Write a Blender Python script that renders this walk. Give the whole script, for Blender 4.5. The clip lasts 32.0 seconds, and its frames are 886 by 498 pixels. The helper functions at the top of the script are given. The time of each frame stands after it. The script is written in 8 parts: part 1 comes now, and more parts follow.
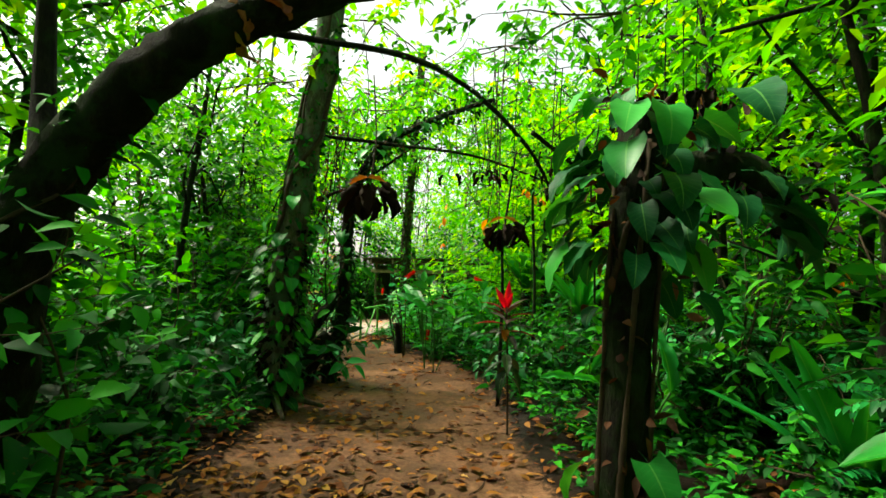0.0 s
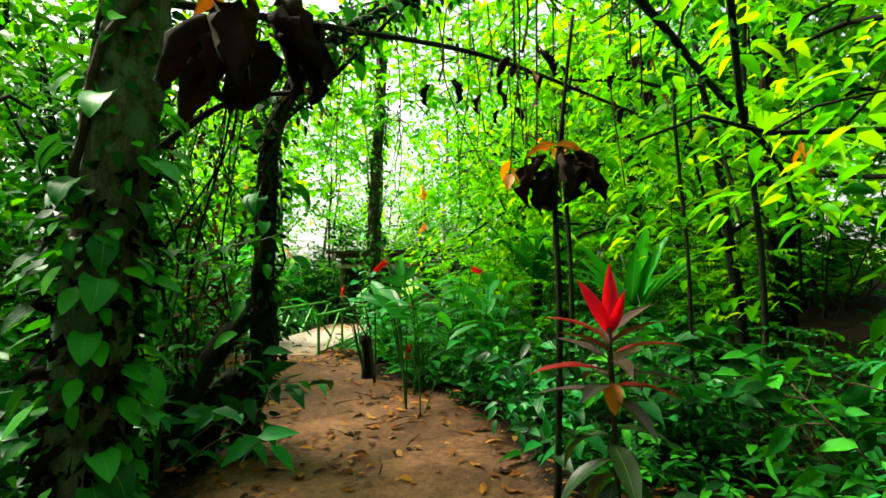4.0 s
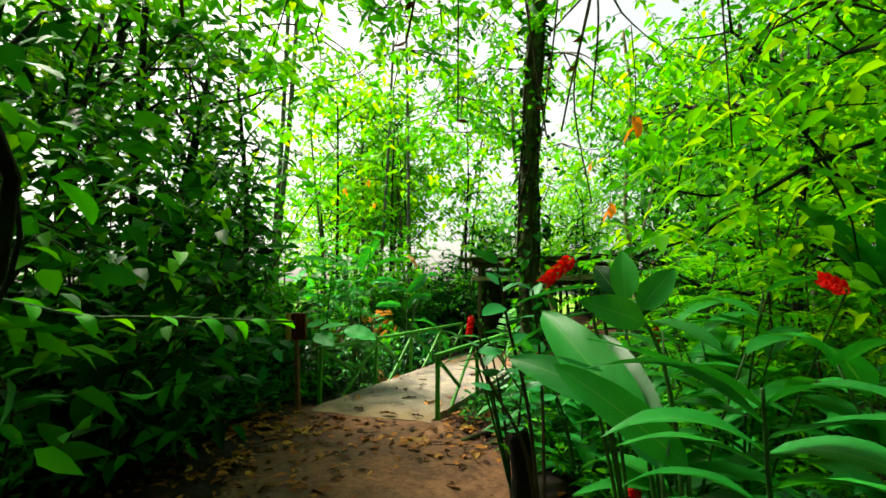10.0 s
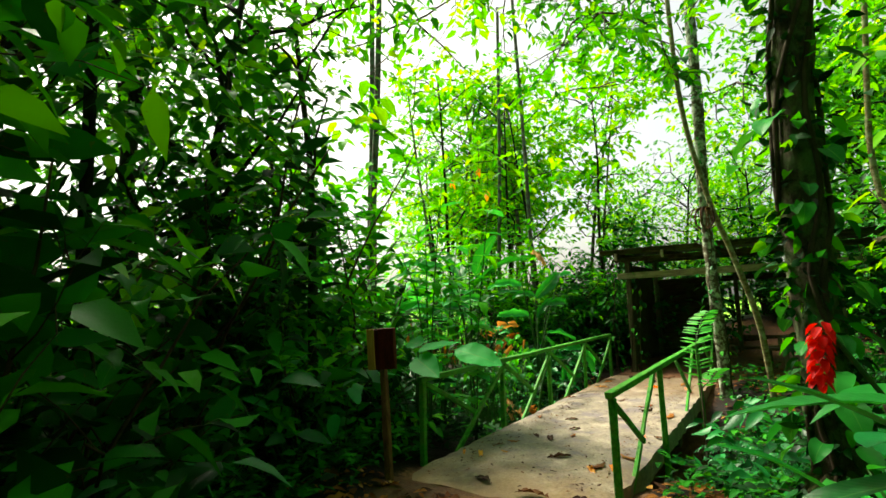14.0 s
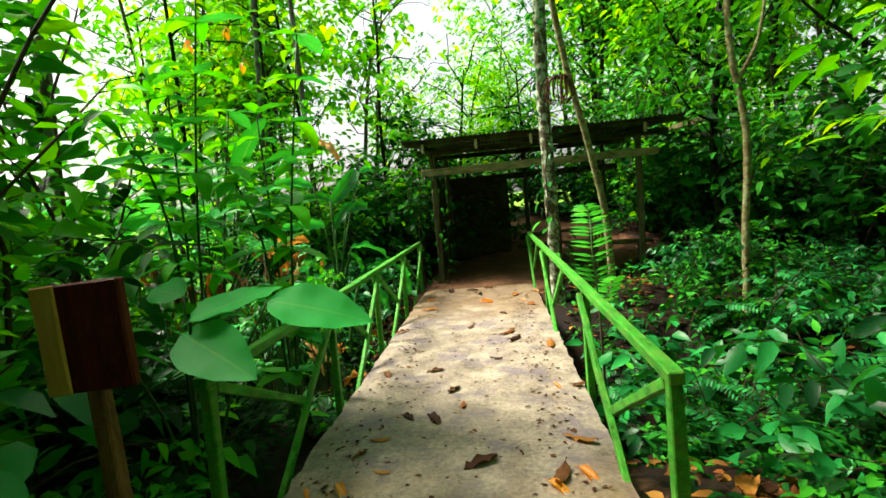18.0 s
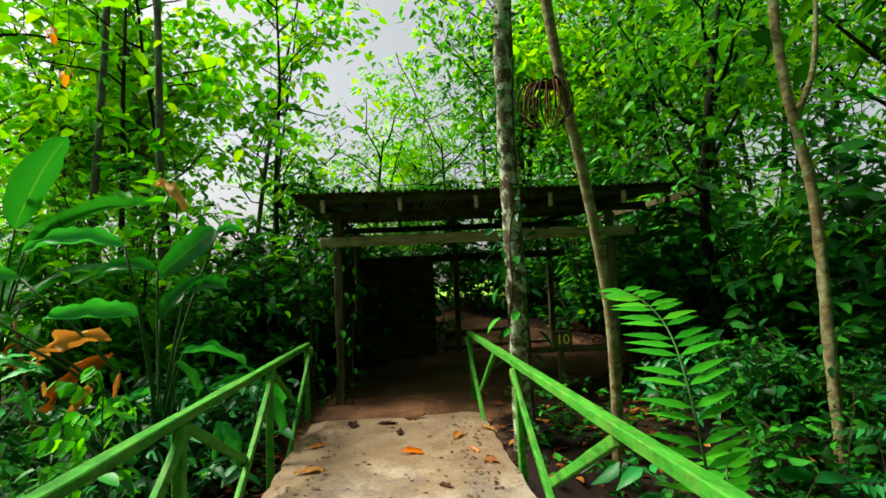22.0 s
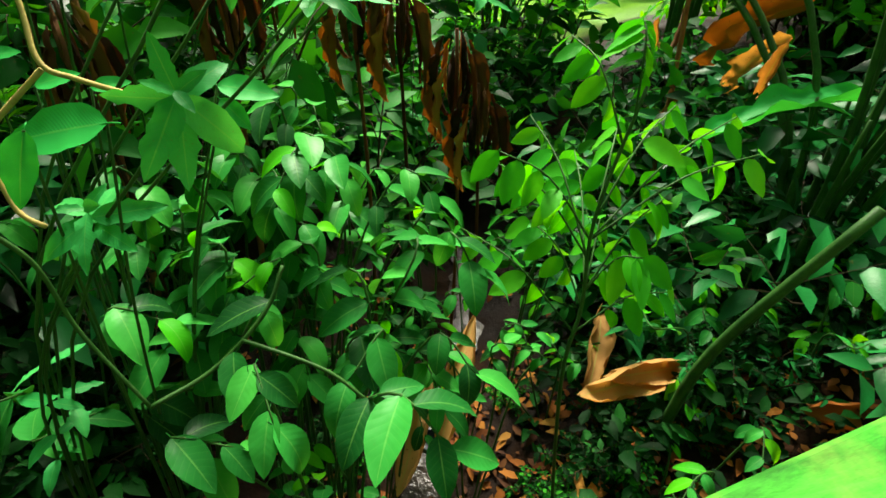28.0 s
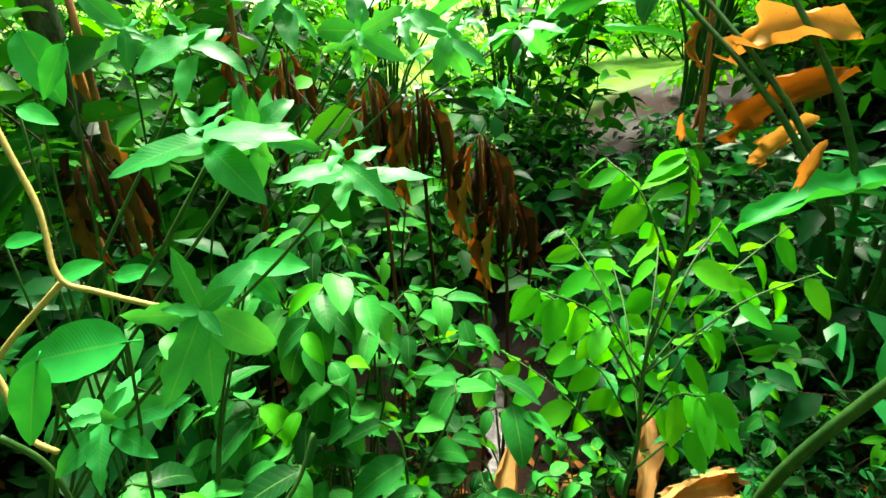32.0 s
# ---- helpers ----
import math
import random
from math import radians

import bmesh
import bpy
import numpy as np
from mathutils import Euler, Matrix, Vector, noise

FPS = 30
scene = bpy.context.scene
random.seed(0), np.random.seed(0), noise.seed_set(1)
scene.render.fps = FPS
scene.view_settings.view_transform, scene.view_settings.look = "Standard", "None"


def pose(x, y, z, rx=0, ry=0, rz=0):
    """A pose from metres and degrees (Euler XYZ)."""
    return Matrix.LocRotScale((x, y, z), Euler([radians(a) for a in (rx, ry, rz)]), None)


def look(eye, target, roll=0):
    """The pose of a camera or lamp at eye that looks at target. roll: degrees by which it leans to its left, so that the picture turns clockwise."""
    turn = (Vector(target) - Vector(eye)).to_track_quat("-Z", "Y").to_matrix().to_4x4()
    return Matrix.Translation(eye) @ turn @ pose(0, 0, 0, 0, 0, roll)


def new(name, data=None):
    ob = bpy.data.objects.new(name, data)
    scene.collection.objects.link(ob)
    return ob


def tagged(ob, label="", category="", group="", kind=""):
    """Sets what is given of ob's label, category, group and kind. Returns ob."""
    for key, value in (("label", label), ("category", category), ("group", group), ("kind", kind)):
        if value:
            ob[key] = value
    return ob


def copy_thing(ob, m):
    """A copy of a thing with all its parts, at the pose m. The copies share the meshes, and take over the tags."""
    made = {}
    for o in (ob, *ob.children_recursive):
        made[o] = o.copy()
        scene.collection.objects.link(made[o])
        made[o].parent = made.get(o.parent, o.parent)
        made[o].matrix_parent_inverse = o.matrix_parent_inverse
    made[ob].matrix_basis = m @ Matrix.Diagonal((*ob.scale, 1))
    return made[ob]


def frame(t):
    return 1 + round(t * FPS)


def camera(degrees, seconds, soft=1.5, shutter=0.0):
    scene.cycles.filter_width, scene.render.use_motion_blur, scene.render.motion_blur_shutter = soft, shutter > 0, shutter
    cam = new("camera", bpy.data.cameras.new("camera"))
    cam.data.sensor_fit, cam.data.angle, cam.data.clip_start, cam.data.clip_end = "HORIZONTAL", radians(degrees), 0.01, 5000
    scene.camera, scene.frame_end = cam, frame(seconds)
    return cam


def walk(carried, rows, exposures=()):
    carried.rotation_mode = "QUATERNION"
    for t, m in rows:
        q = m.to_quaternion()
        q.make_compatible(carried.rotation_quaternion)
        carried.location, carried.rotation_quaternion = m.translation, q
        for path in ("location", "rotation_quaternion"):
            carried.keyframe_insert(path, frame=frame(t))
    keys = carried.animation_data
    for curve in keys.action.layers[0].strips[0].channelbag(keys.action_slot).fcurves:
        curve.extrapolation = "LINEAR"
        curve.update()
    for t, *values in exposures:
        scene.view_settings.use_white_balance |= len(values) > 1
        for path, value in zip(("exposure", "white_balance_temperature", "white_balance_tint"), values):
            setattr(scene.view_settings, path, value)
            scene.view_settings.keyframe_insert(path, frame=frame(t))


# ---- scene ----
cam = camera(81.6, 32.0, 1.6)
PATH = [
    (0, (4.776, -13.251, 1.485), (4.513, -11.273, 1.619), 1.5),
    (0.5, (4.687, -12.872, 1.501), (4.446, -10.891, 1.632), 2.1),
    (1, (4.532, -12.474, 1.473), (4.299, -10.491, 1.587), 2.1),
    (1.5, (4.441, -12.053, 1.473), (4.143, -10.078, 1.578), 1.0),
    (2, (4.366, -11.588, 1.438), (4.168, -9.599, 1.524), 0.7),
    (2.5, (4.356, -11.164, 1.434), (4.176, -9.173, 1.508), 0.2),
    (4.5, (4.161, -9.838, 1.49), (4.01, -7.847, 1.61), -1.0),
    (5, (4.121, -9.459, 1.49), (3.983, -7.467, 1.603), -0.7),
    (5.5, (4.111, -9.075, 1.515), (3.869, -7.093, 1.637), -0.9),
    (6, (4.065, -8.66, 1.515), (3.743, -6.691, 1.657), -0.1),
    (6.5, (3.966, -8.315, 1.457), (3.681, -6.342, 1.613), 0.9),
    (7, (3.901, -7.951, 1.463), (3.472, -6.0, 1.566), 1.4),
    (7.5, (3.731, -7.654, 1.486), (3.226, -5.72, 1.552), 1.8),
    (8, (3.548, -7.3, 1.475), (3.011, -5.374, 1.477), 2.3),
    (8.5, (3.445, -6.964, 1.504), (2.85, -5.055, 1.554), 1.6),
    (9, (3.299, -6.628, 1.509), (2.733, -4.712, 1.61), 0.7),
    (9.5, (3.221, -6.314, 1.517), (2.566, -4.43, 1.658), 0.2),
    (10, (3.156, -5.94, 1.53), (2.465, -4.071, 1.701), 0.2),
    (10.5, (3.006, -5.646, 1.518), (2.318, -3.781, 1.735), -0.0),
    (11, (2.845, -5.282, 1.544), (1.984, -3.489, 1.757), -0.9),
    (11.5, (2.729, -4.915, 1.53), (1.839, -3.135, 1.733), -1.2),
    (12, (2.621, -4.673, 1.532), (1.806, -2.861, 1.755), -1.9),
    (12.5, (2.504, -4.409, 1.495), (1.584, -2.644, 1.69), -2.3),
    (13, (2.34, -4.151, 1.481), (1.35, -2.423, 1.669), -2.5),
    (13.5, (2.165, -3.912, 1.458), (1.19, -2.18, 1.677), -3.1),
    (14, (1.92, -3.661, 1.428), (0.834, -1.997, 1.652), -2.2),
    (14.5, (1.707, -3.346, 1.324), (0.728, -1.609, 1.483), -3.5),
    (15, (1.394, -3.048, 1.26), (0.663, -1.193, 1.098), -5.3),
    (15.5, (1.129, -2.778, 1.208), (0.488, -0.921, 0.83), -5.6),
    (17.5, (0.322, -1.892, 1.316), (0.072, 0.053, 0.919), -4.3),
    (18, (0.222, -1.581, 1.412), (0.016, 0.4, 1.227), -5.1),
    (18.5, (0.167, -1.283, 1.458), (0.057, 0.713, 1.388), -4.6),
    (19, (0.116, -0.976, 1.37), (0.163, 1.023, 1.345), -4.3),
    (19.5, (0.167, -0.628, 1.337), (0.229, 1.37, 1.292), -3.9),
    (20, (0.205, -0.314, 1.342), (0.259, 1.685, 1.385), -3.8),
    (20.5, (0.215, 0.034, 1.338), (0.378, 2.023, 1.456), -5.3),
    (21, (0.207, 0.452, 1.309), (0.306, 2.448, 1.372), -4.9),
    (21.5, (0.068, 0.775, 1.331), (0.096, 2.769, 1.481), -3.4),
    (22, (0.015, 1.092, 1.297), (0.177, 3.08, 1.449), -2.7),
    (22.5, (0.054, 1.416, 1.311), (0.127, 3.407, 1.485), -2.7),
    (23, (0.09, 1.828, 1.245), (0.133, 3.824, 1.362), -2.6),
    (23.5, (0.103, 2.025, 1.232), (-0.008, 4.02, 1.31), -2.7),
    (24, (0.116, 2.283, 1.268), (-0.392, 4.215, 1.367), -3.7),
    (24.5, (-0.061, 2.715, 1.241), (-0.823, 4.564, 1.276), -2.4),
    (25, (-0.163, 3.002, 1.228), (-1.289, 4.654, 1.151), 0.5),
    (25.5, (-0.278, 3.272, 1.204), (-1.711, 4.637, 0.919), 2.9),
    (26, (-0.485, 3.467, 1.204), (-2.013, 4.627, 0.638), 5.8),
    (26.5, (-0.583, 3.593, 1.147), (-2.101, 4.575, 0.291), 6.0),
    (28.5, (-1.052, 3.646, 1.118), (-2.534, 4.118, -0.139), 0.2),
    (29, (-1.076, 3.620, 1.088), (-2.482, 3.990, -0.286), -1.4),
    (29.5, (-1.086, 3.640, 1.102), (-2.564, 3.994, -0.198), -1.7),
    (30, (-1.080, 3.650, 1.105), (-2.554, 4.042, -0.189), -1.4),
    (30.5, (-1.084, 3.655, 1.122), (-2.571, 4.104, -0.138), -0.5),
    (31, (-1.113, 3.669, 1.187), (-2.647, 4.221, 0.028), 0.7),
    (31.5, (-1.127, 3.676, 1.227), (-2.731, 4.230, 0.168), -0.8),
    (32, (-1.126, 3.664, 1.244), (-2.785, 4.239, 0.287), -1.4),
]
walk(cam, [(t, look(e, g, r)) for t, e, g, r in PATH],
     exposures=[(0.0, 1.85, 7300, 0), (4.5, 2.15, 7300, 0), (7.0, 1.95, 7300, 0), (8.5, 1.95, 7300, 0), (10.0, 1.65, 7300, 0), (12.0, 1.35, 7300, 0), (14.0, 1.45, 7300, 0), (15.5, 1.7, 7200, 2), (17.8, 1.7, 7000, 6), (19.0, 1.1, 7000, 6), (20.5, 0.95, 7000, 6), (22.0, 1.0, 7000, 6), (24.0, 1.0, 7000, 6), (25.2, 0.6, 7000, 6), (26.5, 0.45, 7000, 6), (28.5, 1.95, 7000, 6), (30.8, 2.5, 7000, 6), (32.0, 2.2, 7000, 6)])

# ---- sky and sun: bright hazy overcast ----
world = bpy.data.worlds.new("world")
scene.world = world
world.use_nodes = True
wn = world.node_tree
sky = wn.nodes.new("ShaderNodeTexSky")
sky.sky_type = "NISHITA"
sky.sun_disc = False
sky.sun_elevation = radians(51)
sky.sun_rotation = radians(-72)
sky.air_density = 1.0
sky.dust_density = 5.0
sky.ozone_density = 1.0
wn.nodes["Background"].inputs["Strength"].default_value = 0.08
haze = wn.nodes.new("ShaderNodeHueSaturation")
haze.inputs["Saturation"].default_value = 0.5
wn.links.new(sky.outputs["Color"], haze.inputs["Color"])
veil = wn.nodes.new("ShaderNodeMix")
veil.data_type = "RGBA"
veil.blend_type = "ADD"
veil.inputs[0].default_value = 1.0
veil.inputs[7].default_value = (0.7, 0.72, 0.76, 1.0)
wn.links.new(haze.outputs["Color"], veil.inputs[6])
wn.links.new(veil.outputs[2], wn.nodes["Background"].inputs["Color"])
sun_data = bpy.data.lights.new("sun", "SUN")
sun_data.energy = 5.0
sun_data.angle = radians(20)
sun_data.color = (1.0, 0.95, 0.86)
sun = new("sun", sun_data)
sun.matrix_world = look((-25, 8, 33), (0, 0, 0))

# ---- materials ----
def mat_base(name):
    m = bpy.data.materials.new(name)
    m.use_nodes = True
    n = m.node_tree
    return m, n, n.nodes["Principled BSDF"], n.nodes["Material Output"]


def nd(n, kind, **sets):
    node = n.nodes.new(kind)
    for key, value in sets.items():
        node.inputs[key.replace("_", " ")].default_value = value
    return node


def ramp(n, source, stops):
    r = n.nodes.new("ShaderNodeValToRGB")
    e = r.color_ramp.elements
    while len(e) < len(stops):
        e.new(0.5)
    for k, (p, c) in zip(e, stops):
        k.position, k.color = p, (*c, 1)
    n.links.new(source, r.inputs["Fac"])
    return r.outputs["Color"]


def mathn(n, op, a, b=None, c=None):
    m = n.nodes.new("ShaderNodeMath")
    m.operation = op
    for i, v in enumerate((a, b, c)):
        if v is None:
            continue
        if isinstance(v, (int, float)):
            m.inputs[i].default_value = v
        else:
            n.links.new(v, m.inputs[i])
    return m.outputs[0]


def mix(n, fac, a, b, mode="MIX"):
    m = n.nodes.new("ShaderNodeMix")
    m.data_type, m.blend_type = "RGBA", mode
    for i, v in ((0, fac), (6, a), (7, b)):
        if isinstance(v, (int, float)):
            m.inputs[i].default_value = v
        elif isinstance(v, tuple):
            m.inputs[i].default_value = (*v, 1)
        else:
            n.links.new(v, m.inputs[i])
    return m.outputs[2]


def noise_tex(n, scale, detail=4.0, rough=0.6, coord="Object"):
    tc = n.nodes.new("ShaderNodeTexCoord")
    t = nd(n, "ShaderNodeTexNoise", Scale=scale, Detail=detail, Roughness=rough)
    n.links.new(tc.outputs[coord], t.inputs["Vector"])
    return t.outputs["Fac"]


def bump(n, bsdf, height, strength, distance):
    b = nd(n, "ShaderNodeBump", Strength=strength, Distance=distance)
    n.links.new(height, b.inputs["Height"])
    n.links.new(b.outputs["Normal"], bsdf.inputs["Normal"])
    return b.outputs["Normal"]


def leaf_mat(name, tones, rough=0.4, thin=0.35, veins=0.0, spots=0.0, spec=0.5):
    """A leaf: tones run from the darkest to the lightest leaf; thin is the share of light let through; veins counts side ribs."""
    m, n, b, out = mat_base(name)
    geo = n.nodes.new("ShaderNodeNewGeometry")
    info = n.nodes.new("ShaderNodeObjectInfo")
    pick = mathn(n, "FRACT", mathn(n, "ADD", geo.outputs["Random Per Island"], info.outputs["Random"]))
    stops = [(i / max(1, len(tones) - 1), c) for i, c in enumerate(tones)]
    col = ramp(n, pick, stops)
    blotch = noise_tex(n, 9.0, 3.0)
    col = mix(n, mathn(n, "MULTIPLY", blotch, 0.5), col, mix(n, 1.0, col, (0.5, 0.66, 0.4), "MULTIPLY"))
    if veins:
        uv = n.nodes.new("ShaderNodeUVMap")
        sep = n.nodes.new("ShaderNodeSeparateXYZ")
        n.links.new(uv.outputs["UV"], sep.inputs[0])
        side = mathn(n, "ABSOLUTE", mathn(n, "SUBTRACT", sep.outputs["X"], 0.5))
        line = mathn(n, "PINGPONG", mathn(n, "SUBTRACT", mathn(n, "MULTIPLY", sep.outputs["Y"], veins), mathn(n, "MULTIPLY", side, veins * 0.35)), 0.5)
        rib = mathn(n, "LESS_THAN", side, 0.022)
        fine = mathn(n, "LESS_THAN", line, 0.06)
        col = mix(n, mathn(n, "MULTIPLY", fine, 0.05), col, (0.16, 0.42, 0.08))
        col = mix(n, mathn(n, "MULTIPLY", rib, 0.22), col, (0.20, 0.48, 0.10))
        relief = mathn(n, "SUBTRACT", mathn(n, "MULTIPLY", line, 1.0), mathn(n, "MULTIPLY", rib, 0.6))
        normal = bump(n, b, relief, 0.13, 0.003)
    else:
        normal = bump(n, b, noise_tex(n, 60.0, 2.0), 0.25, 0.004)
    if spots:
        s = noise_tex(n, 38.0, 2.0)
        col = mix(n, mathn(n, "MULTIPLY", mathn(n, "GREATER_THAN", s, 0.68), spots), col, (0.10, 0.06, 0.012))
    n.links.new(col, b.inputs["Base Color"])
    b.inputs["Roughness"].default_value = rough
    b.inputs["Specular IOR Level"].default_value = spec
    t = n.nodes.new("ShaderNodeBsdfTranslucent")
    through_col = mix(n, 1.0, col, (1.9, 1.25, 0.45), "MULTIPLY")
    n.links.new(through_col, t.inputs["Color"])
    s = n.nodes.new("ShaderNodeMixShader")
    s.inputs[0].default_value = thin
    n.links.new(b.outputs[0], s.inputs[1])
    n.links.new(t.outputs[0], s.inputs[2])
    n.links.new(s.outputs[0], out.inputs["Surface"])
    return m


def rough_mat(name, tones, scale, rough=0.85, relief=0.5, depth=0.02, stretch=None, second=None, metal=0.0):
    """A grainy surface: tones run over a noise of that scale, broken up by a finer one; second lays a patchy colour over it."""
    m, n, b, out = mat_base(name)
    tc = n.nodes.new("ShaderNodeTexCoord")
    mp = n.nodes.new("ShaderNodeMapping")
    if stretch:
        mp.inputs["Scale"].default_value = stretch
    n.links.new(tc.outputs["Object"], mp.inputs["Vector"])
    big = nd(n, "ShaderNodeTexNoise", Scale=scale, Detail=6.0, Roughness=0.65)
    small = nd(n, "ShaderNodeTexNoise", Scale=scale * 7, Detail=4.0, Roughness=0.7)
    for t in (big, small):
        n.links.new(mp.outputs[0], t.inputs["Vector"])
    f = mathn(n, "ADD", mathn(n, "MULTIPLY", big.outputs["Fac"], 0.65), mathn(n, "MULTIPLY", small.outputs["Fac"], 0.35))
    lo, hi = 0.36, 0.64
    stops = [(lo + (hi - lo) * i / max(1, len(tones) - 1), c) for i, c in enumerate(tones)]
    col = ramp(n, f, stops)
    if second:
        colour, amount, patch = second
        p = nd(n, "ShaderNodeTexNoise", Scale=patch, Detail=5.0, Roughness=0.7)
        n.links.new(tc.outputs["Object"], p.inputs["Vector"])
        edge = ramp(n, p.outputs["Fac"], [(0.47, (0, 0, 0)), (0.58, (1, 1, 1))])
        col = mix(n, mathn(n, "MULTIPLY", edge, amount), col, colour)
    n.links.new(col, b.inputs["Base Color"])
    b.inputs["Roughness"].default_value = rough
    b.inputs["Metallic"].default_value = metal
    b.inputs["Specular IOR Level"].default_value = 0.15
    bump(n, b, f, relief, depth)
    return m


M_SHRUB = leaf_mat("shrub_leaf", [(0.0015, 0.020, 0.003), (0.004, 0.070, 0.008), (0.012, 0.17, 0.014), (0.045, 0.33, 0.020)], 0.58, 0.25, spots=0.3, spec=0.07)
# Lit copy of the shrub leaf: sunlight is put into its yellow-green tones.
M_BRIGHT = leaf_mat("sun_toned_shrub_leaf", [(0.010, 0.20, 0.004), (0.03, 0.34, 0.005), (0.07, 0.46, 0.006), (0.14, 0.55, 0.007)], 0.48, 0.48, spots=0.3, spec=0.12)
M_TEAL = leaf_mat("cool_green_leaf", [(0.0015, 0.035, 0.008), (0.006, 0.13, 0.026), (0.016, 0.28, 0.055)], 0.4, 0.22, spots=0.3, spec=0.2)
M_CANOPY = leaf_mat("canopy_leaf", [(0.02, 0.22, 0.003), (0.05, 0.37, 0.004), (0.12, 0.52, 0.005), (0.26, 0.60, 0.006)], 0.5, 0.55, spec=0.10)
# Darker copy of the canopy leaf: shade is put into its tones.
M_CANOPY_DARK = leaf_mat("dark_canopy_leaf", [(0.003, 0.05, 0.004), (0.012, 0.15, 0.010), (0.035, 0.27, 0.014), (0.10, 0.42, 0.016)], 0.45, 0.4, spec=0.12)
M_BIG = leaf_mat("broad_leaf", [(0.004, 0.13, 0.018), (0.010, 0.24, 0.032), (0.028, 0.36, 0.045)], 0.38, 0.3, veins=22.0, spots=0.2, spec=0.22)
M_BIGCOOL = leaf_mat("pale_broad_leaf", [(0.018, 0.34, 0.062), (0.034, 0.48, 0.095)], 0.5, 0.32, veins=30.0, spots=0.2, spec=0.11)
M_SPOON = leaf_mat("thick_rounded_leaf", [(0.006, 0.15, 0.035), (0.012, 0.26, 0.06), (0.02, 0.36, 0.09)], 0.36, 0.12, spec=0.22)
M_STAR = leaf_mat("pale_whorl_leaf", [(0.016, 0.24, 0.05), (0.03, 0.36, 0.085), (0.06, 0.46, 0.11)], 0.45, 0.3, veins=16.0, spots=0.45, spec=0.12)
# Shaded copy of the shrub leaf: near-black tones put shade into the colour.
M_UNDER = leaf_mat("shade_toned_leaf", [(0.0010, 0.010, 0.002), (0.003, 0.035, 0.006), (0.010, 0.09, 0.012)], 0.6, 0.15, spots=0.3, spec=0.06)
M_GLOSS = leaf_mat("glossy_climber_leaf", [(0.0015, 0.030, 0.010), (0.005, 0.075, 0.022), (0.012, 0.15, 0.035)], 0.5, 0.12, veins=9.0, spots=0.15, spec=0.10)
M_HEART = leaf_mat("heart_leaf", [(0.004, 0.05, 0.010), (0.012, 0.15, 0.024), (0.026, 0.26, 0.040), (0.05, 0.36, 0.05)], 0.42, 0.22, veins=9.0, spots=0.15, spec=0.10)
M_LIME = leaf_mat("lime_leaf", [(0.035, 0.40, 0.009), (0.07, 0.52, 0.013), (0.13, 0.60, 0.016)], 0.52, 0.45, veins=12.0, spots=0.25, spec=0.10)
M_FERN = leaf_mat("fern_leaf", [(0.02, 0.28, 0.015), (0.045, 0.40, 0.02), (0.09, 0.46, 0.02)], 0.45, 0.35, spec=0.14)
M_DEAD = leaf_mat("dead_leaf", [(0.10, 0.028, 0.006), (0.24, 0.075, 0.012), (0.38, 0.15, 0.025), (0.15, 0.045, 0.012), (0.46, 0.22, 0.045)], 0.75, 0.12, spots=0.5, spec=0.14)
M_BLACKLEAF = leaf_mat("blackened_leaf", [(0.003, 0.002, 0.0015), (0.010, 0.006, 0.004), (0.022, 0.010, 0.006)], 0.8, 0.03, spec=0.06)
M_DEADDARK = leaf_mat("rotting_leaf", [(0.018, 0.008, 0.005), (0.06, 0.022, 0.010), (0.15, 0.06, 0.022)], 0.75, 0.08, spec=0.11)
M_TAN = leaf_mat("dry_tan_leaf", [(0.34, 0.17, 0.055), (0.48, 0.26, 0.09), (0.58, 0.35, 0.14)], 0.7, 0.25, veins=26.0, spots=0.5, spec=0.11)
M_ORANGE = leaf_mat("orange_leaf", [(0.72, 0.18, 0.01), (0.80, 0.34, 0.02)], 0.5, 0.4, veins=10.0)
M_RED = leaf_mat("red_bract", [(0.60, 0.004, 0.008), (0.72, 0.012, 0.015)], 0.5, 0.3, spec=0.08)
M_PINK = leaf_mat("crimson_leaf", [(0.62, 0.003, 0.035), (0.72, 0.008, 0.05)], 0.45, 0.35, veins=0.0, spec=0.08)
M_PURPLE = leaf_mat("purple_leaf", [(0.012, 0.016, 0.020), (0.06, 0.014, 0.016)], 0.45, 0.15, veins=14.0, spec=0.2)
M_MAROON = leaf_mat("maroon_leaf", [(0.14, 0.006, 0.012), (0.26, 0.012, 0.018)], 0.45, 0.2, veins=14.0, spec=0.15)
M_BRONZE = leaf_mat("bronze_leaf", [(0.012, 0.035, 0.014), (0.03, 0.05, 0.018)], 0.4, 0.15, veins=14.0, spec=0.2)
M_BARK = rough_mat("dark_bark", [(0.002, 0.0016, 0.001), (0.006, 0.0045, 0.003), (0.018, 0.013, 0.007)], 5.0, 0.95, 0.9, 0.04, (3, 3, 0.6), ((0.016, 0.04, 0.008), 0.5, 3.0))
M_PALEBARK = rough_mat("pale_bark", [(0.020, 0.018, 0.011), (0.065, 0.060, 0.040), (0.16, 0.15, 0.11)], 6.0, 0.9, 0.8, 0.03, (2, 2, 0.7), ((0.08, 0.15, 0.09), 0.75, 4.5))
M_LICHEN = rough_mat("lichen_bark", [(0.03, 0.025, 0.014), (0.09, 0.075, 0.04)], 8.0, 0.9, 0.8, 0.02, None, ((0.38, 0.44, 0.32), 0.9, 9.0))
M_BROWNBARK = rough_mat("ringed_bark", [(0.06, 0.045, 0.02), (0.15, 0.115, 0.05), (0.26, 0.20, 0.09)], 9.0, 0.85, 0.7, 0.02, (1, 1, 3), ((0.30, 0.34, 0.18), 0.6, 11.0))
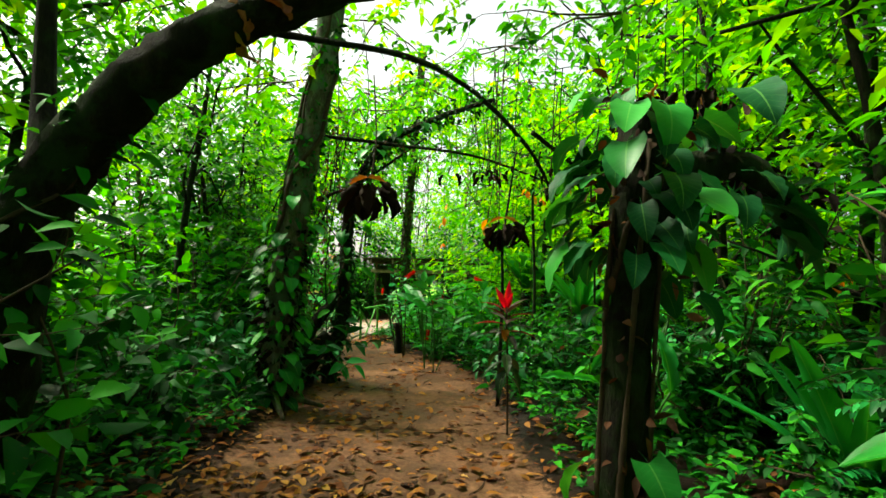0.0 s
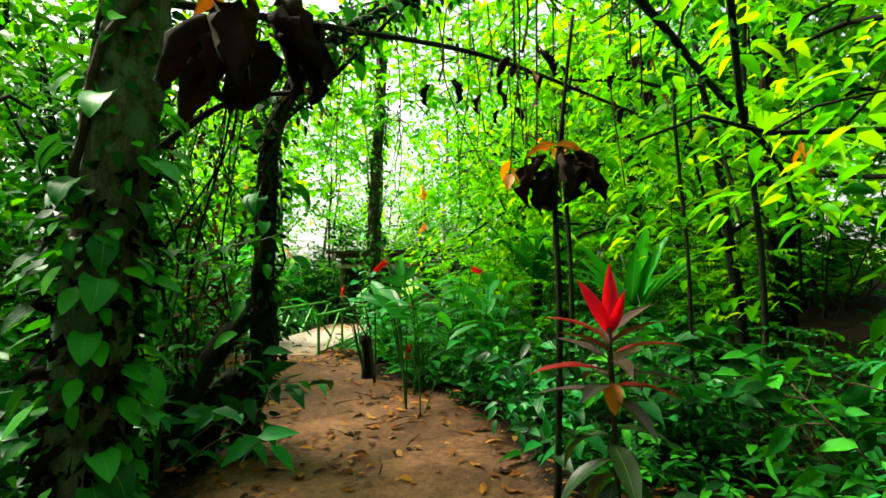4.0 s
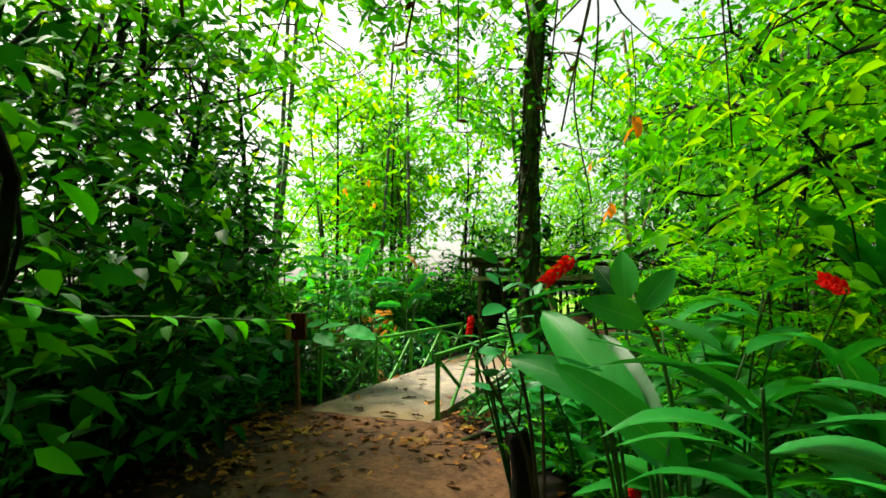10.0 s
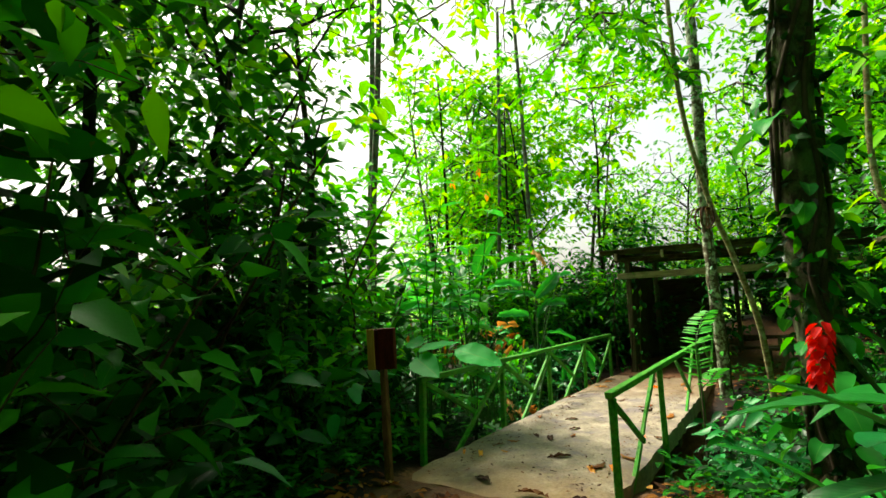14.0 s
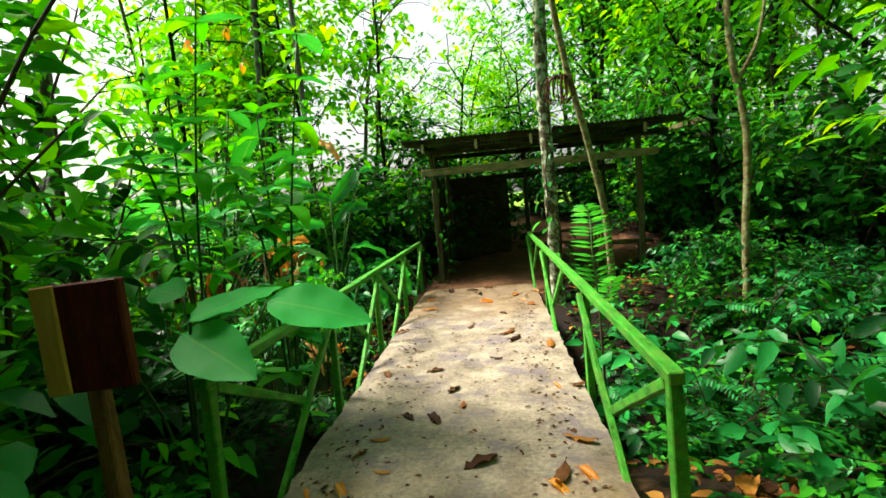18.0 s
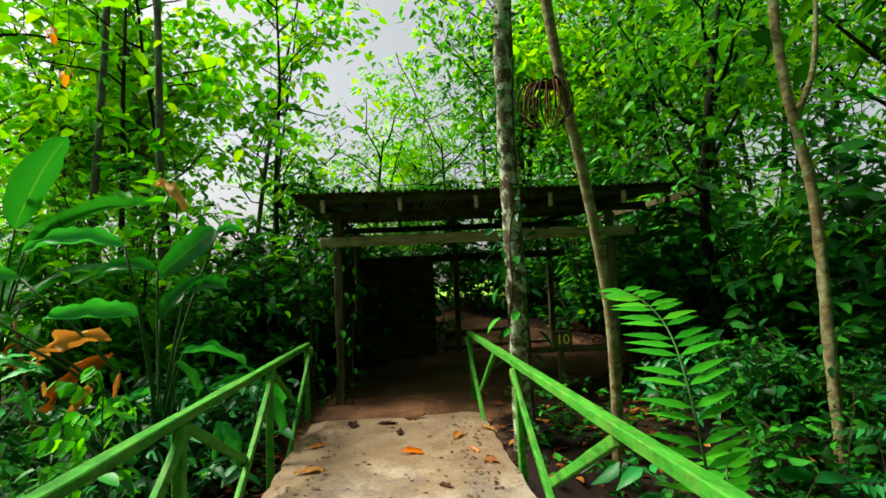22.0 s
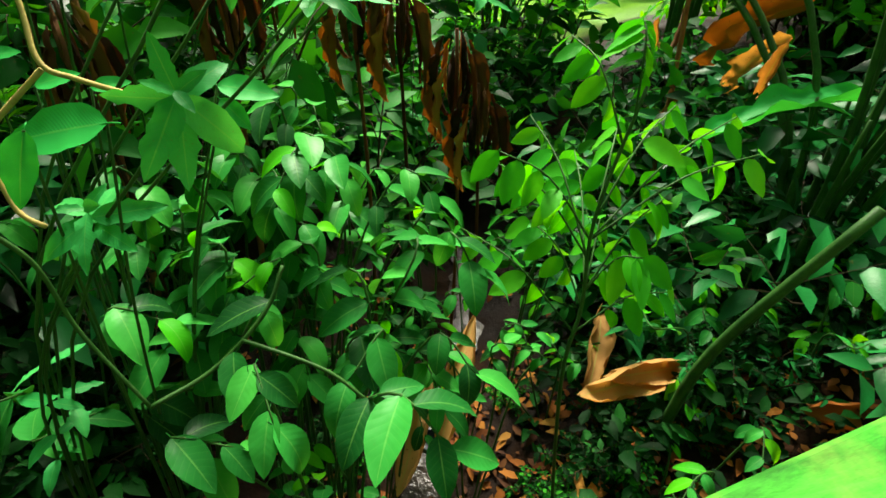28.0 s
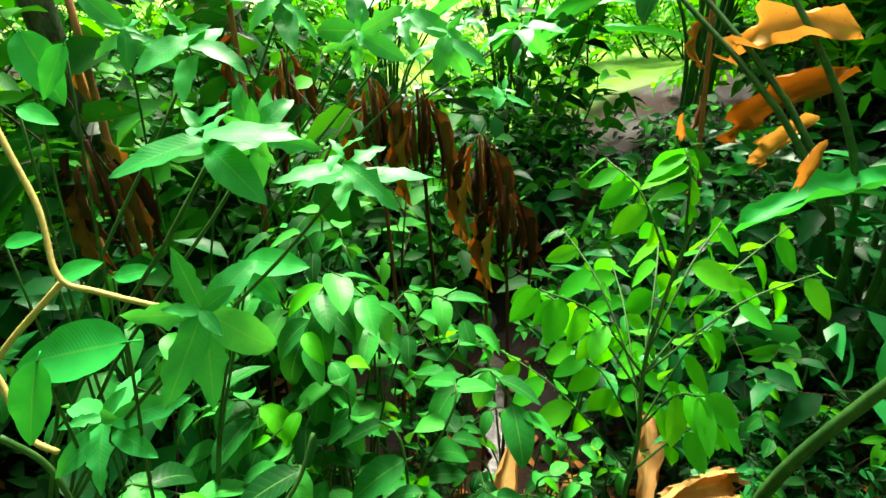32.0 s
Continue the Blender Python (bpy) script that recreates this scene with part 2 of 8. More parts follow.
M_MOSSBARK = rough_mat("mossy_bark", [(0.016, 0.012, 0.007), (0.05, 0.04, 0.025), (0.11, 0.09, 0.06)], 6.0, 0.95, 0.9, 0.03, (2, 2, 0.8), ((0.10, 0.15, 0.06), 0.65, 5.0))
M_ROOT = rough_mat("mossy_root_bark", [(0.012, 0.009, 0.005), (0.035, 0.026, 0.013), (0.075, 0.06, 0.03)], 9.0, 0.95, 0.9, 0.03, None, ((0.05, 0.085, 0.02), 0.75, 6.0))
M_STEM = rough_mat("green_stem", [(0.012, 0.05, 0.010), (0.035, 0.11, 0.018)], 14.0, 0.55, 0.2, 0.004)
M_TWIG = rough_mat("twig_bark", [(0.022, 0.015, 0.009), (0.06, 0.042, 0.024)], 18.0, 0.85, 0.4, 0.006)
M_TANSTALK = rough_mat("dried_stalk_bark", [(0.16, 0.06, 0.02), (0.32, 0.14, 0.05)], 14.0, 0.85, 0.5, 0.008, (3, 3, 0.6))
M_VINE = rough_mat("yellow_vine_bark", [(0.26, 0.20, 0.06), (0.45, 0.34, 0.10)], 22.0, 0.7, 0.4, 0.006)
M_RAIL = rough_mat("green_painted_timber", [(0.010, 0.08, 0.006), (0.028, 0.22, 0.016), (0.06, 0.33, 0.03)], 7.0, 0.6, 0.4, 0.004, (3, 0.7, 3), ((0.12, 0.24, 0.035), 0.45, 9.0))
M_TIMBER = rough_mat("weathered_timber", [(0.016, 0.011, 0.005), (0.05, 0.037, 0.017), (0.11, 0.086, 0.04)], 6.0, 0.85, 0.5, 0.006, (0.6, 4, 4), ((0.08, 0.12, 0.03), 0.4, 4.0))
M_POST = rough_mat("grey_post_timber", [(0.025, 0.02, 0.011), (0.08, 0.065, 0.034), (0.17, 0.145, 0.08)], 6.0, 0.85, 0.5, 0.006, (4, 4, 0.6), ((0.06, 0.12, 0.03), 0.5, 4.0))
M_PALEBEAM = rough_mat("pale_weathered_beam", [(0.16, 0.13, 0.07), (0.30, 0.25, 0.14), (0.42, 0.36, 0.22)], 6.0, 0.85, 0.5, 0.006, (0.6, 4, 4), ((0.12, 0.14, 0.05), 0.4, 4.0))
M_SIGN = rough_mat("stained_red_board", [(0.04, 0.006, 0.004), (0.10, 0.014, 0.008), (0.17, 0.030, 0.013)], 5.0, 0.55, 0.3, 0.004, (4, 4, 0.7))
M_SIGNPOST = rough_mat("brown_post_timber", [(0.05, 0.022, 0.010), (0.12, 0.055, 0.022), (0.20, 0.10, 0.04)], 6.0, 0.8, 0.5, 0.006, (4, 4, 0.6))
M_SIGNEDGE = rough_mat("bare_yellow_wood", [(0.40, 0.20, 0.05), (0.60, 0.34, 0.09)], 6.0, 0.7, 0.3, 0.004, (4, 4, 0.6))
M_ROOF = rough_mat("rusty_corrugated_sheet", [(0.008, 0.005, 0.004), (0.02, 0.013, 0.009), (0.04, 0.026, 0.016)], 3.0, 0.75, 0.3, 0.004, None, ((0.06, 0.12, 0.02), 0.7, 2.0), 0.3)
M_BLUE = rough_mat("black_plastic", [(0.012, 0.016, 0.022), (0.03, 0.036, 0.048)], 4.0, 0.4, 0.2, 0.004)
M_PAINT = rough_mat("yellow_paint", [(0.55, 0.42, 0.08), (0.70, 0.55, 0.12)], 20.0, 0.6, 0.2, 0.002)


def ground_mat():
    """Trodden red-brown mud where the wear attribute is high, dark litter-strewn soil elsewhere, grass in the clearing."""
    m, n, b, out = mat_base("forest_ground")
    wear = n.nodes.new("ShaderNodeAttribute")
    wear.attribute_name = "wear"
    lawn = n.nodes.new("ShaderNodeAttribute")
    lawn.attribute_name = "lawn"
    mud_n = noise_tex(n, 1.3, 7.0, 0.62)
    fine = noise_tex(n, 16.0, 5.0, 0.7)
    grit = noise_tex(n, 70.0, 3.0, 0.7)
    f = mathn(n, "ADD", mathn(n, "MULTIPLY", mud_n, 0.55), mathn(n, "ADD", mathn(n, "MULTIPLY", fine, 0.3), mathn(n, "MULTIPLY", grit, 0.15)))
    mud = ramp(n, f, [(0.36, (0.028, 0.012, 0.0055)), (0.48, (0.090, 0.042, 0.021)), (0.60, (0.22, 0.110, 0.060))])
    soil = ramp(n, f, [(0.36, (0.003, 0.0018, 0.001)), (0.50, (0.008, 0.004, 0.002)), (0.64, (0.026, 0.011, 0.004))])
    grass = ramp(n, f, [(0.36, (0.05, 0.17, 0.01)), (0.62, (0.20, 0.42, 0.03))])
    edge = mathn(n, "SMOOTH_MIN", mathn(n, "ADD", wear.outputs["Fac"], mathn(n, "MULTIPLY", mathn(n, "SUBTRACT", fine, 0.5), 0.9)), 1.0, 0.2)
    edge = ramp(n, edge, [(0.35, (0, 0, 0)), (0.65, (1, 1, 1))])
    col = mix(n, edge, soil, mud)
    col = mix(n, lawn.outputs["Fac"], col, grass)
    n.links.new(col, b.inputs["Base Color"])
    damp = ramp(n, mud_n, [(0.40, (0.6, 0.6, 0.6)), (0.58, (0.95, 0.95, 0.95))])
    n.links.new(damp, b.inputs["Roughness"])
    b.inputs["Specular IOR Level"].default_value = 0.12
    bump(n, b, f, 0.9, 0.035)
    return m


M_GROUND = ground_mat()


def concrete_mat():
    """Worn grey concrete: pale wear, violet-grey damp stains, dark specks, and ochre mud trodden onto its ends."""
    m, n, b, out = mat_base("worn_concrete")
    big = noise_tex(n, 3.2, 7.0, 0.68)
    fine = noise_tex(n, 34.0, 5.0, 0.75)
    f = mathn(n, "ADD", mathn(n, "MULTIPLY", big, 0.6), mathn(n, "MULTIPLY", fine, 0.4))
    col = ramp(n, f, [(0.36, (0.065, 0.052, 0.040)), (0.48, (0.18, 0.145, 0.11)), (0.62, (0.33, 0.28, 0.215))])
    stain = ramp(n, noise_tex(n, 2.3, 6.0, 0.72), [(0.50, (0, 0, 0)), (0.60, (1, 1, 1))])
    col = mix(n, mathn(n, "MULTIPLY", stain, 0.72), col, (0.105, 0.085, 0.105))
    speck = mathn(n, "GREATER_THAN", noise_tex(n, 58.0, 2.0, 0.5), 0.69)
    col = mix(n, mathn(n, "MULTIPLY", speck, 0.8), col, (0.035, 0.026, 0.02))
    tc = n.nodes.new("ShaderNodeTexCoord")
    sep = n.nodes.new("ShaderNodeSeparateXYZ")
    n.links.new(tc.outputs["Object"], sep.inputs[0])
    reach = mathn(n, "ADD", sep.outputs["Y"], mathn(n, "MULTIPLY", mathn(n, "SUBTRACT", noise_tex(n, 1.7, 5.0, 0.7), 0.5), 2.6))
    film = ramp(n, reach, [(0.0, (1, 1, 1)), (0.95, (0, 0, 0))])
    col = mix(n, mathn(n, "MULTIPLY", film, 0.75), col, mix(n, fine, (0.15, 0.082, 0.03), (0.29, 0.18, 0.075)))
    far = ramp(n, mathn(n, "SUBTRACT", reach, 4.2), [(0.0, (0, 0, 0)), (0.9, (1, 1, 1))])
    col = mix(n, mathn(n, "MULTIPLY", far, 0.62), col, mix(n, fine, (0.07, 0.038, 0.014), (0.24, 0.15, 0.062)))
    n.links.new(col, b.inputs["Base Color"])
    b.inputs["Specular IOR Level"].default_value = 0.25
    damp = ramp(n, big, [(0.42, (0.55, 0.55, 0.55)), (0.6, (0.9, 0.9, 0.9))])
    n.links.new(damp, b.inputs["Roughness"])
    bump(n, b, f, 0.6, 0.012)
    return m


M_CONCRETE = concrete_mat()


def water_mat():
    m, n, b, out = mat_base("shallow_muddy_water")
    b.inputs["Base Color"].default_value = (0.02, 0.014, 0.008, 1)
    b.inputs["Roughness"].default_value = 0.28
    b.inputs["Specular IOR Level"].default_value = 0.35
    bump(n, b, noise_tex(n, 22.0, 3.0), 0.6, 0.02)
    return m


M_WATER = water_mat()

# ---- building helpers ----
rng = np.random.default_rng(7)


def mesh_from(name, verts, faces, material, uvs=None, smooth=True):
    """A mesh from arrays; faces is a list of index tuples; uvs one pair a vertex."""
    me = bpy.data.meshes.new(name)
    me.from_pydata([tuple(v) for v in verts], [], faces)
    if uvs is not None:
        lay = me.uv_layers.new(name="UVMap")
        idx = np.empty(len(me.loops), dtype=np.int32)
        me.loops.foreach_get("vertex_index", idx)
        lay.data.foreach_set("uv", np.asarray(uvs, dtype=np.float32)[idx].ravel())
    if smooth:
        me.polygons.foreach_set("use_smooth", [True] * len(me.polygons))
    me.materials.append(material)
    me.update()
    return me


def thing(name, label, category, group="", at=(0, 0, 0), rz=0.0):
    ob = new(name)
    ob.empty_display_size = 0.1
    ob.matrix_basis = pose(*at, 0, 0, rz)
    return tagged(ob, label, category, group)


def part(name, me, parent, label="", m=None):
    """Links a mesh as one part under a thing or a part."""
    ob = new(name, me)
    ob.parent = parent
    if m is not None:
        ob.matrix_basis = m
    if label:
        ob["label"] = label
    return ob


def solo(name, me, label, category, group="", m=None, kind=""):
    ob = new(name, me)
    if m is not None:
        ob.matrix_basis = m
    return tagged(ob, label, category, group, kind)


def tube(points, radii, sides=7, wobble=0.0, seed=0):
    """Verts and faces of a tapered tube along points, capped at both ends."""
    pts = np.asarray(points, dtype=float)
    r = np.broadcast_to(np.asarray(radii, dtype=float), (len(pts),))
    g = np.random.default_rng(seed)
    tang = np.gradient(pts, axis=0)
    tang /= np.linalg.norm(tang, axis=1)[:, None] + 1e-9
    ref = np.array([0.0, 0.0, 1.0]) if abs(tang[0][2]) < 0.8 else np.array([1.0, 0.0, 0.0])
    verts = []
    a = np.linspace(0, 2 * np.pi, sides, endpoint=False)
    for p, t, q in zip(pts, tang, r):
        u = np.cross(t, ref)
        u /= np.linalg.norm(u) + 1e-9
        w = np.cross(t, u)
        ref = np.cross(u, t)
        rr = q * (1 + wobble * g.normal(size=sides))
        verts.append(p + (np.cos(a) * rr)[:, None] * u + (np.sin(a) * rr)[:, None] * w)
    verts = np.concatenate(verts)
    k = len(pts)
    faces = [(i * sides + j, i * sides + (j + 1) % sides, (i + 1) * sides + (j + 1) % sides, (i + 1) * sides + j)
             for i in range(k - 1) for j in range(sides)]
    faces += [tuple(range(sides - 1, -1, -1)), tuple((k - 1) * sides + j for j in range(sides))]
    return verts, faces


def spline(points, n=12):
    """A smooth line through the points (Catmull-Rom)."""
    p = np.asarray(points, dtype=float)
    p = np.vstack([2 * p[0] - p[1], p, 2 * p[-1] - p[-2]])
    out = []
    for i in range(1, len(p) - 2):
        for t in np.linspace(0, 1, n, endpoint=False):
            a, b, c, d = p[i - 1:i + 3]
            out.append(0.5 * (2 * b + (c - a) * t + (2 * a - 5 * b + 4 * c - d) * t ** 2 + (3 * b - a - 3 * c + d) * t ** 3))
    return np.array(out + [p[-2]])


class Heap:
    """Verts, faces and uvs gathered for one mesh."""

    def __init__(self):
        self.v, self.f, self.uv, self.n = [], [], [], 0

    def add(self, verts, faces, uvs=None):
        self.v.append(np.asarray(verts, dtype=float))
        self.f += [tuple(i + self.n for i in f) for f in faces]
        self.uv.append(np.zeros((len(verts), 2)) if uvs is None else np.asarray(uvs, dtype=float))
        self.n += len(verts)

    def mesh(self, name, material, smooth=True):
        return mesh_from(name, np.concatenate(self.v), self.f, material, np.concatenate(self.uv), smooth)


def unit(a):
    return a / (np.linalg.norm(a, axis=-1, keepdims=True) + 1e-9)


LEAF_ROWS = {"ovate": ((0.28, 0.46), (0.62, 0.40)), "lance": ((0.3, 0.5), (0.65, 0.36)), "round": ((0.25, 0.48), (0.7, 0.46)), "heart": ((0.12, 0.5), (0.5, 0.42))}


def leaf_mesh(name, P, D, N, L, W, material, shape="ovate", droop=0.25, fold=0.18):
    """Many small leaves in one mesh: base P, way D, upper side N, length L, width W; eight corners each, folded on the midrib."""
    P, D, N = (np.asarray(a, dtype=float) for a in (P, D, N))
    k = len(P)
    L = np.broadcast_to(np.asarray(L, dtype=float), (k,))[:, None]
    W = np.broadcast_to(np.asarray(W, dtype=float), (k,))[:, None]
    D = unit(D)
    X = unit(np.cross(D, N))
    Z = np.cross(X, D)
    (v1, w1), (v2, w2) = LEAF_ROWS[shape]

    def at(v, side):
        w = 0 if side == 0 else side
        return P + D * L * v - Z * L * droop * v * v + X * W * w + Z * W * abs(w) * fold * 2

    V = np.stack([at(0, 0), at(v1, -w1), at(v1, 0), at(v1, w1), at(v2, -w2), at(v2, 0), at(v2, w2), at(1, 0)], axis=1).reshape(-1, 3)
    uv = np.tile(np.array([(0.5, 0), (0, v1), (0.5, v1), (1, v1), (0, v2), (0.5, v2), (1, v2), (0.5, 1)]), (k, 1))
    loops = np.array([0, 2, 1, 0, 3, 2, 1, 2, 5, 4, 2, 3, 6, 5, 4, 5, 7, 5, 6, 7])
    totals = np.array([3, 3, 4, 4, 3, 3])
    me = bpy.data.meshes.new(name)
    me.vertices.add(8 * k)
    me.vertices.foreach_set("co", V.ravel())
    li = (loops[None] + 8 * np.arange(k)[:, None]).ravel()
    me.loops.add(len(li))
    me.loops.foreach_set("vertex_index", li.astype(np.int32))
    tot = np.tile(totals, k)
    me.polygons.add(len(tot))
    me.polygons.foreach_set("loop_start", np.concatenate([[0], np.cumsum(tot)[:-1]]).astype(np.int32))
    me.polygons.foreach_set("loop_total", tot.astype(np.int32))
    me.polygons.foreach_set("use_smooth", np.ones(len(tot), dtype=bool))
    lay = me.uv_layers.new(name="UVMap")
    lay.data.foreach_set("uv", uv[li].astype(np.float32).ravel())
    me.materials.append(material)
    me.update(calc_edges=True)
    me.validate()
    return me


OUTLINE = {
    "paddle": lambda v: np.sin(np.pi * np.clip(v, 0, 1) ** 0.85) ** 0.55 * (1 - 0.15 * v),
    "ovate": lambda v: np.sin(np.pi * v ** 0.75) ** 0.8,
    "heart": lambda v: np.where(v < 0.15, 0.75 + v * 1.6, np.cos((v - 0.15) / 0.85 * np.pi / 2) ** 0.8),
    "strap": lambda v: np.clip(v * 6, 0, 1) ** 0.5 * np.sin(np.pi * (0.25 + 0.75 * v)) ** 0.6,
    "lance": lambda v: np.sin(np.pi * v ** 0.8),
}


def big_leaf(name, L, W, material, shape="paddle", droop=0.5, fold=0.25, wave=0.03, rows=12, cols=6, curl=0.0, seed=0, torn=0.0, stalk=0.0):
    """One large leaf along +Y, upper side +Z: droop bends it down, fold lifts its halves, wave ruffles, curl rolls the halves in, torn notches the margin."""
    g = np.random.default_rng(seed)
    v = np.linspace(0, 1, rows + 1)
    w = OUTLINE[shape](v) * W / 2
    w[-1] = 0.0
    if shape != "heart":
        w[0] = W * 0.03
    verts, uvs = [], []
    ang = droop * v * 1.6
    y = np.concatenate([[0], np.cumsum(np.cos((ang[1:] + ang[:-1]) / 2))]) * L / rows
    z = -np.concatenate([[0], np.cumsum(np.sin((ang[1:] + ang[:-1]) / 2))]) * L / rows
    ph = g.uniform(0, 6, 3)
    for i in range(rows + 1):
        for j in range(cols + 1):
            s = 2 * j / cols - 1
            ww = w[i] * (1 - torn * g.uniform(0, 1) * (abs(s) > 0.9))
            a = abs(s) * (fold + curl * abs(s))
            x = s * ww * np.cos(a)
            lift = abs(s) * ww * np.sin(a) + wave * W * abs(s) * (np.sin(v[i] * 17 + ph[0] + s) + 0.6 * np.sin(v[i] * 31 + ph[1] - 2 * s)) * 0.5
            back = -0.18 * W * abs(s) if shape == "heart" and i == 0 else 0
            n = np.array([0, np.sin(ang[i]), np.cos(ang[i])])
            verts.append(np.array([x, y[i] + back, z[i]]) + n * lift)
            uvs.append((0.5 + s / 2, v[i]))
    c = cols + 1
    faces = [(i * c + j, i * c + j + 1, (i + 1) * c + j + 1, (i + 1) * c + j) for i in range(rows) for j in range(cols)]
    h = Heap()
    h.add(verts, faces, uvs)
    if stalk:
        tv, tf = tube([(0, -stalk, -0.25 * stalk), (0, -stalk * 0.4, -0.03 * stalk), (0, 0, 0), (0, y[rows // 2], z[rows // 2] - 0.004)], [0.010 * (L ** 0.5), 0.008 * (L ** 0.5), 0.006 * (L ** 0.5), 0.002], 5)
        h.add(tv, tf)
    return h.mesh(name, material)


def aim(base, way, up=(0, 0, 1), roll=0.0, scale=1.0):
    """A pose that lays +Y along way with +Z as near to up as can be."""
    y = Vector(way).normalized()
    x = y.cross(Vector(up))
    if x.length < 1e-4:
        x = Vector((1, 0, 0))
    x.normalize()
    z = x.cross(y)
    m = Matrix((x, y, z)).transposed().to_4x4()
    return Matrix.Translation(base) @ m @ Matrix.Rotation(roll, 4, "Y") @ Matrix.Diagonal((scale, scale, scale, 1))


def sway(g, start, way, length, n=6, bend=0.25, sag=0.0):
    """A wandering line of n points."""
    p, d = np.array(start, dtype=float), unit(np.array(way, dtype=float))
    out = [p.copy()]
    for _ in range(n - 1):
        d = unit(d + g.normal(size=3) * bend + np.array([0, 0, -sag]))
        p = p + d * length / (n - 1)
        out.append(p.copy())
    return np.array(out)


def twig_leaves(g, line, count, length, spread=0.9, flat=0.6):
    """Leaf bases, ways and upper sides along a twig, alternately left and right, towards its end."""
    t = np.linspace(0.15, 1.0, count)
    idx = t * (len(line) - 1)
    i = np.clip(idx.astype(int), 0, len(line) - 2)
    p = line[i] + (line[i + 1] - line[i]) * (idx - i)[:, None]
    d = unit(line[i + 1] - line[i])
    side = unit(np.cross(d, np.array([0, 0, 1.0]) + g.normal(size=(count, 3)) * 0.3))
    sgn = np.where(np.arange(count) % 2 == 0, 1, -1)[:, None]
    way = unit(d * (1 - spread * 0.5) + side * sgn * spread + g.normal(size=(count, 3)) * 0.25 + np.array([0, 0, -0.12]))
    nrm = unit(np.array([0, 0, 1.0]) * flat + g.normal(size=(count, 3)) * 0.35)
    return p, way, nrm


def make_shrub(name, label, seed, height, spread, leaf, leaf_w, material, stems=6, twigs=5, per=9, shape="ovate", droop=0.3, upright=0.6, category="shrub", group="understory shrubs"):
    """A shrub: stems fan out of the base, twigs leave them, leaves sit along the twigs. Parts: each stem, foliage."""
    g = np.random.default_rng(seed)
    root = thing(name, label, category, group)
    P, D, N = [], [], []
    h = Heap()
    for s in range(stems):
        a = 2 * np.pi * (s + g.uniform(-0.3, 0.3)) / stems
        way = np.array([np.cos(a) * spread / height, np.sin(a) * spread / height, upright + g.uniform(0.2, 0.7)])
        line = sway(g, (0.03 * np.cos(a), 0.03 * np.sin(a), -0.12), way, height * g.uniform(0.75, 1.15), 7, 0.16, 0.03)
        h.add(*tube(line, np.linspace(0.011, 0.003, 7) * (height ** 0.5), 5))
        for k in range(twigs):
            f = 0.2 + 0.8 * (k + g.uniform(0, 1)) / twigs
            i = min(int(f * 6), 5)
            start = line[i] + (line[i + 1] - line[i]) * (f * 6 - i)
            b = g.uniform(0, 2 * np.pi)
            tl = sway(g, start, unit(line[i + 1] - line[i]) * 0.6 + np.array([np.cos(b), np.sin(b), 0.15]), g.uniform(0.5, 1.1) * leaf * 3.2, 5, 0.2, 0.08)
            h.add(*tube(tl, np.linspace(0.004, 0.0015, 5), 4))
            p, d, n = twig_leaves(g, tl, per, leaf)
            P.append(p), D.append(d), N.append(n)
    part("branchwork", h.mesh("branchwork", M_TWIG), root)
    P, D, N = np.concatenate(P), np.concatenate(D), np.concatenate(N)
    k = len(P)
    L = leaf * g.uniform(0.6, 1.25, k)
    part("foliage", leaf_mesh("foliage", P, D, N, L, L * leaf_w, material, shape, droop), root)
    return root


def spray(g, c, r, k, droop=0.35):
    """Leaf bases, ways and upper sides of one flat spray: five twigs fan out of c, leaves stand off both sides of each."""
    a = g.uniform(0, 2 * np.pi)
    finger = g.integers(-2, 3, k)
    t = np.sqrt(g.uniform(0.02, 1, k))
    ang = a + finger * 0.5 + g.normal(size=k) * 0.05
    rr = r * 1.5 * t * (1 - 0.13 * np.abs(finger))
    p = c + np.stack([np.cos(ang) * rr - np.cos(a) * r * 0.6, np.sin(ang) * rr - np.sin(a) * r * 0.6, -droop * r * t * t + g.normal(size=k) * 0.05 * r], axis=1)
    w = ang + np.where(g.uniform(size=k) < 0.5, 0.8, -0.8)
    d = np.stack([np.cos(w), np.sin(w), g.normal(size=k) * 0.18 - 0.22], axis=1)
    n = g.normal(size=(k, 3)) * 0.3 + np.array([0, 0, 1])
    return p, d, n


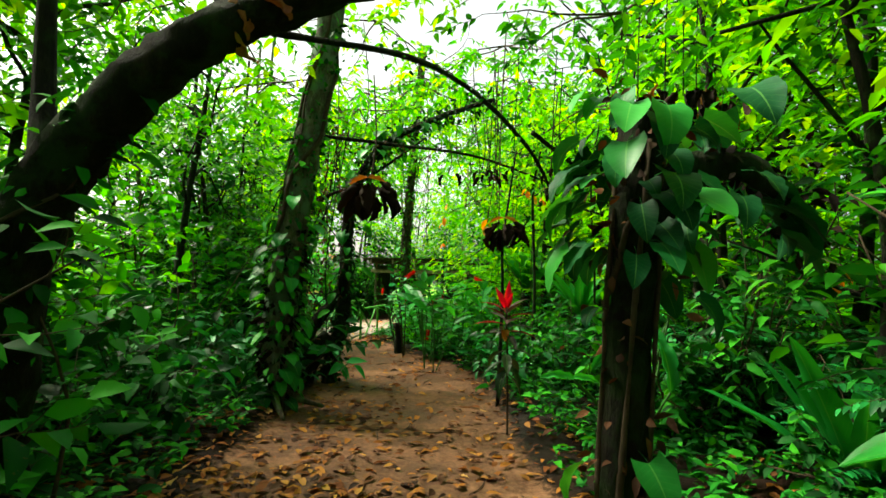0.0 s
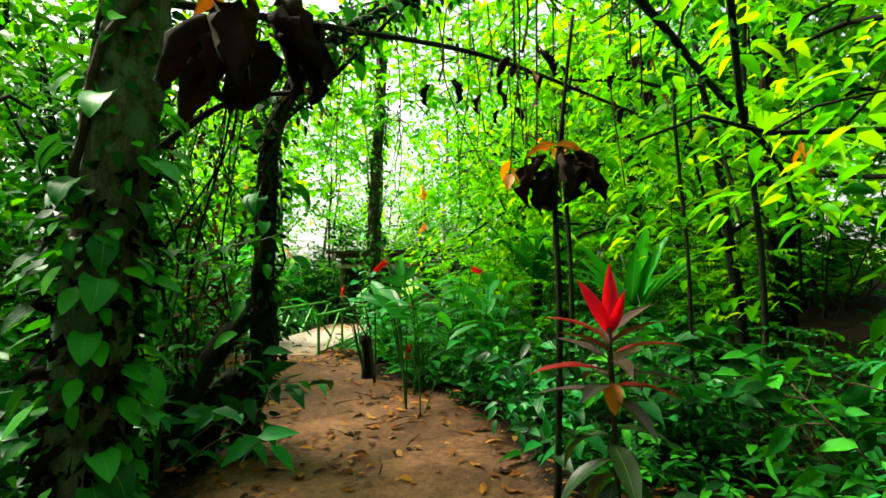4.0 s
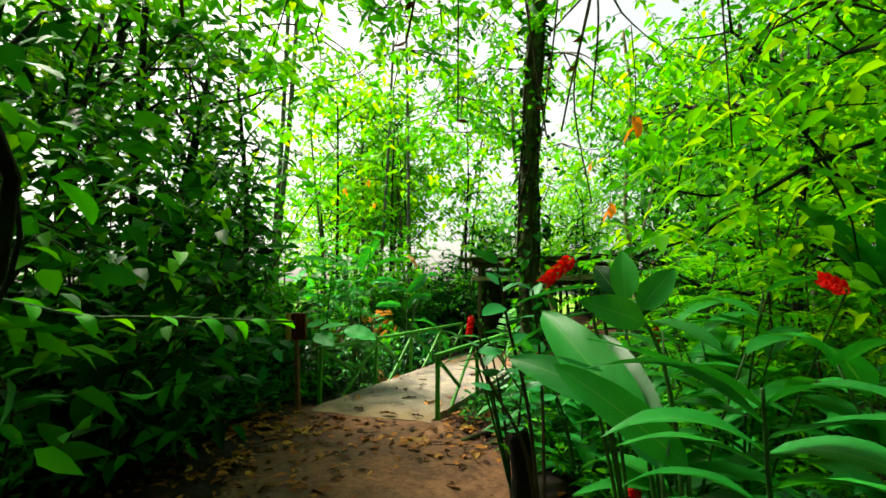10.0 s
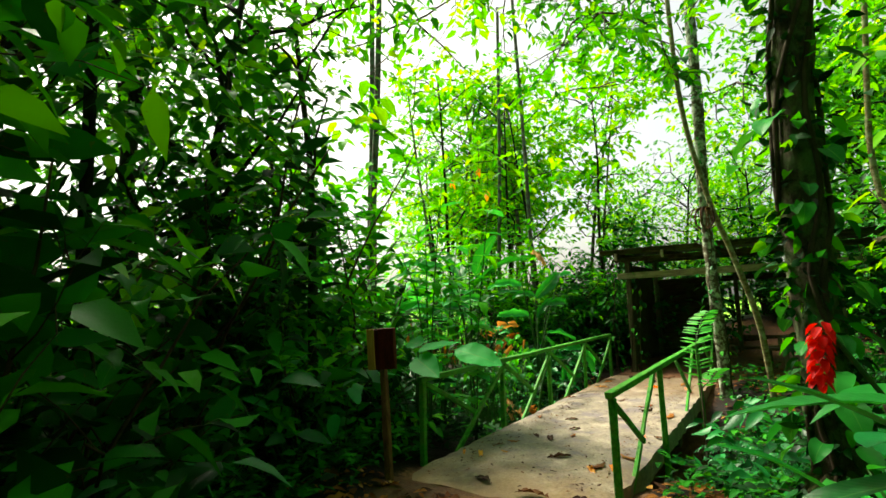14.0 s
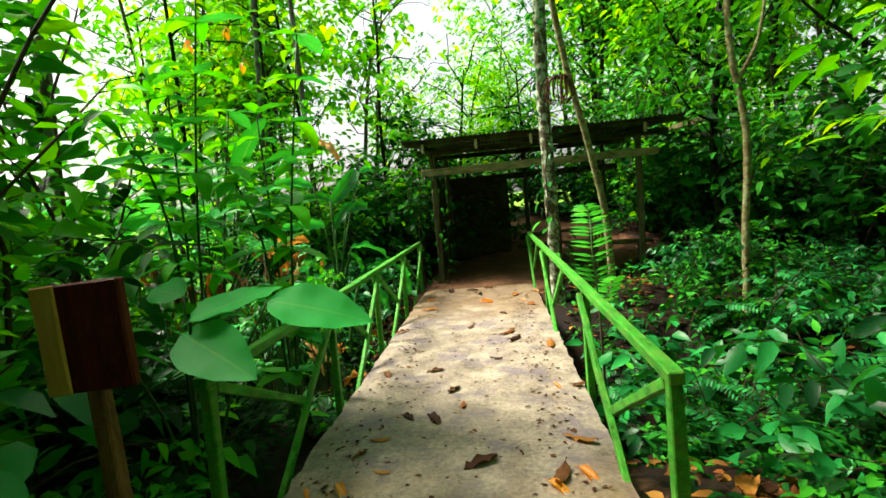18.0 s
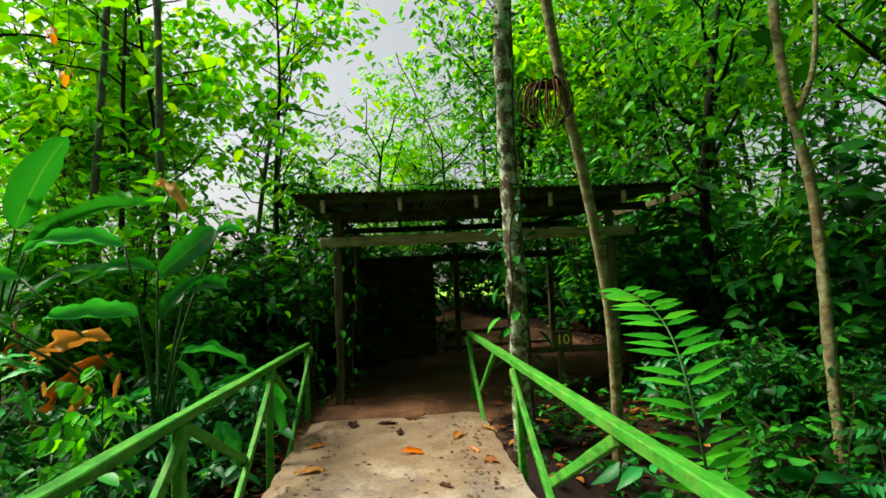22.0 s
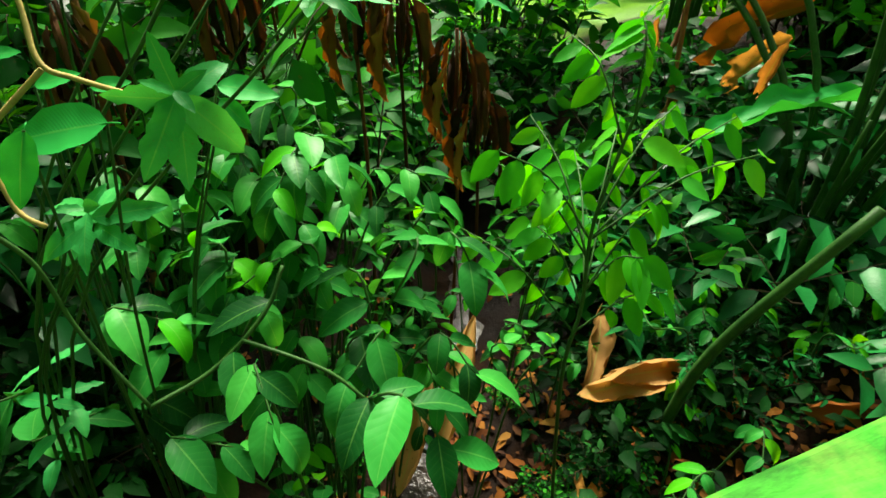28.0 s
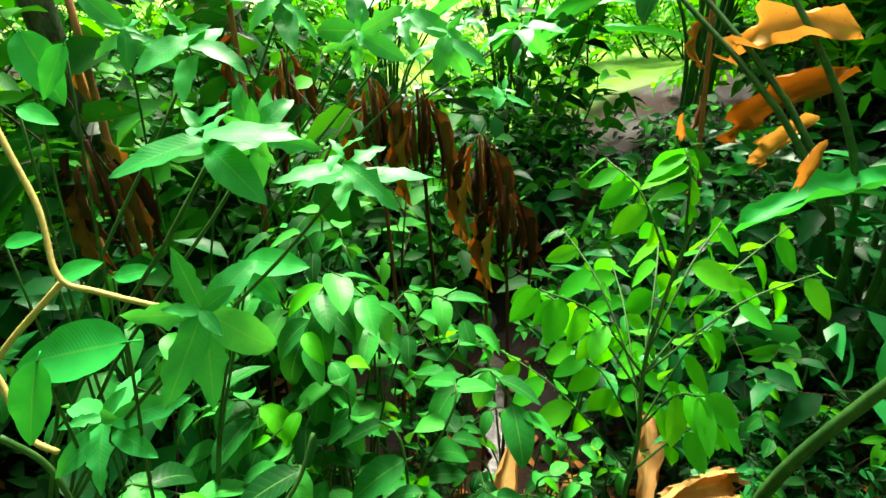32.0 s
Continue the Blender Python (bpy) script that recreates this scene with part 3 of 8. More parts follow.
def make_feather(name, label, seed, height, fronds, length, leaf, material, stems=3, pairs=11):
    """A sapling of thin stems that carry level, feather-like fronds of paired leaflets. Parts: each stem, frond ribs, foliage."""
    g = np.random.default_rng(seed)
    root = thing(name, label, "sapling", "feathery saplings")
    P, D, N, S = [], [], [], []
    ribs = Heap()
    for s in range(stems):
        h = Heap()
        b = 2 * np.pi * s / stems + g.uniform(-0.4, 0.4)
        line = sway(g, (0.05 * np.cos(b), 0.05 * np.sin(b), -0.12), (0.22 * np.cos(b), 0.22 * np.sin(b), 1.0), height * g.uniform(0.75, 1.1), 9, 0.07)
        h.add(*tube(line, np.linspace(0.014, 0.004, 9), 5))
        for k in range(fronds):
            f = 0.22 + 0.78 * (k + g.uniform(0, 0.8)) / fronds
            i = min(int(f * 8), 7)
            start = line[i] + (line[i + 1] - line[i]) * (f * 8 - i)
            a = 2.4 * k + g.uniform(-0.3, 0.3) + s
            L = length * g.uniform(0.65, 1.15)
            u = np.linspace(0, 1, 7)
            axis_line = start + np.stack([np.cos(a) * u * L, np.sin(a) * u * L, (0.30 * u - 0.42 * u * u) * L], axis=1)
            ribs.add(*tube(axis_line, np.linspace(0.004, 0.0015, 7), 4))
            for q in range(pairs):
                t = 0.16 + 0.84 * q / (pairs - 1)
                j = min(int(t * 6), 5)
                p = axis_line[j] + (axis_line[j + 1] - axis_line[j]) * (t * 6 - j)
                for sg in (-1.25, 1.25):
                    P.append(p)
                    D.append((np.cos(a + sg), np.sin(a + sg), -0.12 + g.normal() * 0.12))
                    N.append(g.normal(size=3) * 0.18 + (0, 0, 1))
                    S.append(leaf * (0.55 + 0.45 * np.sin(np.pi * (0.2 + 0.75 * t))) * g.uniform(0.85, 1.15))
        part("stem", h.mesh("stem", M_TWIG), root)
    tagged(part("frond_ribs", ribs.mesh("frond_ribs", M_TWIG), root), kind="stuff")
    S = np.array(S)
    part("foliage", leaf_mesh("foliage", P, D, N, S, S * 0.36, material, "lance", 0.2, 0.1), root)
    return root


def make_tree(name, label, seed, height, radius, crown_from, crown_r, leaf, leaf_w, bark, material, limbs=7, clumps=26, per=60, lean=(0, 0), shape="ovate", droop=0.3, group="forest trees", bend=0.05):
    """A tree: tapered trunk, limbs, and a crown of separate leaf clumps at the limbs' ends."""
    g = np.random.default_rng(seed)
    root = thing(name, label, "tree", group)
    line = sway(g, (0, 0, -0.2), (lean[0], lean[1], 1), height, 9, bend)
    h = Heap()
    rad = np.linspace(radius, radius * 0.3, 9)
    rad[0] *= 1.5
    h.add(*tube(line, rad, 9, 0.05, seed))
    part("trunk", h.mesh("trunk", bark), root)
    ends = []
    h = Heap()
    for k in range(limbs):
        f = crown_from + (1 - crown_from) * (k + g.uniform(0.1, 0.9)) / limbs
        i = min(int(f * 8), 7)
        s = line[i] + (line[i + 1] - line[i]) * (f * 8 - i)
        a = 2.4 * k + g.uniform(-0.5, 0.5)
        ln = sway(g, s, (np.cos(a), np.sin(a), g.uniform(0.3, 0.9)), crown_r * g.uniform(0.7, 1.2), 6, 0.22)
        h.add(*tube(ln, np.linspace(radius * 0.35, 0.012, 6), 6))
        for _ in range(2):
            j = g.integers(2, 5)
            tw = sway(g, ln[j], g.normal(size=3) + np.array([0, 0, 0.4]), crown_r * 0.5, 5, 0.3)
            h.add(*tube(tw, np.linspace(radius * 0.14, 0.006, 5), 4))
            ends += [tw[2], tw[4]]
        ends += [ln[3], ln[5]]
    part("branchwork", h.mesh("branchwork", bark), root)
    ends = np.array(ends)
    pick = g.integers(0, len(ends), clumps)
    P, D, N = [], [], []
    for c in ends[pick] + g.normal(size=(clumps, 3)) * crown_r * 0.16:
        r = crown_r * g.uniform(0.20, 0.36)
        for tier in range(3):
            p, d, n = spray(g, c + (g.normal() * r * 0.5, g.normal() * r * 0.5, (tier - 1) * r * 0.5), r, int(per * g.uniform(0.22, 0.44)))
            P.append(p), D.append(d), N.append(n)
    P, D, N = np.concatenate(P), np.concatenate(D), np.concatenate(N)
    L = leaf * g.uniform(0.6, 1.3, len(P))
    part("crown", leaf_mesh("crown", P, D, N, L, L * leaf_w, material, shape, droop), root)
    return root


def bm_mesh(name, bm, material):
    me = bpy.data.meshes.new(name)
    bm.to_mesh(me)
    bm.free()
    me.materials.append(material)
    return me


def beam(name, a, b, w, d, material, wear=0.004, seed=0):
    """A sawn timber from a to b, w across and d deep, its edges worn and its faces slightly uneven; as a mesh in place."""
    a, b = Vector(a), Vector(b)
    length = (b - a).length
    bm = bmesh.new()
    bmesh.ops.create_cube(bm, size=1.0)
    bmesh.ops.scale(bm, vec=(w, length, d), verts=bm.verts)
    cuts = max(1, int(length / 0.35))
    long = [e for e in bm.edges if abs((e.verts[0].co - e.verts[1].co).y) > length * 0.5]
    bmesh.ops.subdivide_edges(bm, edges=long, cuts=cuts)
    g = np.random.default_rng(seed + 11)
    for v in bm.verts:
        v.co += Vector(g.normal(size=3) * wear * 0.5)
    bmesh.ops.bevel(bm, geom=[e for e in bm.edges if len(e.link_faces) == 2 and e.calc_face_angle(0) > 1.0], offset=wear * 1.4, segments=1, affect="EDGES")
    up = (0, 0, 1) if abs((b - a).normalized().z) < 0.95 else (0, 1, 0)
    bmesh.ops.transform(bm, matrix=aim((a + b) / 2, b - a, up), verts=bm.verts)
    return bm_mesh(name, bm, material)

# ---- ground ----
TRAIL = np.array([(5.0, -16.0, 1.2), (4.7, -13.2, 1.15), (4.2, -11.0, 1.2), (3.7, -9.0, 1.25), (3.5, -7.4, 1.2), (3.15, -5.2, 1.2), (2.3, -3.8, 1.2),
                  (1.4, -2.7, 1.05), (0.95, -1.6, 1.15), (0.35, -0.8, 1.0), (-0.05, 0.0, 0.95), (-0.1, 6.6, 0.95), (0.7, 8.6, 1.7), (1.9, 10.0, 1.9), (1.7, 11.8, 1.0), (0.7, 13.4, 0.8), (-1.6, 14.6, 0.7)])
STREAM = np.array([(-30, 16), (-12, 8.2), (-6.5, 5.9), (-4.5, 5.15), (-3.5, 4.82), (-2.85, 4.55), (-2.1, 4.05), (-0.9, 3.7), (0.0, 3.4), (3.0, 2.7), (8.0, 2.2), (20, 2.0), (60, 0)])


def along(line, x, y):
    """Distance to a line of points, and the line's third column there."""
    p = np.stack([x, y], axis=-1)
    best = np.full(x.shape, 1e9)
    third = np.zeros(x.shape)
    for a, b in zip(line[:-1], line[1:]):
        d = b[:2] - a[:2]
        t = np.clip(((p - a[:2]) @ d) / (d @ d), 0, 1)
        r = np.linalg.norm(p - a[:2] - t[..., None] * d, axis=-1)
        near = r < best
        best = np.where(near, r, best)
        if line.shape[1] > 2:
            third = np.where(near, a[2] + t * (b[2] - a[2]), third)
    return best, third


def smooth(a, b, x):
    t = np.clip((x - a) / (b - a), 0, 1)
    return t * t * (3 - 2 * t)


def worn(x, y):
    d, w = along(TRAIL, x, y)
    return 1 - smooth(0.8, 1.25, d / w)


def height(x, y):
    """The lie of the land: level trail, a ravine with the stream under the bridge, a rise on the far side and to the east."""
    x, y = np.asarray(x, dtype=float), np.asarray(y, dtype=float)
    d, _ = along(STREAM, x, y)
    z = -0.95 * np.exp(-(d / 1.25) ** 2) - 0.22 * np.exp(-(d / 3.0) ** 2) * (np.abs(x) < 30)
    z = z + 1.6 * smooth(6.0, 14.0, x) + 0.9 * smooth(9.0, 16.0, y) * smooth(-2, 2, x)
    z = z - 0.35 * smooth(-5, -9, x)
    t = worn(x, y)
    lump = 0.07 * np.sin(x * 1.7 + 0.6 * np.sin(y * 1.1)) * np.sin(y * 1.9 + x * 0.4) + 0.03 * np.sin(x * 5.1 + y * 2.3) * np.sin(y * 4.7 - x)
    bank = 0.06 * (1 - t) * smooth(0.3, 1.5, d)
    z = z + lump * (1 - 0.8 * t) + bank
    hold = smooth(0.5, -0.2, y) * t
    return z * (1 - hold * 0.9) - 0.02 * t


def hz(x, y):
    return float(height(np.array([x]), np.array([y]))[0])


def axis(lo, hi, step, far):
    mid = np.arange(lo, hi, step)
    out = step * 1.28 ** np.arange(1, 40)
    a = lo - np.cumsum(out)
    b = mid[-1] + np.cumsum(out)
    return np.concatenate([a[a > -far][::-1], mid, b[b < far]])


gx, gy = axis(-6.0, 9.0, 0.13, 900), axis(-15.0, 14.0, 0.13, 900)
GX, GY = np.meshgrid(gx, gy, indexing="ij")
GZ = height(GX, GY) + 0.012 * np.sin(GX * 23 + GY * 7) * np.sin(GY * 19 - GX * 5)
nxg, nyg = GX.shape
ii = np.arange(nxg * nyg).reshape(nxg, nyg)
quads = np.stack([ii[:-1, :-1], ii[1:, :-1], ii[1:, 1:], ii[:-1, 1:]], axis=-1).reshape(-1, 4)
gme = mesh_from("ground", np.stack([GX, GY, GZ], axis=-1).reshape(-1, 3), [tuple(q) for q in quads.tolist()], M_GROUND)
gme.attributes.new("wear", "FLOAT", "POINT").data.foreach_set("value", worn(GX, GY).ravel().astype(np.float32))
lawn = np.maximum(smooth(-6.5, -9.0, GX) * smooth(0.0, 4.0, GY), smooth(16.0, 24.0, np.hypot(GX, GY + 2)))
gme.attributes.new("lawn", "FLOAT", "POINT").data.foreach_set("value", lawn.ravel().astype(np.float32))
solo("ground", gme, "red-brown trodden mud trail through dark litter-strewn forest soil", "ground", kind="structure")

# the stream: a ribbon of water in the ravine
sl = spline([(x, y, 0) for x, y in STREAM[1:11]], 10)
h = Heap()
sv, sf = [], []
for i, p in enumerate(sl):
    d = sl[min(i + 1, len(sl) - 1)] - sl[max(i - 1, 0)]
    n = np.array([-d[1], d[0], 0]) / np.linalg.norm(d)
    w = 0.075 + 0.03 * math.sin(i * 0.9) + 0.02 * math.sin(i * 2.3)
    lo = hz(p[0], p[1]) + 0.03
    sv += [p + n * w + (0, 0, lo), p + (0, 0, lo), p - n * w + (0, 0, lo)]
    if i:
        k = 3 * i
        sf += [(k - 3, k - 2, k + 1, k), (k - 2, k - 1, k + 2, k + 1)]
h.add(sv, sf)
solo("water", h.mesh("water", M_WATER), "narrow shallow muddy stream with dull sky reflections", "stream", kind="structure")

# ---- the footbridge ----
DX0, DX1, DY1 = -0.97, 0.78, 6.5


def build_bridge():
    root = thing("footbridge", "concrete footbridge with green-painted timber rails across the gully", "bridge")
    # slab with an uneven, chipped outline
    g = np.random.default_rng(3)
    ny, nx = 60, 14
    ys, xs = np.linspace(-0.03, DY1, ny), np.linspace(0, 1, nx)
    top, bot = [], []
    for j, y in enumerate(ys):
        l, r = DX0 + g.normal() * 0.008, DX1 + g.normal() * 0.008
        if j == 0:
            l, r = l - 0.02, r + 0.06
        for i, s in enumerate(xs):
            yy = y + (0.03 * math.sin(s * 9) + g.normal() * 0.012 if j in (0, ny - 1) else 0)
            drop = -0.015 if i in (0, nx - 1) else 0.0
            drop -= 0.03 * (1 - min(1, max(0, y) / 0.35))
            top.append((l + (r - l) * s, yy, drop + g.normal() * 0.0018))
            bot.append((l + (r - l) * s, yy, -0.2))
    h = Heap()
    f = [(j * nx + i, j * nx + i + 1, (j + 1) * nx + i + 1, (j + 1) * nx + i) for j in range(ny - 1) for i in range(nx - 1)]
    o = ny * nx
    f += [tuple(o + k for k in reversed(q)) for q in f]
    for i in range(nx - 1):
        f += [(i + 1, i, o + i, o + i + 1), ((ny - 1) * nx + i, (ny - 1) * nx + i + 1, o + (ny - 1) * nx + i + 1, o + (ny - 1) * nx + i)]
    for j in range(ny - 1):
        f += [(j * nx, (j + 1) * nx, o + (j + 1) * nx, o + j * nx), ((j + 1) * nx + nx - 1, j * nx + nx - 1, o + j * nx + nx - 1, o + (j + 1) * nx + nx - 1)]
    h.add(top + bot, f)
    part("deck", h.mesh("deck", M_CONCRETE, False), root, "worn stained concrete slab with mud at its near end")
    for y in (1.0, 3.3, 5.6):
        part("cross_beam", beam("cross_beam", (DX0 + 0.05, y, -0.28), (DX1 - 0.05, y, -0.28), 0.16, 0.16, M_TIMBER), root)
    part("girder", beam("girder", (-0.6, 0.0, -0.42), (-0.6, DY1, -0.42), 0.14, 0.16, M_TIMBER), root)
    part("girder", beam("girder", (0.45, 0.0, -0.42), (0.45, DY1, -0.42), 0.14, 0.16, M_TIMBER), root)
    # rails: a flat top rail on posts, each post with a long brace towards the near bank and a short one to the next brace
    for x, posts, s in ((0.80, (0.23, 1.99, 4.76, 7.35), 1), (-1.06, (0.45, 2.14, 3.66, 5.30, 6.9), -1)):
        zt = 0.74
        part("top_rail", beam("top_rail", (x, posts[0] - 0.05, zt), (x, posts[-1] + 0.05, zt), 0.060, 0.05, M_RAIL, 0.004, s + 5), root)
        for i, y in enumerate(posts):
            foot = -0.45 if 0.5 < y < 6.6 else -0.12
            part("post", beam("post", (x + 0.012 * s, y, foot), (x + 0.004 * s, y + 0.01, zt - 0.028), 0.05, 0.06, M_RAIL, 0.004, i), root)
            reach = min(1.25, (y - posts[i - 1]) * 0.76) if i else 0.0
            if i:
                long_brace = part("brace", beam("brace", (x - 0.045 * s, y - 0.05, zt - 0.045), (x - 0.035 * s, y - reach, -0.12), 0.035, 0.055, M_RAIL, 0.004, i + 20), root)
            if i + 1 < len(posts):
                nxt = posts[i + 1]
                f = 0.55 if s < 0 else 0.62
                mid = nxt - 0.05 - f * (min(1.25, (nxt - y) * 0.76) - 0.05)
                part("brace", beam("brace", (x - 0.012 * s, max(y + 0.04, mid - 0.95), zt - 0.045), (x - 0.016 * s, mid, zt - 0.045 - f * (zt + 0.075)), 0.032, 0.05, M_RAIL, 0.004, i + 40), root)
            if i and i + 1 < len(posts):
                for q in range(3):
                    nails = Heap()
                    f = 0.2 + 0.3 * q
                    c = np.array([x - (0.045 - 0.01 * f) * s - 0.020 * s, y - 0.05 - f * (reach - 0.05), zt - 0.045 - f * (zt + 0.075)])
                    nails.add(*tube([c, c + (-0.004 * s, 0, 0)], [0.006, 0.004], 6))
                    part("nail_head", nails.mesh("nail_head", M_TWIG), long_brace, "rusty nail head")
    return root


build_bridge()


# ---- the open shelter beyond the bridge ----
def build_shelter():
    root = thing("shelter", "dark open timber shelter with a mossy corrugated roof", "shelter")
    fy, by = 7.7, 10.6
    for x, y, top in ((-0.80, fy, 2.25), (2.78, fy, 2.25), (-0.80, by, 2.4), (2.78, by, 2.4), (1.0, by, 2.4)):
        g0 = hz(x, y)
        part("post", beam("post", (x, y, g0 - 0.15), (x + 0.01, y, top), 0.095, 0.095, M_POST, 0.006, int(x * 10 + y)), root, "grey weathered post")
    part("front_beam", beam("front_beam", (-1.0, fy - 0.065, 1.93), (3.1, fy - 0.065, 1.95), 0.045, 0.13, M_PALEBEAM, 0.005, 2), root, "pale weathered beam")
    part("wall_plate", beam("wall_plate", (-1.05, fy, 2.28), (3.3, fy, 2.28), 0.09, 0.10, M_TIMBER, 0.005, 3), root)
    part("back_beam", beam("back_beam", (-1.0, by, 1.85), (3.1, by, 1.87), 0.05, 0.13, M_TIMBER, 0.005, 4), root)
    part("wall_plate", beam("wall_plate", (-1.05, by, 2.42), (3.3, by, 2.42), 0.09, 0.10, M_TIMBER, 0.005, 6), root)
    part("fascia", beam("fascia", (-1.22, 7.22, 2.41), (3.42, 7.22, 2.41), 0.025, 0.10, M_TIMBER, 0.004, 8), root)
    for k in range(6):
        x = -0.92 + k * 0.93
        part("rafter", beam("rafter", (x, 7.16, 2.355), (x, 10.9, 2.50), 0.05, 0.09, M_TIMBER, 0.004, k), root)
    for x in (-0.88, 0.02, 0.93, 1.84, 2.76):
        part("rafter_end", beam("rafter_end", (x, 7.10, 2.31), (x, 7.16, 2.31), 0.045, 0.15, M_PALEBEAM, 0.004, int(x * 10)), root, "pale cut rafter end")
    # Both boards are added to block light and keep the inside dark.
    part("back_wall", beam("back_wall", (-0.75, by + 0.07, 0.94), (0.6, by + 0.07, 0.94), 0.03, 1.84, M_TIMBER, 0.004, 9), root, "added dark board that keeps the back of the shelter black")
    part("side_wall", beam("side_wall", (-0.86, fy + 0.2, 1.1), (-0.86, by - 0.1, 1.1), 0.03, 2.2, M_TIMBER, 0.004, 12), root, "added dark board overgrown by creepers, blocking light from the west")
    # corrugated sheets, each one a piece of its own
    x0, x1, wave = -1.28, 3.5, 0.076
    sheets = 6
    for k in range(sheets):
        a, b = x0 + (x1 - x0) * k / sheets, x0 + (x1 - x0) * (k + 1) / sheets + 0.05
        xs = np.arange(a, b, wave / 6)
        ys = np.array([7.05, 8.3, 9.6, 10.95]) + 0.02 * (k % 3)
        v, f = [], []
        for y in ys:
            for x in xs:
                v.append((x, y, 2.46 + (y - 7.05) * 0.037 + 0.011 * math.sin(2 * math.pi * x / wave) + 0.003 * (k % 2)))
        n = len(xs)
        f = [(j * n + i, j * n + i + 1, (j + 1) * n + i + 1, (j + 1) * n + i) for j in range(3) for i in range(n - 1)]
        bm = bmesh.new()
        vs = [bm.verts.new(q) for q in v]
        for q in f:
            bm.faces.new([vs[i] for i in q])
        bmesh.ops.solidify(bm, geom=bm.faces[:], thickness=0.003)
        part("roof_sheet", bm_mesh("roof_sheet", bm, M_ROOF), root, "rusty moss-stained corrugated sheet")
    return root


build_shelter()


def build_bench():
    root = thing("bench", "plain dark timber bench at the edge of the shelter", "bench", at=(2.05, 8.0, hz(2.05, 8.0)), rz=-8)
    for x in (-0.45, 0.75):
        part("leg", beam("leg", (x, 0, -0.05), (x, 0, 0.40), 0.07, 0.30, M_TIMBER, 0.005, 1), root)
    part("seat", beam("seat", (-0.55, 0.0, 0.43), (0.95, 0.0, 0.43), 0.34, 0.05, M_TIMBER, 0.006, 2), root)


def build_marker():
    x, y = 1.88, 7.25
    z = hz(x, y)
    root = thing("marker_post", "short mossy marker post with a yellow number ten board", "marker post", at=(x, y, z))
    part("post", beam("post", (0, 0, -0.15), (0.01, 0, 0.52), 0.07, 0.07, M_POST, 0.006, 3), root)
    board = part("board", beam("board", (-0.10, -0.05, 0.62), (0.14, -0.05, 0.61), 0.03, 0.20, M_TIMBER, 0.004, 4), root, "dark board")
    cu = bpy.data.curves.new("number", "FONT")
    cu.body, cu.size, cu.extrude, cu.align_x, cu.align_y = "10", 0.17, 0.003, "CENTER", "CENTER"
    cu.materials.append(M_PAINT)
    ob = new("number", cu)
    dg = bpy.context.evaluated_depsgraph_get()
    me = bpy.data.meshes.new_from_object(ob.evaluated_get(dg))
    bpy.data.objects.remove(ob)
    part("number", me, board, "yellow painted number 10", pose(0.02, -0.071, 0.615, 90, 0, 0))


def build_sign():
    x, y = -1.0, -0.18
    root = thing("sign_post", "leaning wooden sign post with a dark red board", "sign", at=(x, y, hz(x, y)))
    z = -hz(x, y)
    part("post", beam("post", (0.05, -0.02, -0.2), (-0.15, 0.16, 0.98 + z), 0.062, 0.05, M_SIGNPOST, 0.005, 7), root, "brown square timber post")
    b = part("board", beam("board", (-0.135, 0.135, 0.89 + z), (-0.155, 0.145, 1.255 + z), 0.31, 0.04, M_SIGN, 0.005, 8), root, "dark red stained board")
    part("edge_strip", beam("edge_strip", (-0.238, 0.108, 0.885 + z), (-0.262, 0.118, 1.25 + z), 0.085, 0.014, M_SIGNEDGE, 0.003, 9), b, "bare yellow wood where the stain has worn off")


build_bench()
build_marker()
build_sign()

# two timber-edged earth steps where the trail climbs beyond the shelter
for k, (y, z) in enumerate(((10.9, 0.10), (11.9, 0.30))):
    solo("step_riser", beam("step_riser", (0.75 + 0.1 * k, y, z), (2.9 - 0.2 * k, y + 0.2, z + 0.02), 0.12, 0.2, M_TIMBER, 0.008, k), "half-buried timber edging of an earth step", "step", "earth steps")
# the old post stump by the trail
solo("stump", (lambda hp: (hp.add(*tube(spline([(2.42, -2.40, -0.15), (2.43, -2.40, 0.3), (2.40, -2.41, 0.62)], 4), [0.10, 0.09, 0.085, 0.085, 0.08, 0.08, 0.075, 0.08, 0.07], 10, 0.08, 4)), hp.mesh("stump", M_BARK))[1])(Heap()), "short black rotting stump at the edge of the trail", "stump")

# ---- forest: shrubs, trees and ground cover by zones ----
def clear_of(x, y, margin):
    """True where nothing large would stand in the trail, on the bridge or in the shelter."""
    d, w = along(TRAIL, np.array([x]), np.array([y]))
    if d[0] < w[0] + margin:
        return False
    if margin > -0.4 and -1.75 < x < -0.2 and -2.2 < y < 0.5:
        return False
    if margin > -0.4 and 1.7 < x < 3.8 and -10.6 < y < -7.0:
        return False
    if margin > -0.4 and 4.5 < x < 6.5 and -12.6 < y < -8.3:
        return False
    if 0.7 < x < 2.9 and 4.4 < y < 7.4:
        return False
    if -1.35 - margin < x < 1.1 + margin and -0.2 < y < 7.0:
        return False
    return not (-1.2 < x < 3.4 and 7.0 < y < 11.2)


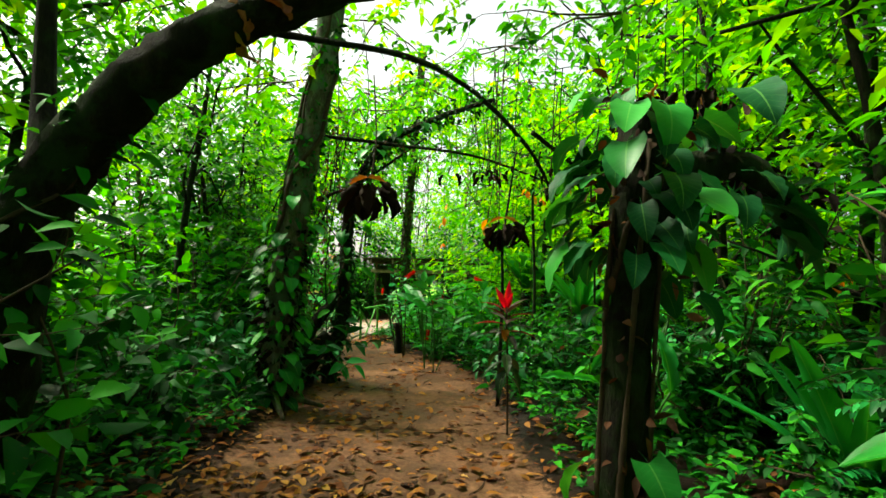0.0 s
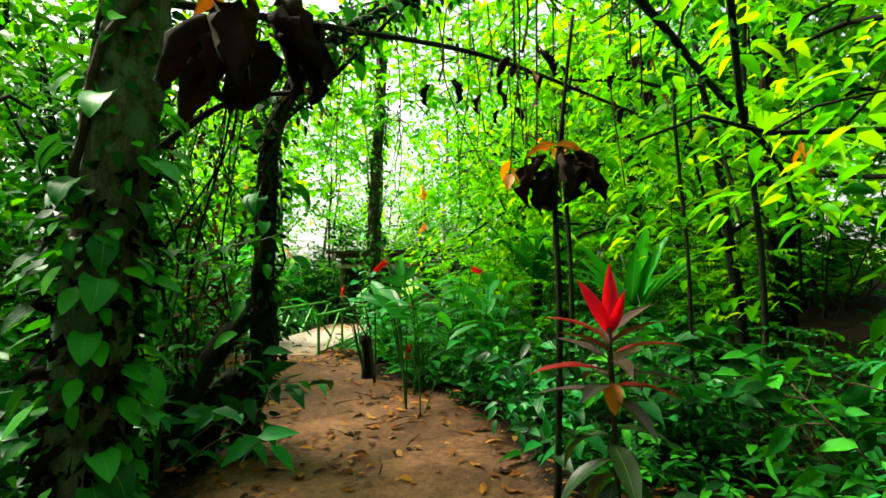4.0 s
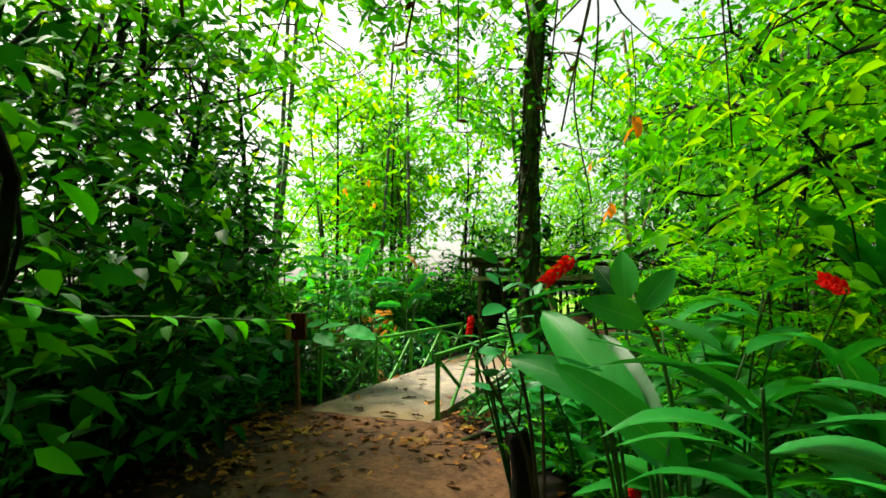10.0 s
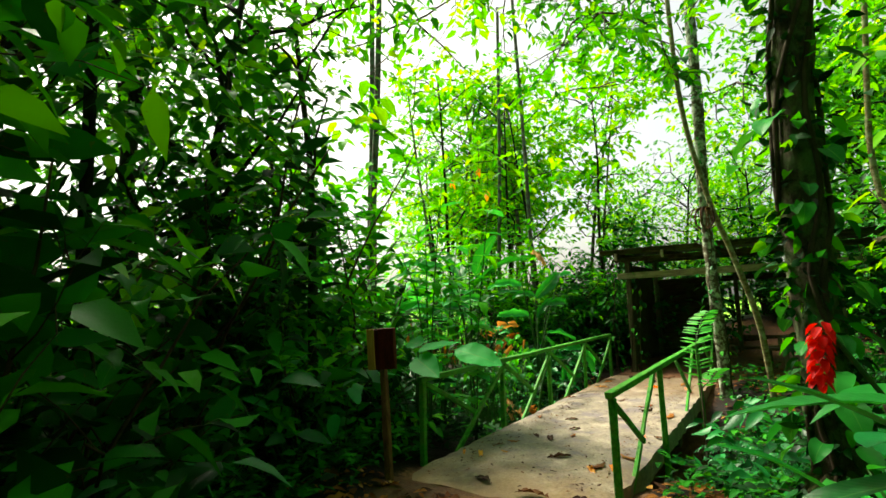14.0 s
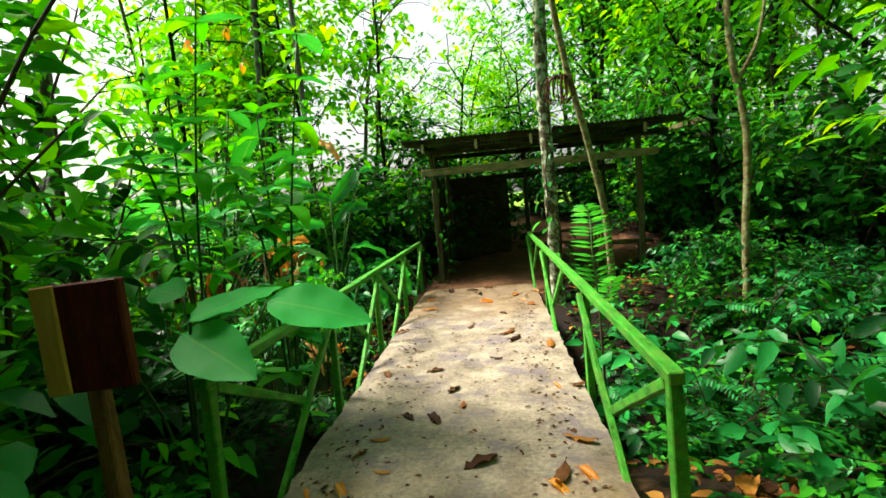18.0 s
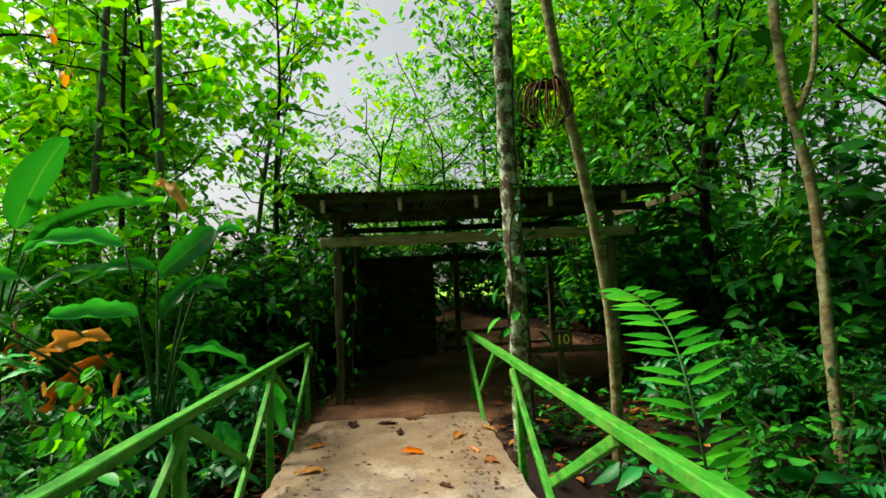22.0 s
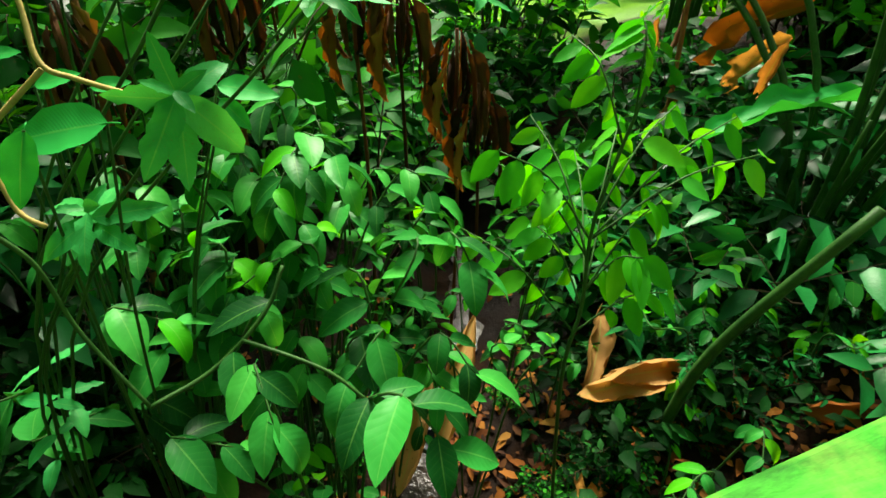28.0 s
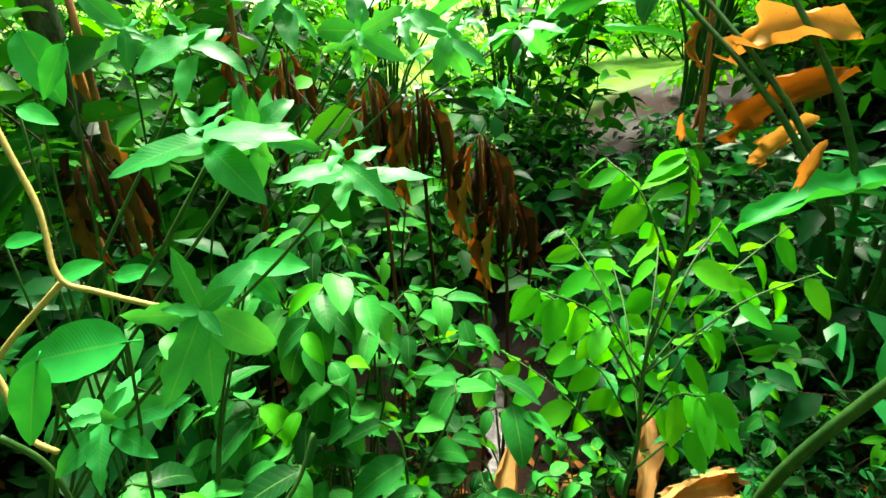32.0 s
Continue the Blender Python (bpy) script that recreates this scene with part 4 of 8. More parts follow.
kinds = [
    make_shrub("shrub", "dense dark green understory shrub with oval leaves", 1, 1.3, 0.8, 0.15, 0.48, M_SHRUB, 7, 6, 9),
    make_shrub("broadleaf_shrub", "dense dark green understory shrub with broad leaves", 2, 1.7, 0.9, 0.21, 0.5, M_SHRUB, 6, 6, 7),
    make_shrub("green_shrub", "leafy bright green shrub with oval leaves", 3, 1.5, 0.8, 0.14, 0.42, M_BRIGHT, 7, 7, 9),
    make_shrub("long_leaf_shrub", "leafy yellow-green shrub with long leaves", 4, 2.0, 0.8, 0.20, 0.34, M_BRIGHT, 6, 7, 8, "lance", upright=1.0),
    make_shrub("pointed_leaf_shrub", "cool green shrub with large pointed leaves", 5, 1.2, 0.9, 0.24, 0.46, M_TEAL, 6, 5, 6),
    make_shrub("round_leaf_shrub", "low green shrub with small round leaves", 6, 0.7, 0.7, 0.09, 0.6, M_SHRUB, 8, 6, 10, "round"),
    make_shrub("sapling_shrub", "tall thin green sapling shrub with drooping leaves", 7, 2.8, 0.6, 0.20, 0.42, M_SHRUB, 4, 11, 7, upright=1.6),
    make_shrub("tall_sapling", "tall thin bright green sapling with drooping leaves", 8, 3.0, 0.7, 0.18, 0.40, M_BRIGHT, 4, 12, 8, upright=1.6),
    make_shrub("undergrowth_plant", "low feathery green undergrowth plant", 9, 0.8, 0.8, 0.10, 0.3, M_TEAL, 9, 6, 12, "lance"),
    make_shrub("lime_shrub", "dense lime green shrub coloured as if lit from above", 10, 1.1, 0.8, 0.12, 0.45, M_LIME, 8, 6, 9),
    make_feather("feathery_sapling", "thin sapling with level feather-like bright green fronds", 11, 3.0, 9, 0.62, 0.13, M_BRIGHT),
    make_feather("feathery_shrub", "low shrub with feather-like green fronds", 12, 1.3, 8, 0.55, 0.11, M_TEAL),
    make_feather("tall_feathery_sapling", "tall thin sapling with feather-like yellow-green fronds", 13, 4.4, 11, 0.85, 0.17, M_CANOPY, 2, 12),
    make_shrub("low_shrub", "low shrub with dark green leaves toned for deep shade", 14, 0.7, 0.7, 0.09, 0.5, M_UNDER, 8, 6, 10),
]
for i, s in enumerate(kinds):
    s.matrix_basis = pose(-6 + 2.2 * i, -22.0, hz(-6 + 2.2 * i, -22.0))


def scatter(zone, count, picks, smin, smax, margin=0.35, seed=0, tilt=8):
    """Copies of the picked shrubs over a rectangle (x0, x1, y0, y1), off the trail."""
    g = np.random.default_rng(seed)
    x0, x1, y0, y1 = zone
    made = 0
    for _ in range(count * 4):
        if made >= count:
            break
        x, y = g.uniform(x0, x1), g.uniform(y0, y1)
        sc = g.uniform(smin, smax)
        if -4.6 < x < -1.1 and along(STREAM, np.array([x]), np.array([y]))[0][0] < (0.22 if sc < 0.36 else 0.55):
            continue
        if not clear_of(x, y, margin * (0.6 + 0.5 * sc)):
            continue
        src = kinds[picks[g.integers(0, len(picks))]]
        m = pose(x, y, hz(x, y), g.normal() * tilt, g.normal() * tilt, g.uniform(0, 360)) @ Matrix.Diagonal((sc, sc, sc * g.uniform(0.85, 1.15), 1))
        made += 1
        if not (0.3 < x < 1.7 and -5.9 < y < -4.6):  # a gap beside the trail
            copy_thing(src, m)


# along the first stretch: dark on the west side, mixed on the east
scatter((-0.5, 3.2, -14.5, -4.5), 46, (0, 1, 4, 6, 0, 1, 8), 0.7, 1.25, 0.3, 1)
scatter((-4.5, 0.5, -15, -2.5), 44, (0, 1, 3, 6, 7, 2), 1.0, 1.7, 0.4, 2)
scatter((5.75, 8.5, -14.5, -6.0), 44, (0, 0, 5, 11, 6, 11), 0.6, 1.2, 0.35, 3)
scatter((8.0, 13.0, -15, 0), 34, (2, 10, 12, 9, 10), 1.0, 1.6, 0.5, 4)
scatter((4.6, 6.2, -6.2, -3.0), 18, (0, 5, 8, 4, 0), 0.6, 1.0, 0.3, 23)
# Leaf colour carries the light: bright kinds here, dark ones farther on.
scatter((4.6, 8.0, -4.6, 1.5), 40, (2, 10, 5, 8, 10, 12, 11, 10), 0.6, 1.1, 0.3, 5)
scatter((6.4, 8.6, -11.0, -7.6), 10, (11, 0, 11, 6), 0.8, 1.1, 0.3, 24)
scatter((2.6, 4.8, -1.6, 1.2), 14, (11, 9, 5, 8), 0.4, 0.7, 0.3, 25)
scatter((6.5, 12.0, 0.5, 9.0), 40, (0, 1, 1, 6, 0), 1.0, 1.7, 0.5, 6)
scatter((-2.9, 0.6, -4.6, -0.3), 20, (0, 1, 6, 4, 2), 0.7, 1.2, 0.32, 7)
scatter((-6.5, -1.8, -4.5, 2.5), 28, (0, 1, 6, 0, 7), 0.9, 1.5, 0.4, 8)
scatter((-4.4, -1.9, -2.6, 1.2), 9, (2, 1, 0, 7), 0.8, 1.15, 0.2, 22)
for k, (x, y) in enumerate(((-3.04, -0.37), (-3.48, 0.55), (-2.31, 0.35), (-2.44, 1.39))):
    copy_thing(kinds[7], pose(x, y, hz(x, y), 0, 0, 70 * k) @ Matrix.Diagonal((1.15, 1.15, 1.2, 1)))
scatter((2.9, 4.4, -4.2, -1.4), 16, (11, 5, 8, 0, 11), 0.35, 0.6, 0.12, 27)
scatter((1.4, 3.4, -1.2, 0.8), 14, (5, 8, 0, 11), 0.3, 0.55, 0.1, 28)
for k, (x, y) in enumerate(((-2.27, -0.62), (-2.12, -0.98), (-2.62, -0.1), (-2.0, -1.5))):
    copy_thing(kinds[6], pose(x, y, hz(x, y), 0, 0, 85 * k) @ Matrix.Diagonal((1.1, 1.1, 1.05, 1)))
# round the bridge
scatter((1.2, 5.0, 0.6, 6.6), 60, (0, 5, 8, 4, 0, 11, 1), 0.45, 0.9, 0.1, 9)
scatter((-1.6, 0.2, 10.9, 12.6), 14, (0, 1, 0, 6), 0.9, 1.3, 0.1, 16)
scatter((-7.5, -2.4, 1.0, 3.1), 20, (0, 5, 4, 2), 0.6, 1.0, 0.2, 10)
scatter((-7.0, -3.2, 3.0, 6.8), 40, (0, 4, 8, 1, 5), 0.7, 1.1, 0.2, 17)
# Dark gaps in the gully: low shrubs with shade in their leaf colour.
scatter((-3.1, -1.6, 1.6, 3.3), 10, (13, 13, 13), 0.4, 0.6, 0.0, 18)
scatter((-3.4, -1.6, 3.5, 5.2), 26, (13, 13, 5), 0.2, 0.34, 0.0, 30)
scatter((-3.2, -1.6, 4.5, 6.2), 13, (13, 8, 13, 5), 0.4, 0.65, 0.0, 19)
scatter((3.6, 6.0, -1.2, 2.6), 20, (10, 12, 10, 2), 0.8, 1.15, 0.35, 20)
scatter((-5.4, -3.0, 7.6, 11.5), 34, (0, 1, 2, 7, 2, 3), 0.85, 1.3, 0.3, 11)
scatter((-3.0, -1.9, 7.4, 10.8), 14, (0, 1, 6, 1), 0.8, 1.2, 0.0, 32)
scatter((-4.5, -2.0, 5.2, 7.0), 18, (0, 13, 4, 13), 0.4, 0.8, 0.2, 12)
scatter((-2.9, -1.8, 5.4, 6.8), 10, (13, 4, 13), 0.5, 0.8, 0.0, 31)
scatter((-2.3, -1.25, 7.4, 11.2), 16, (0, 1, 0), 0.8, 1.15, 0.0, 29)
scatter((-4.0, 8.0, 11.2, 15.5), 80, (0, 1, 2, 11, 6, 10), 0.9, 1.6, 0.3, 13)
scatter((3.6, 7.5, 6.5, 11.5), 40, (0, 1, 6, 0), 0.8, 1.4, 0.2, 14)
scatter((-17.0, -8.5, 1.0, 16.0), 34, (2, 9, 3, 2), 1.2, 2.0, 0.3, 21)
# behind the start
scatter((0.0, 9.0, -21.0, -16.0), 26, (0, 1, 2, 6), 1.2, 1.9, -0.6, 15)

trees = [
    make_tree("tree", "slender forest tree with a bright yellow-green crown", 21, 8.5, 0.09, 0.45, 2.4, 0.26, 0.5, M_MOSSBARK, M_CANOPY, 8, 34, 40),
    make_tree("tree", "slender forest tree with a dense green crown", 22, 9.5, 0.11, 0.4, 2.8, 0.25, 0.44, M_BARK, M_CANOPY_DARK, 9, 36, 38),
    make_tree("tree", "tall thin forest tree with sparse light leaves", 23, 10.5, 0.08, 0.35, 2.2, 0.27, 0.6, M_MOSSBARK, M_CANOPY, 8, 26, 32, (0.08, 0.03)),
    make_tree("tree", "spreading forest tree with layered green foliage", 24, 6.5, 0.10, 0.3, 2.8, 0.23, 0.42, M_BARK, M_CANOPY, 9, 40, 38),
    make_tree("tree", "bushy forest tree with dark glossy foliage", 25, 7.5, 0.12, 0.25, 2.6, 0.24, 0.47, M_BARK, M_CANOPY_DARK, 10, 44, 40),
    make_tree("tree", "thin dark trunk with a few large leaves in sunlit yellow-green tones", 26, 9.0, 0.075, 0.35, 2.0, 0.34, 0.55, M_BARK, M_CANOPY, 8, 12, 13, (0.05, 0.02)),
]
for i, s in enumerate(trees):
    s.matrix_basis = pose(-12 + 6 * i, -28.0, hz(-12 + 6 * i, -28.0))


def plant(src, x, y, sc=1.0, rz=0.0, tx=0.0, ty=0.0):
    return copy_thing(trees[src], pose(x, y, hz(x, y), tx, ty, rz) @ Matrix.Diagonal((sc, sc, sc, 1)))


def grove(zone, count, picks, smin, smax, seed, margin=0.6):
    g = np.random.default_rng(seed)
    x0, x1, y0, y1 = zone
    made = 0
    for _ in range(count * 5):
        if made >= count:
            break
        x, y = g.uniform(x0, x1), g.uniform(y0, y1)
        if clear_of(x, y, margin):
            plant(picks[g.integers(0, len(picks))], x, y, g.uniform(smin, smax), g.uniform(0, 360), g.normal() * 3, g.normal() * 3)
            made += 1


for k, (s, x, y, sc) in enumerate(((3, 4.9, 1.6, 0.85), (0, 5.8, 3.0, 0.8), (3, 5.6, -1.4, 0.8), (3, 7.0, -4.4, 0.75), (4, 5.2, 4.6, 0.9), (4, 3.9, 7.2, 0.7), (4, -2.3, -1.0, 0.62), (4, -1.9, -2.7, 0.6), (5, -3.4, 0.4, 0.62), (4, -0.9, -4.3, 0.62), (1, 0.2, -6.6, 0.62), (4, 0.3, -9.2, 0.6), (1, 1.3, -12.6, 0.62), (4, 7.4, -9.2, 0.62), (1, 6.9, -12.8, 0.65), (3, 7.2, -6.8, 0.75), (1, 6.6, -15.2, 0.8), (0, 2.7, -16.5, 0.8), (2, -2.6, -3.6, 0.8), (5, -2.0, -0.2, 0.7), (5, -3.6, 9.8, 0.8), (5, -2.4, 12.0, 0.85), (3, -0.9, 15.8, 0.85), (0, -3.7, 18.8, 0.75), (3, 1.5, 15.2, 0.75), (4, -3.0, 21.8, 0.9), (0, 0.5, 21.7, 1.0))):
    plant(s, x, y, sc, 67 * k)
grove((-5.5, 0.4, -15, -4), 7, (0, 1, 3, 4), 0.75, 1.05, 31)
grove((7.0, 14.0, -15, -2), 16, (0, 3, 1, 4), 0.75, 1.1, 32)
# Mostly darker crowns on this side, with shade put into the leaf tones.
grove((6.0, 14.0, -2, 9), 14, (4, 1, 1, 4), 0.8, 1.1, 33)
grove((-7.5, -3.0, -4, 1.5), 4, (1, 4, 0), 0.7, 0.95, 34)
grove((-9.0, -3.5, 10.0, 16), 8, (5, 5, 2), 0.85, 1.1, 35)
grove((2.5, 12.0, 13.0, 24), 20, (4, 1, 3, 0), 0.9, 1.3, 36)
grove((-14.0, 14.0, -26, -16.5), 9, (1, 4, 0), 1.0, 1.4, 37)
grove((14.0, 26.0, -14, 20), 12, (1, 4, 3), 1.1, 1.5, 38)
grove((-24.0, -10.0, -16, -3), 9, (1, 4, 0), 1.0, 1.4, 39)
grove((-2.5, 3.0, 15, 20), 5, (3, 0, 3), 0.55, 0.8, 40)
grove((3.0, 24.0, 26, 40), 11, (1, 4, 3), 1.2, 1.7, 41)
grove((-10.5, -6.5, 13.0, 19.0), 8, (0, 2, 0), 0.8, 1.1, 42)
grove((-17.0, -10.0, 20.0, 30.0), 8, (1, 3, 0), 1.1, 1.5, 43)

# ---- leaf stock: a few meshes of each kind, shared by the plants below ----
STOCK = {
    "broad_ginger": [big_leaf("leaf", 1.0, 0.30, M_BIG, "paddle", d, 0.22, 0.03, 14, 6, seed=i + 139) for i, d in enumerate((0.25, 0.4))],
    "ginger": [big_leaf("leaf", 1.0, 0.29, M_BIG, "lance", d, 0.20, 0.03, 10, 4, seed=i) for i, d in enumerate((0.35, 0.6, 0.85))],
    "paddle": [big_leaf("leaf", 1.0, 0.35, M_BIG, "paddle", d, 0.35, 0.05, 14, 6, seed=i, torn=0.12) for i, d in enumerate((0.3, 0.6, 0.9))],
    "paddle_cool": [big_leaf("leaf", 1.0, 0.36, M_BIGCOOL, "paddle", d, 0.22, 0.04, 14, 6, seed=i + 5, torn=0.06) for i, d in enumerate((0.25, 0.5, 0.75))],
    "dead_paddle": [big_leaf("leaf", 1.0, 0.34, M_TAN, "paddle", d, 0.45, 0.30, 18, 6, 0.45, seed=i + 9, torn=0.35) for i, d in enumerate((0.55, 0.95))],
    "brown_paddle": [big_leaf("leaf", 1.0, 0.34, M_DEAD, "paddle", d, 0.5, 0.30, 16, 6, 0.5, seed=i + 19, torn=0.35) for i, d in enumerate((0.7, 1.2))],
    "folded_brown": [big_leaf("leaf", 1.0, 0.5, M_DEAD, "ovate", 0.2, 0.5, 0.12, 10, 6, 0.3, seed=27, torn=0.15)],
    "dry_sheet": [big_leaf("leaf", 1.0, 0.34, M_TAN, "lance", d, 0.5, 0.16, 18, 6, 0.5, seed=i + 170, torn=0.4) for i, d in enumerate((0.15, 0.35))],
    "drape": [big_leaf("leaf", 1.0, 0.26, M_DEADDARK if i != 1 else M_DEAD, "lance", d, 0.9, 0.25, 12, 4, 0.8, seed=i + 180, torn=0.4) for i, d in enumerate((0.25, 0.45, 0.6))],
    "withered": [big_leaf("leaf", 1.0, 0.34, M_DEADDARK if i % 2 else M_DEAD, "lance", d, 0.8, 0.3, 12, 4, 0.9, seed=i + 25, torn=0.4) for i, d in enumerate((1.3, 1.5, 1.15))],
    "black_dead": [big_leaf("leaf", 1.0, 0.72, M_BLACKLEAF, "ovate", d, 0.4, 0.16, 12, 8, 0.6, seed=i + 29, torn=0.45) for i, d in enumerate((0.3, 0.7))],
    "heart": [big_leaf("leaf", 1.0, 0.78, M_HEART, "heart", d, 0.2, 0.04, 8, 6, seed=i + 39, stalk=0.5) for i, d in enumerate((0.3, 0.55, 0.8))],
    "dark_heart": [big_leaf("leaf", 1.0, 0.70, M_GLOSS, "heart", d, 0.2, 0.06, 8, 6, seed=i + 240, stalk=0.5) for i, d in enumerate((0.4, 0.7, 1.0))],
    "ovate": [big_leaf("leaf", 1.0, 0.52, M_SHRUB, "ovate", d, 0.22, 0.04, 8, 4, seed=i + 49, stalk=0.15) for i, d in enumerate((0.3, 0.6))],
    "veined": [big_leaf("leaf", 1.0, 0.50, M_HEART, "ovate", d, 0.22, 0.03, 10, 6, seed=i + 59, stalk=0.12) for i, d in enumerate((0.35, 0.6, 0.9))],
    "lime": [big_leaf("leaf", 1.0, 0.42, M_LIME, "ovate", d, 0.20, 0.03, 8, 4, seed=i + 69, stalk=0.08) for i, d in enumerate((0.4, 0.7, 1.0))],
    "strap": [big_leaf("leaf", 1.0, 0.19, M_BIG, "strap", d, 0.3, 0.06, 12, 4, seed=i + 79) for i, d in enumerate((0.15, 0.3, 0.5))],
    "star": [big_leaf("leaf", 1.0, 0.42, M_STAR, "ovate", d, 0.16, 0.06, 12, 4, seed=i + 89, torn=t) for i, (d, t) in enumerate(((0.2, 0.05), (0.4, 0.5), (0.65, 0.1), (0.1, 0.3)))],
    "oval_cool": [big_leaf("leaf", 1.0, 0.50, M_BIGCOOL, "ovate", d, 0.16, 0.04, 14, 6, seed=i + 200, stalk=0.1) for i, d in enumerate((0.15, 0.3))],
    "helico": [big_leaf("leaf", 1.0, 0.34, M_BIG, "paddle", d, 0.45, 0.14, 18, 6, 0.15, seed=i + 210, torn=0.22) for i, d in enumerate((0.55, 0.8, 1.1))],
    "helico_cool": [big_leaf("leaf", 1.0, 0.37, M_BIGCOOL, "paddle", d, 0.40, 0.15, 18, 6, 0.15, seed=i + 220, torn=0.22) for i, d in enumerate((0.45, 0.7, 1.0))],
    "pointed": [big_leaf("leaf", 1.0, 0.50, M_FERN, "ovate", d, 0.12, 0.03, 8, 4, seed=i + 230, stalk=0.06) for i, d in enumerate((0.1, 0.22, 0.36))],
    "spoon": [big_leaf("leaf", 1.0, 0.62, M_SPOON, "paddle", d, 0.12, 0.02, 8, 4, seed=i + 99, stalk=0.1) for i, d in enumerate((0.1, 0.3))],
    "crimson": [big_leaf("leaf", 1.0, 0.25, M_PINK, "lance", d, 0.4, 0.03, 8, 4, seed=i + 109) for i, d in enumerate((0.1, 0.4))],
    "edged": [big_leaf("leaf", 1.0, 0.27, M_MAROON, "lance", d, 0.3, 0.04, 8, 4, seed=i + 149) for i, d in enumerate((0.2, 0.4))],
    "dull": [big_leaf("leaf", 1.0, 0.30, M_BRONZE, "lance", d, 0.25, 0.04, 8, 4, seed=i + 159) for i, d in enumerate((0.6, 0.9))],
    "purple": [big_leaf("leaf", 1.0, 0.25, M_PURPLE, "lance", d, 0.25, 0.04, 8, 4, seed=i + 119) for i, d in enumerate((0.25, 0.5))],
    "yellow": [big_leaf("leaf", 1.0, 0.55, M_ORANGE, "ovate", d, 0.3, 0.05, 8, 4, seed=i + 129, stalk=0.2) for i, d in enumerate((0.3, 0.7))],
}


def leaf(parent, kind, base, way, length, g=None, up=(0, 0, 1), roll=0.0, pick=None, label=""):
    """One large leaf of the stock as a part: base and way in the parent's space."""
    meshes = STOCK[kind]
    k = pick if pick is not None else int(g.integers(0, len(meshes)))
    return part("leaf", meshes[k % len(meshes)], parent, label, aim(base, way, up, roll, length))


LAST = [None]


def stem(parent, points, r0, r1, material=M_STEM, name="stem", sides=6, n=5, label="", wobble=0.0):
    line = spline(points, n)
    h = Heap()
    h.add(*tube(line, np.linspace(r0, r1, len(line)), sides, wobble, len(points)))
    LAST[0] = part(name, h.mesh(name, material), parent, label)
    return line


def flower(parent, base, way, size, seed):
    """A red ginger spike: overlapping bracts round a drooping axis."""
    g = np.random.default_rng(seed)
    way = unit(np.array(way, dtype=float))
    side = unit(np.cross(way, (0.3, 0.2, 1.0)))
    other = np.cross(way, side)
    P, D, N = [], [], []
    for i in range(34):
        t = i / 33
        a = i * 2.4
        r = size * 0.10 * (1 - 0.6 * t)
        out = side * math.cos(a) + other * math.sin(a)
        P.append(np.array(base) + way * size * t + out * r * 0.4)
        D.append(out * 0.9 + way * 0.9)
        N.append(-way + out * 0.4)
    part("flower", leaf_mesh("flower", P, D, N, size * 0.30, size * 0.17, M_RED, "ovate", 0.1, 0.3), parent, "bright red flower spike of overlapping bracts")


def ginger(at, seed, stems, h, blooms=(), leaf_len=0.42):
    g = np.random.default_rng(seed)
    root = thing("ginger_plant", "red ginger plant with long lance-shaped green leaves", "plant", "ginger plants", (at[0], at[1], hz(*at[:2])))
    for s in range(stems):
        a = 2 * math.pi * s / stems + g.uniform(-0.4, 0.4)
        d = g.uniform(0.15, 0.45)
        hh = h * g.uniform(0.7, 1.1)
        top = np.array([math.cos(a) * d, math.sin(a) * d, hh])
        ln = stem(root, [(math.cos(a) * 0.05, math.sin(a) * 0.05, -0.1), top * (0.35, 0.35, 0.5), top], 0.011, 0.006)
        n = int(g.integers(8, 11))
        turn = g.uniform(0, math.pi)
        for i in range(n):
            f = 0.14 + 0.86 * i / (n - 1)
            p = ln[min(int(f * (len(ln) - 1)), len(ln) - 1)]
            b = turn + math.pi * i + g.uniform(-0.35, 0.35)
            leaf(LAST[0], "ginger", p, (math.cos(b), math.sin(b), g.uniform(0.35, 1.0)), leaf_len * g.uniform(0.75, 1.15), g)
    for k, (p, way, size) in enumerate(blooms):
        q = np.array(p) - (at[0], at[1], hz(*at[:2]))
        stem(root, [(0.04, 0.02, -0.1), q * (0.6, 0.6, 0.6), q], 0.008, 0.006)
        flower(LAST[0], q, way, size, seed + k)
    return root


def paddle_clump(at, seed, leaves, h, leaf_len, kind="paddle", label="tall clump of broad banana-like leaves on long stalks", name="heliconia"):
    g = np.random.default_rng(seed)
    root = thing(name, label, "plant", "broad-leaved clumps", (at[0], at[1], hz(*at[:2])))
    for s in range(leaves):
        a = 2.4 * s + g.uniform(-0.4, 0.4)
        d = g.uniform(0.15, 0.5) * h * 0.5
        hh = h * g.uniform(0.5, 1.0)
        top = np.array([math.cos(a) * d, math.sin(a) * d, hh])
        stem(root, [(math.cos(a) * 0.08, math.sin(a) * 0.08, -0.15), top * (0.3, 0.3, 0.55), top], 0.024, 0.009)
        leaf(LAST[0], kind, top, (math.cos(a), math.sin(a), g.uniform(0.2, 1.3)), leaf_len * g.uniform(0.7, 1.15), g, roll=g.uniform(-0.5, 0.5))
    return root


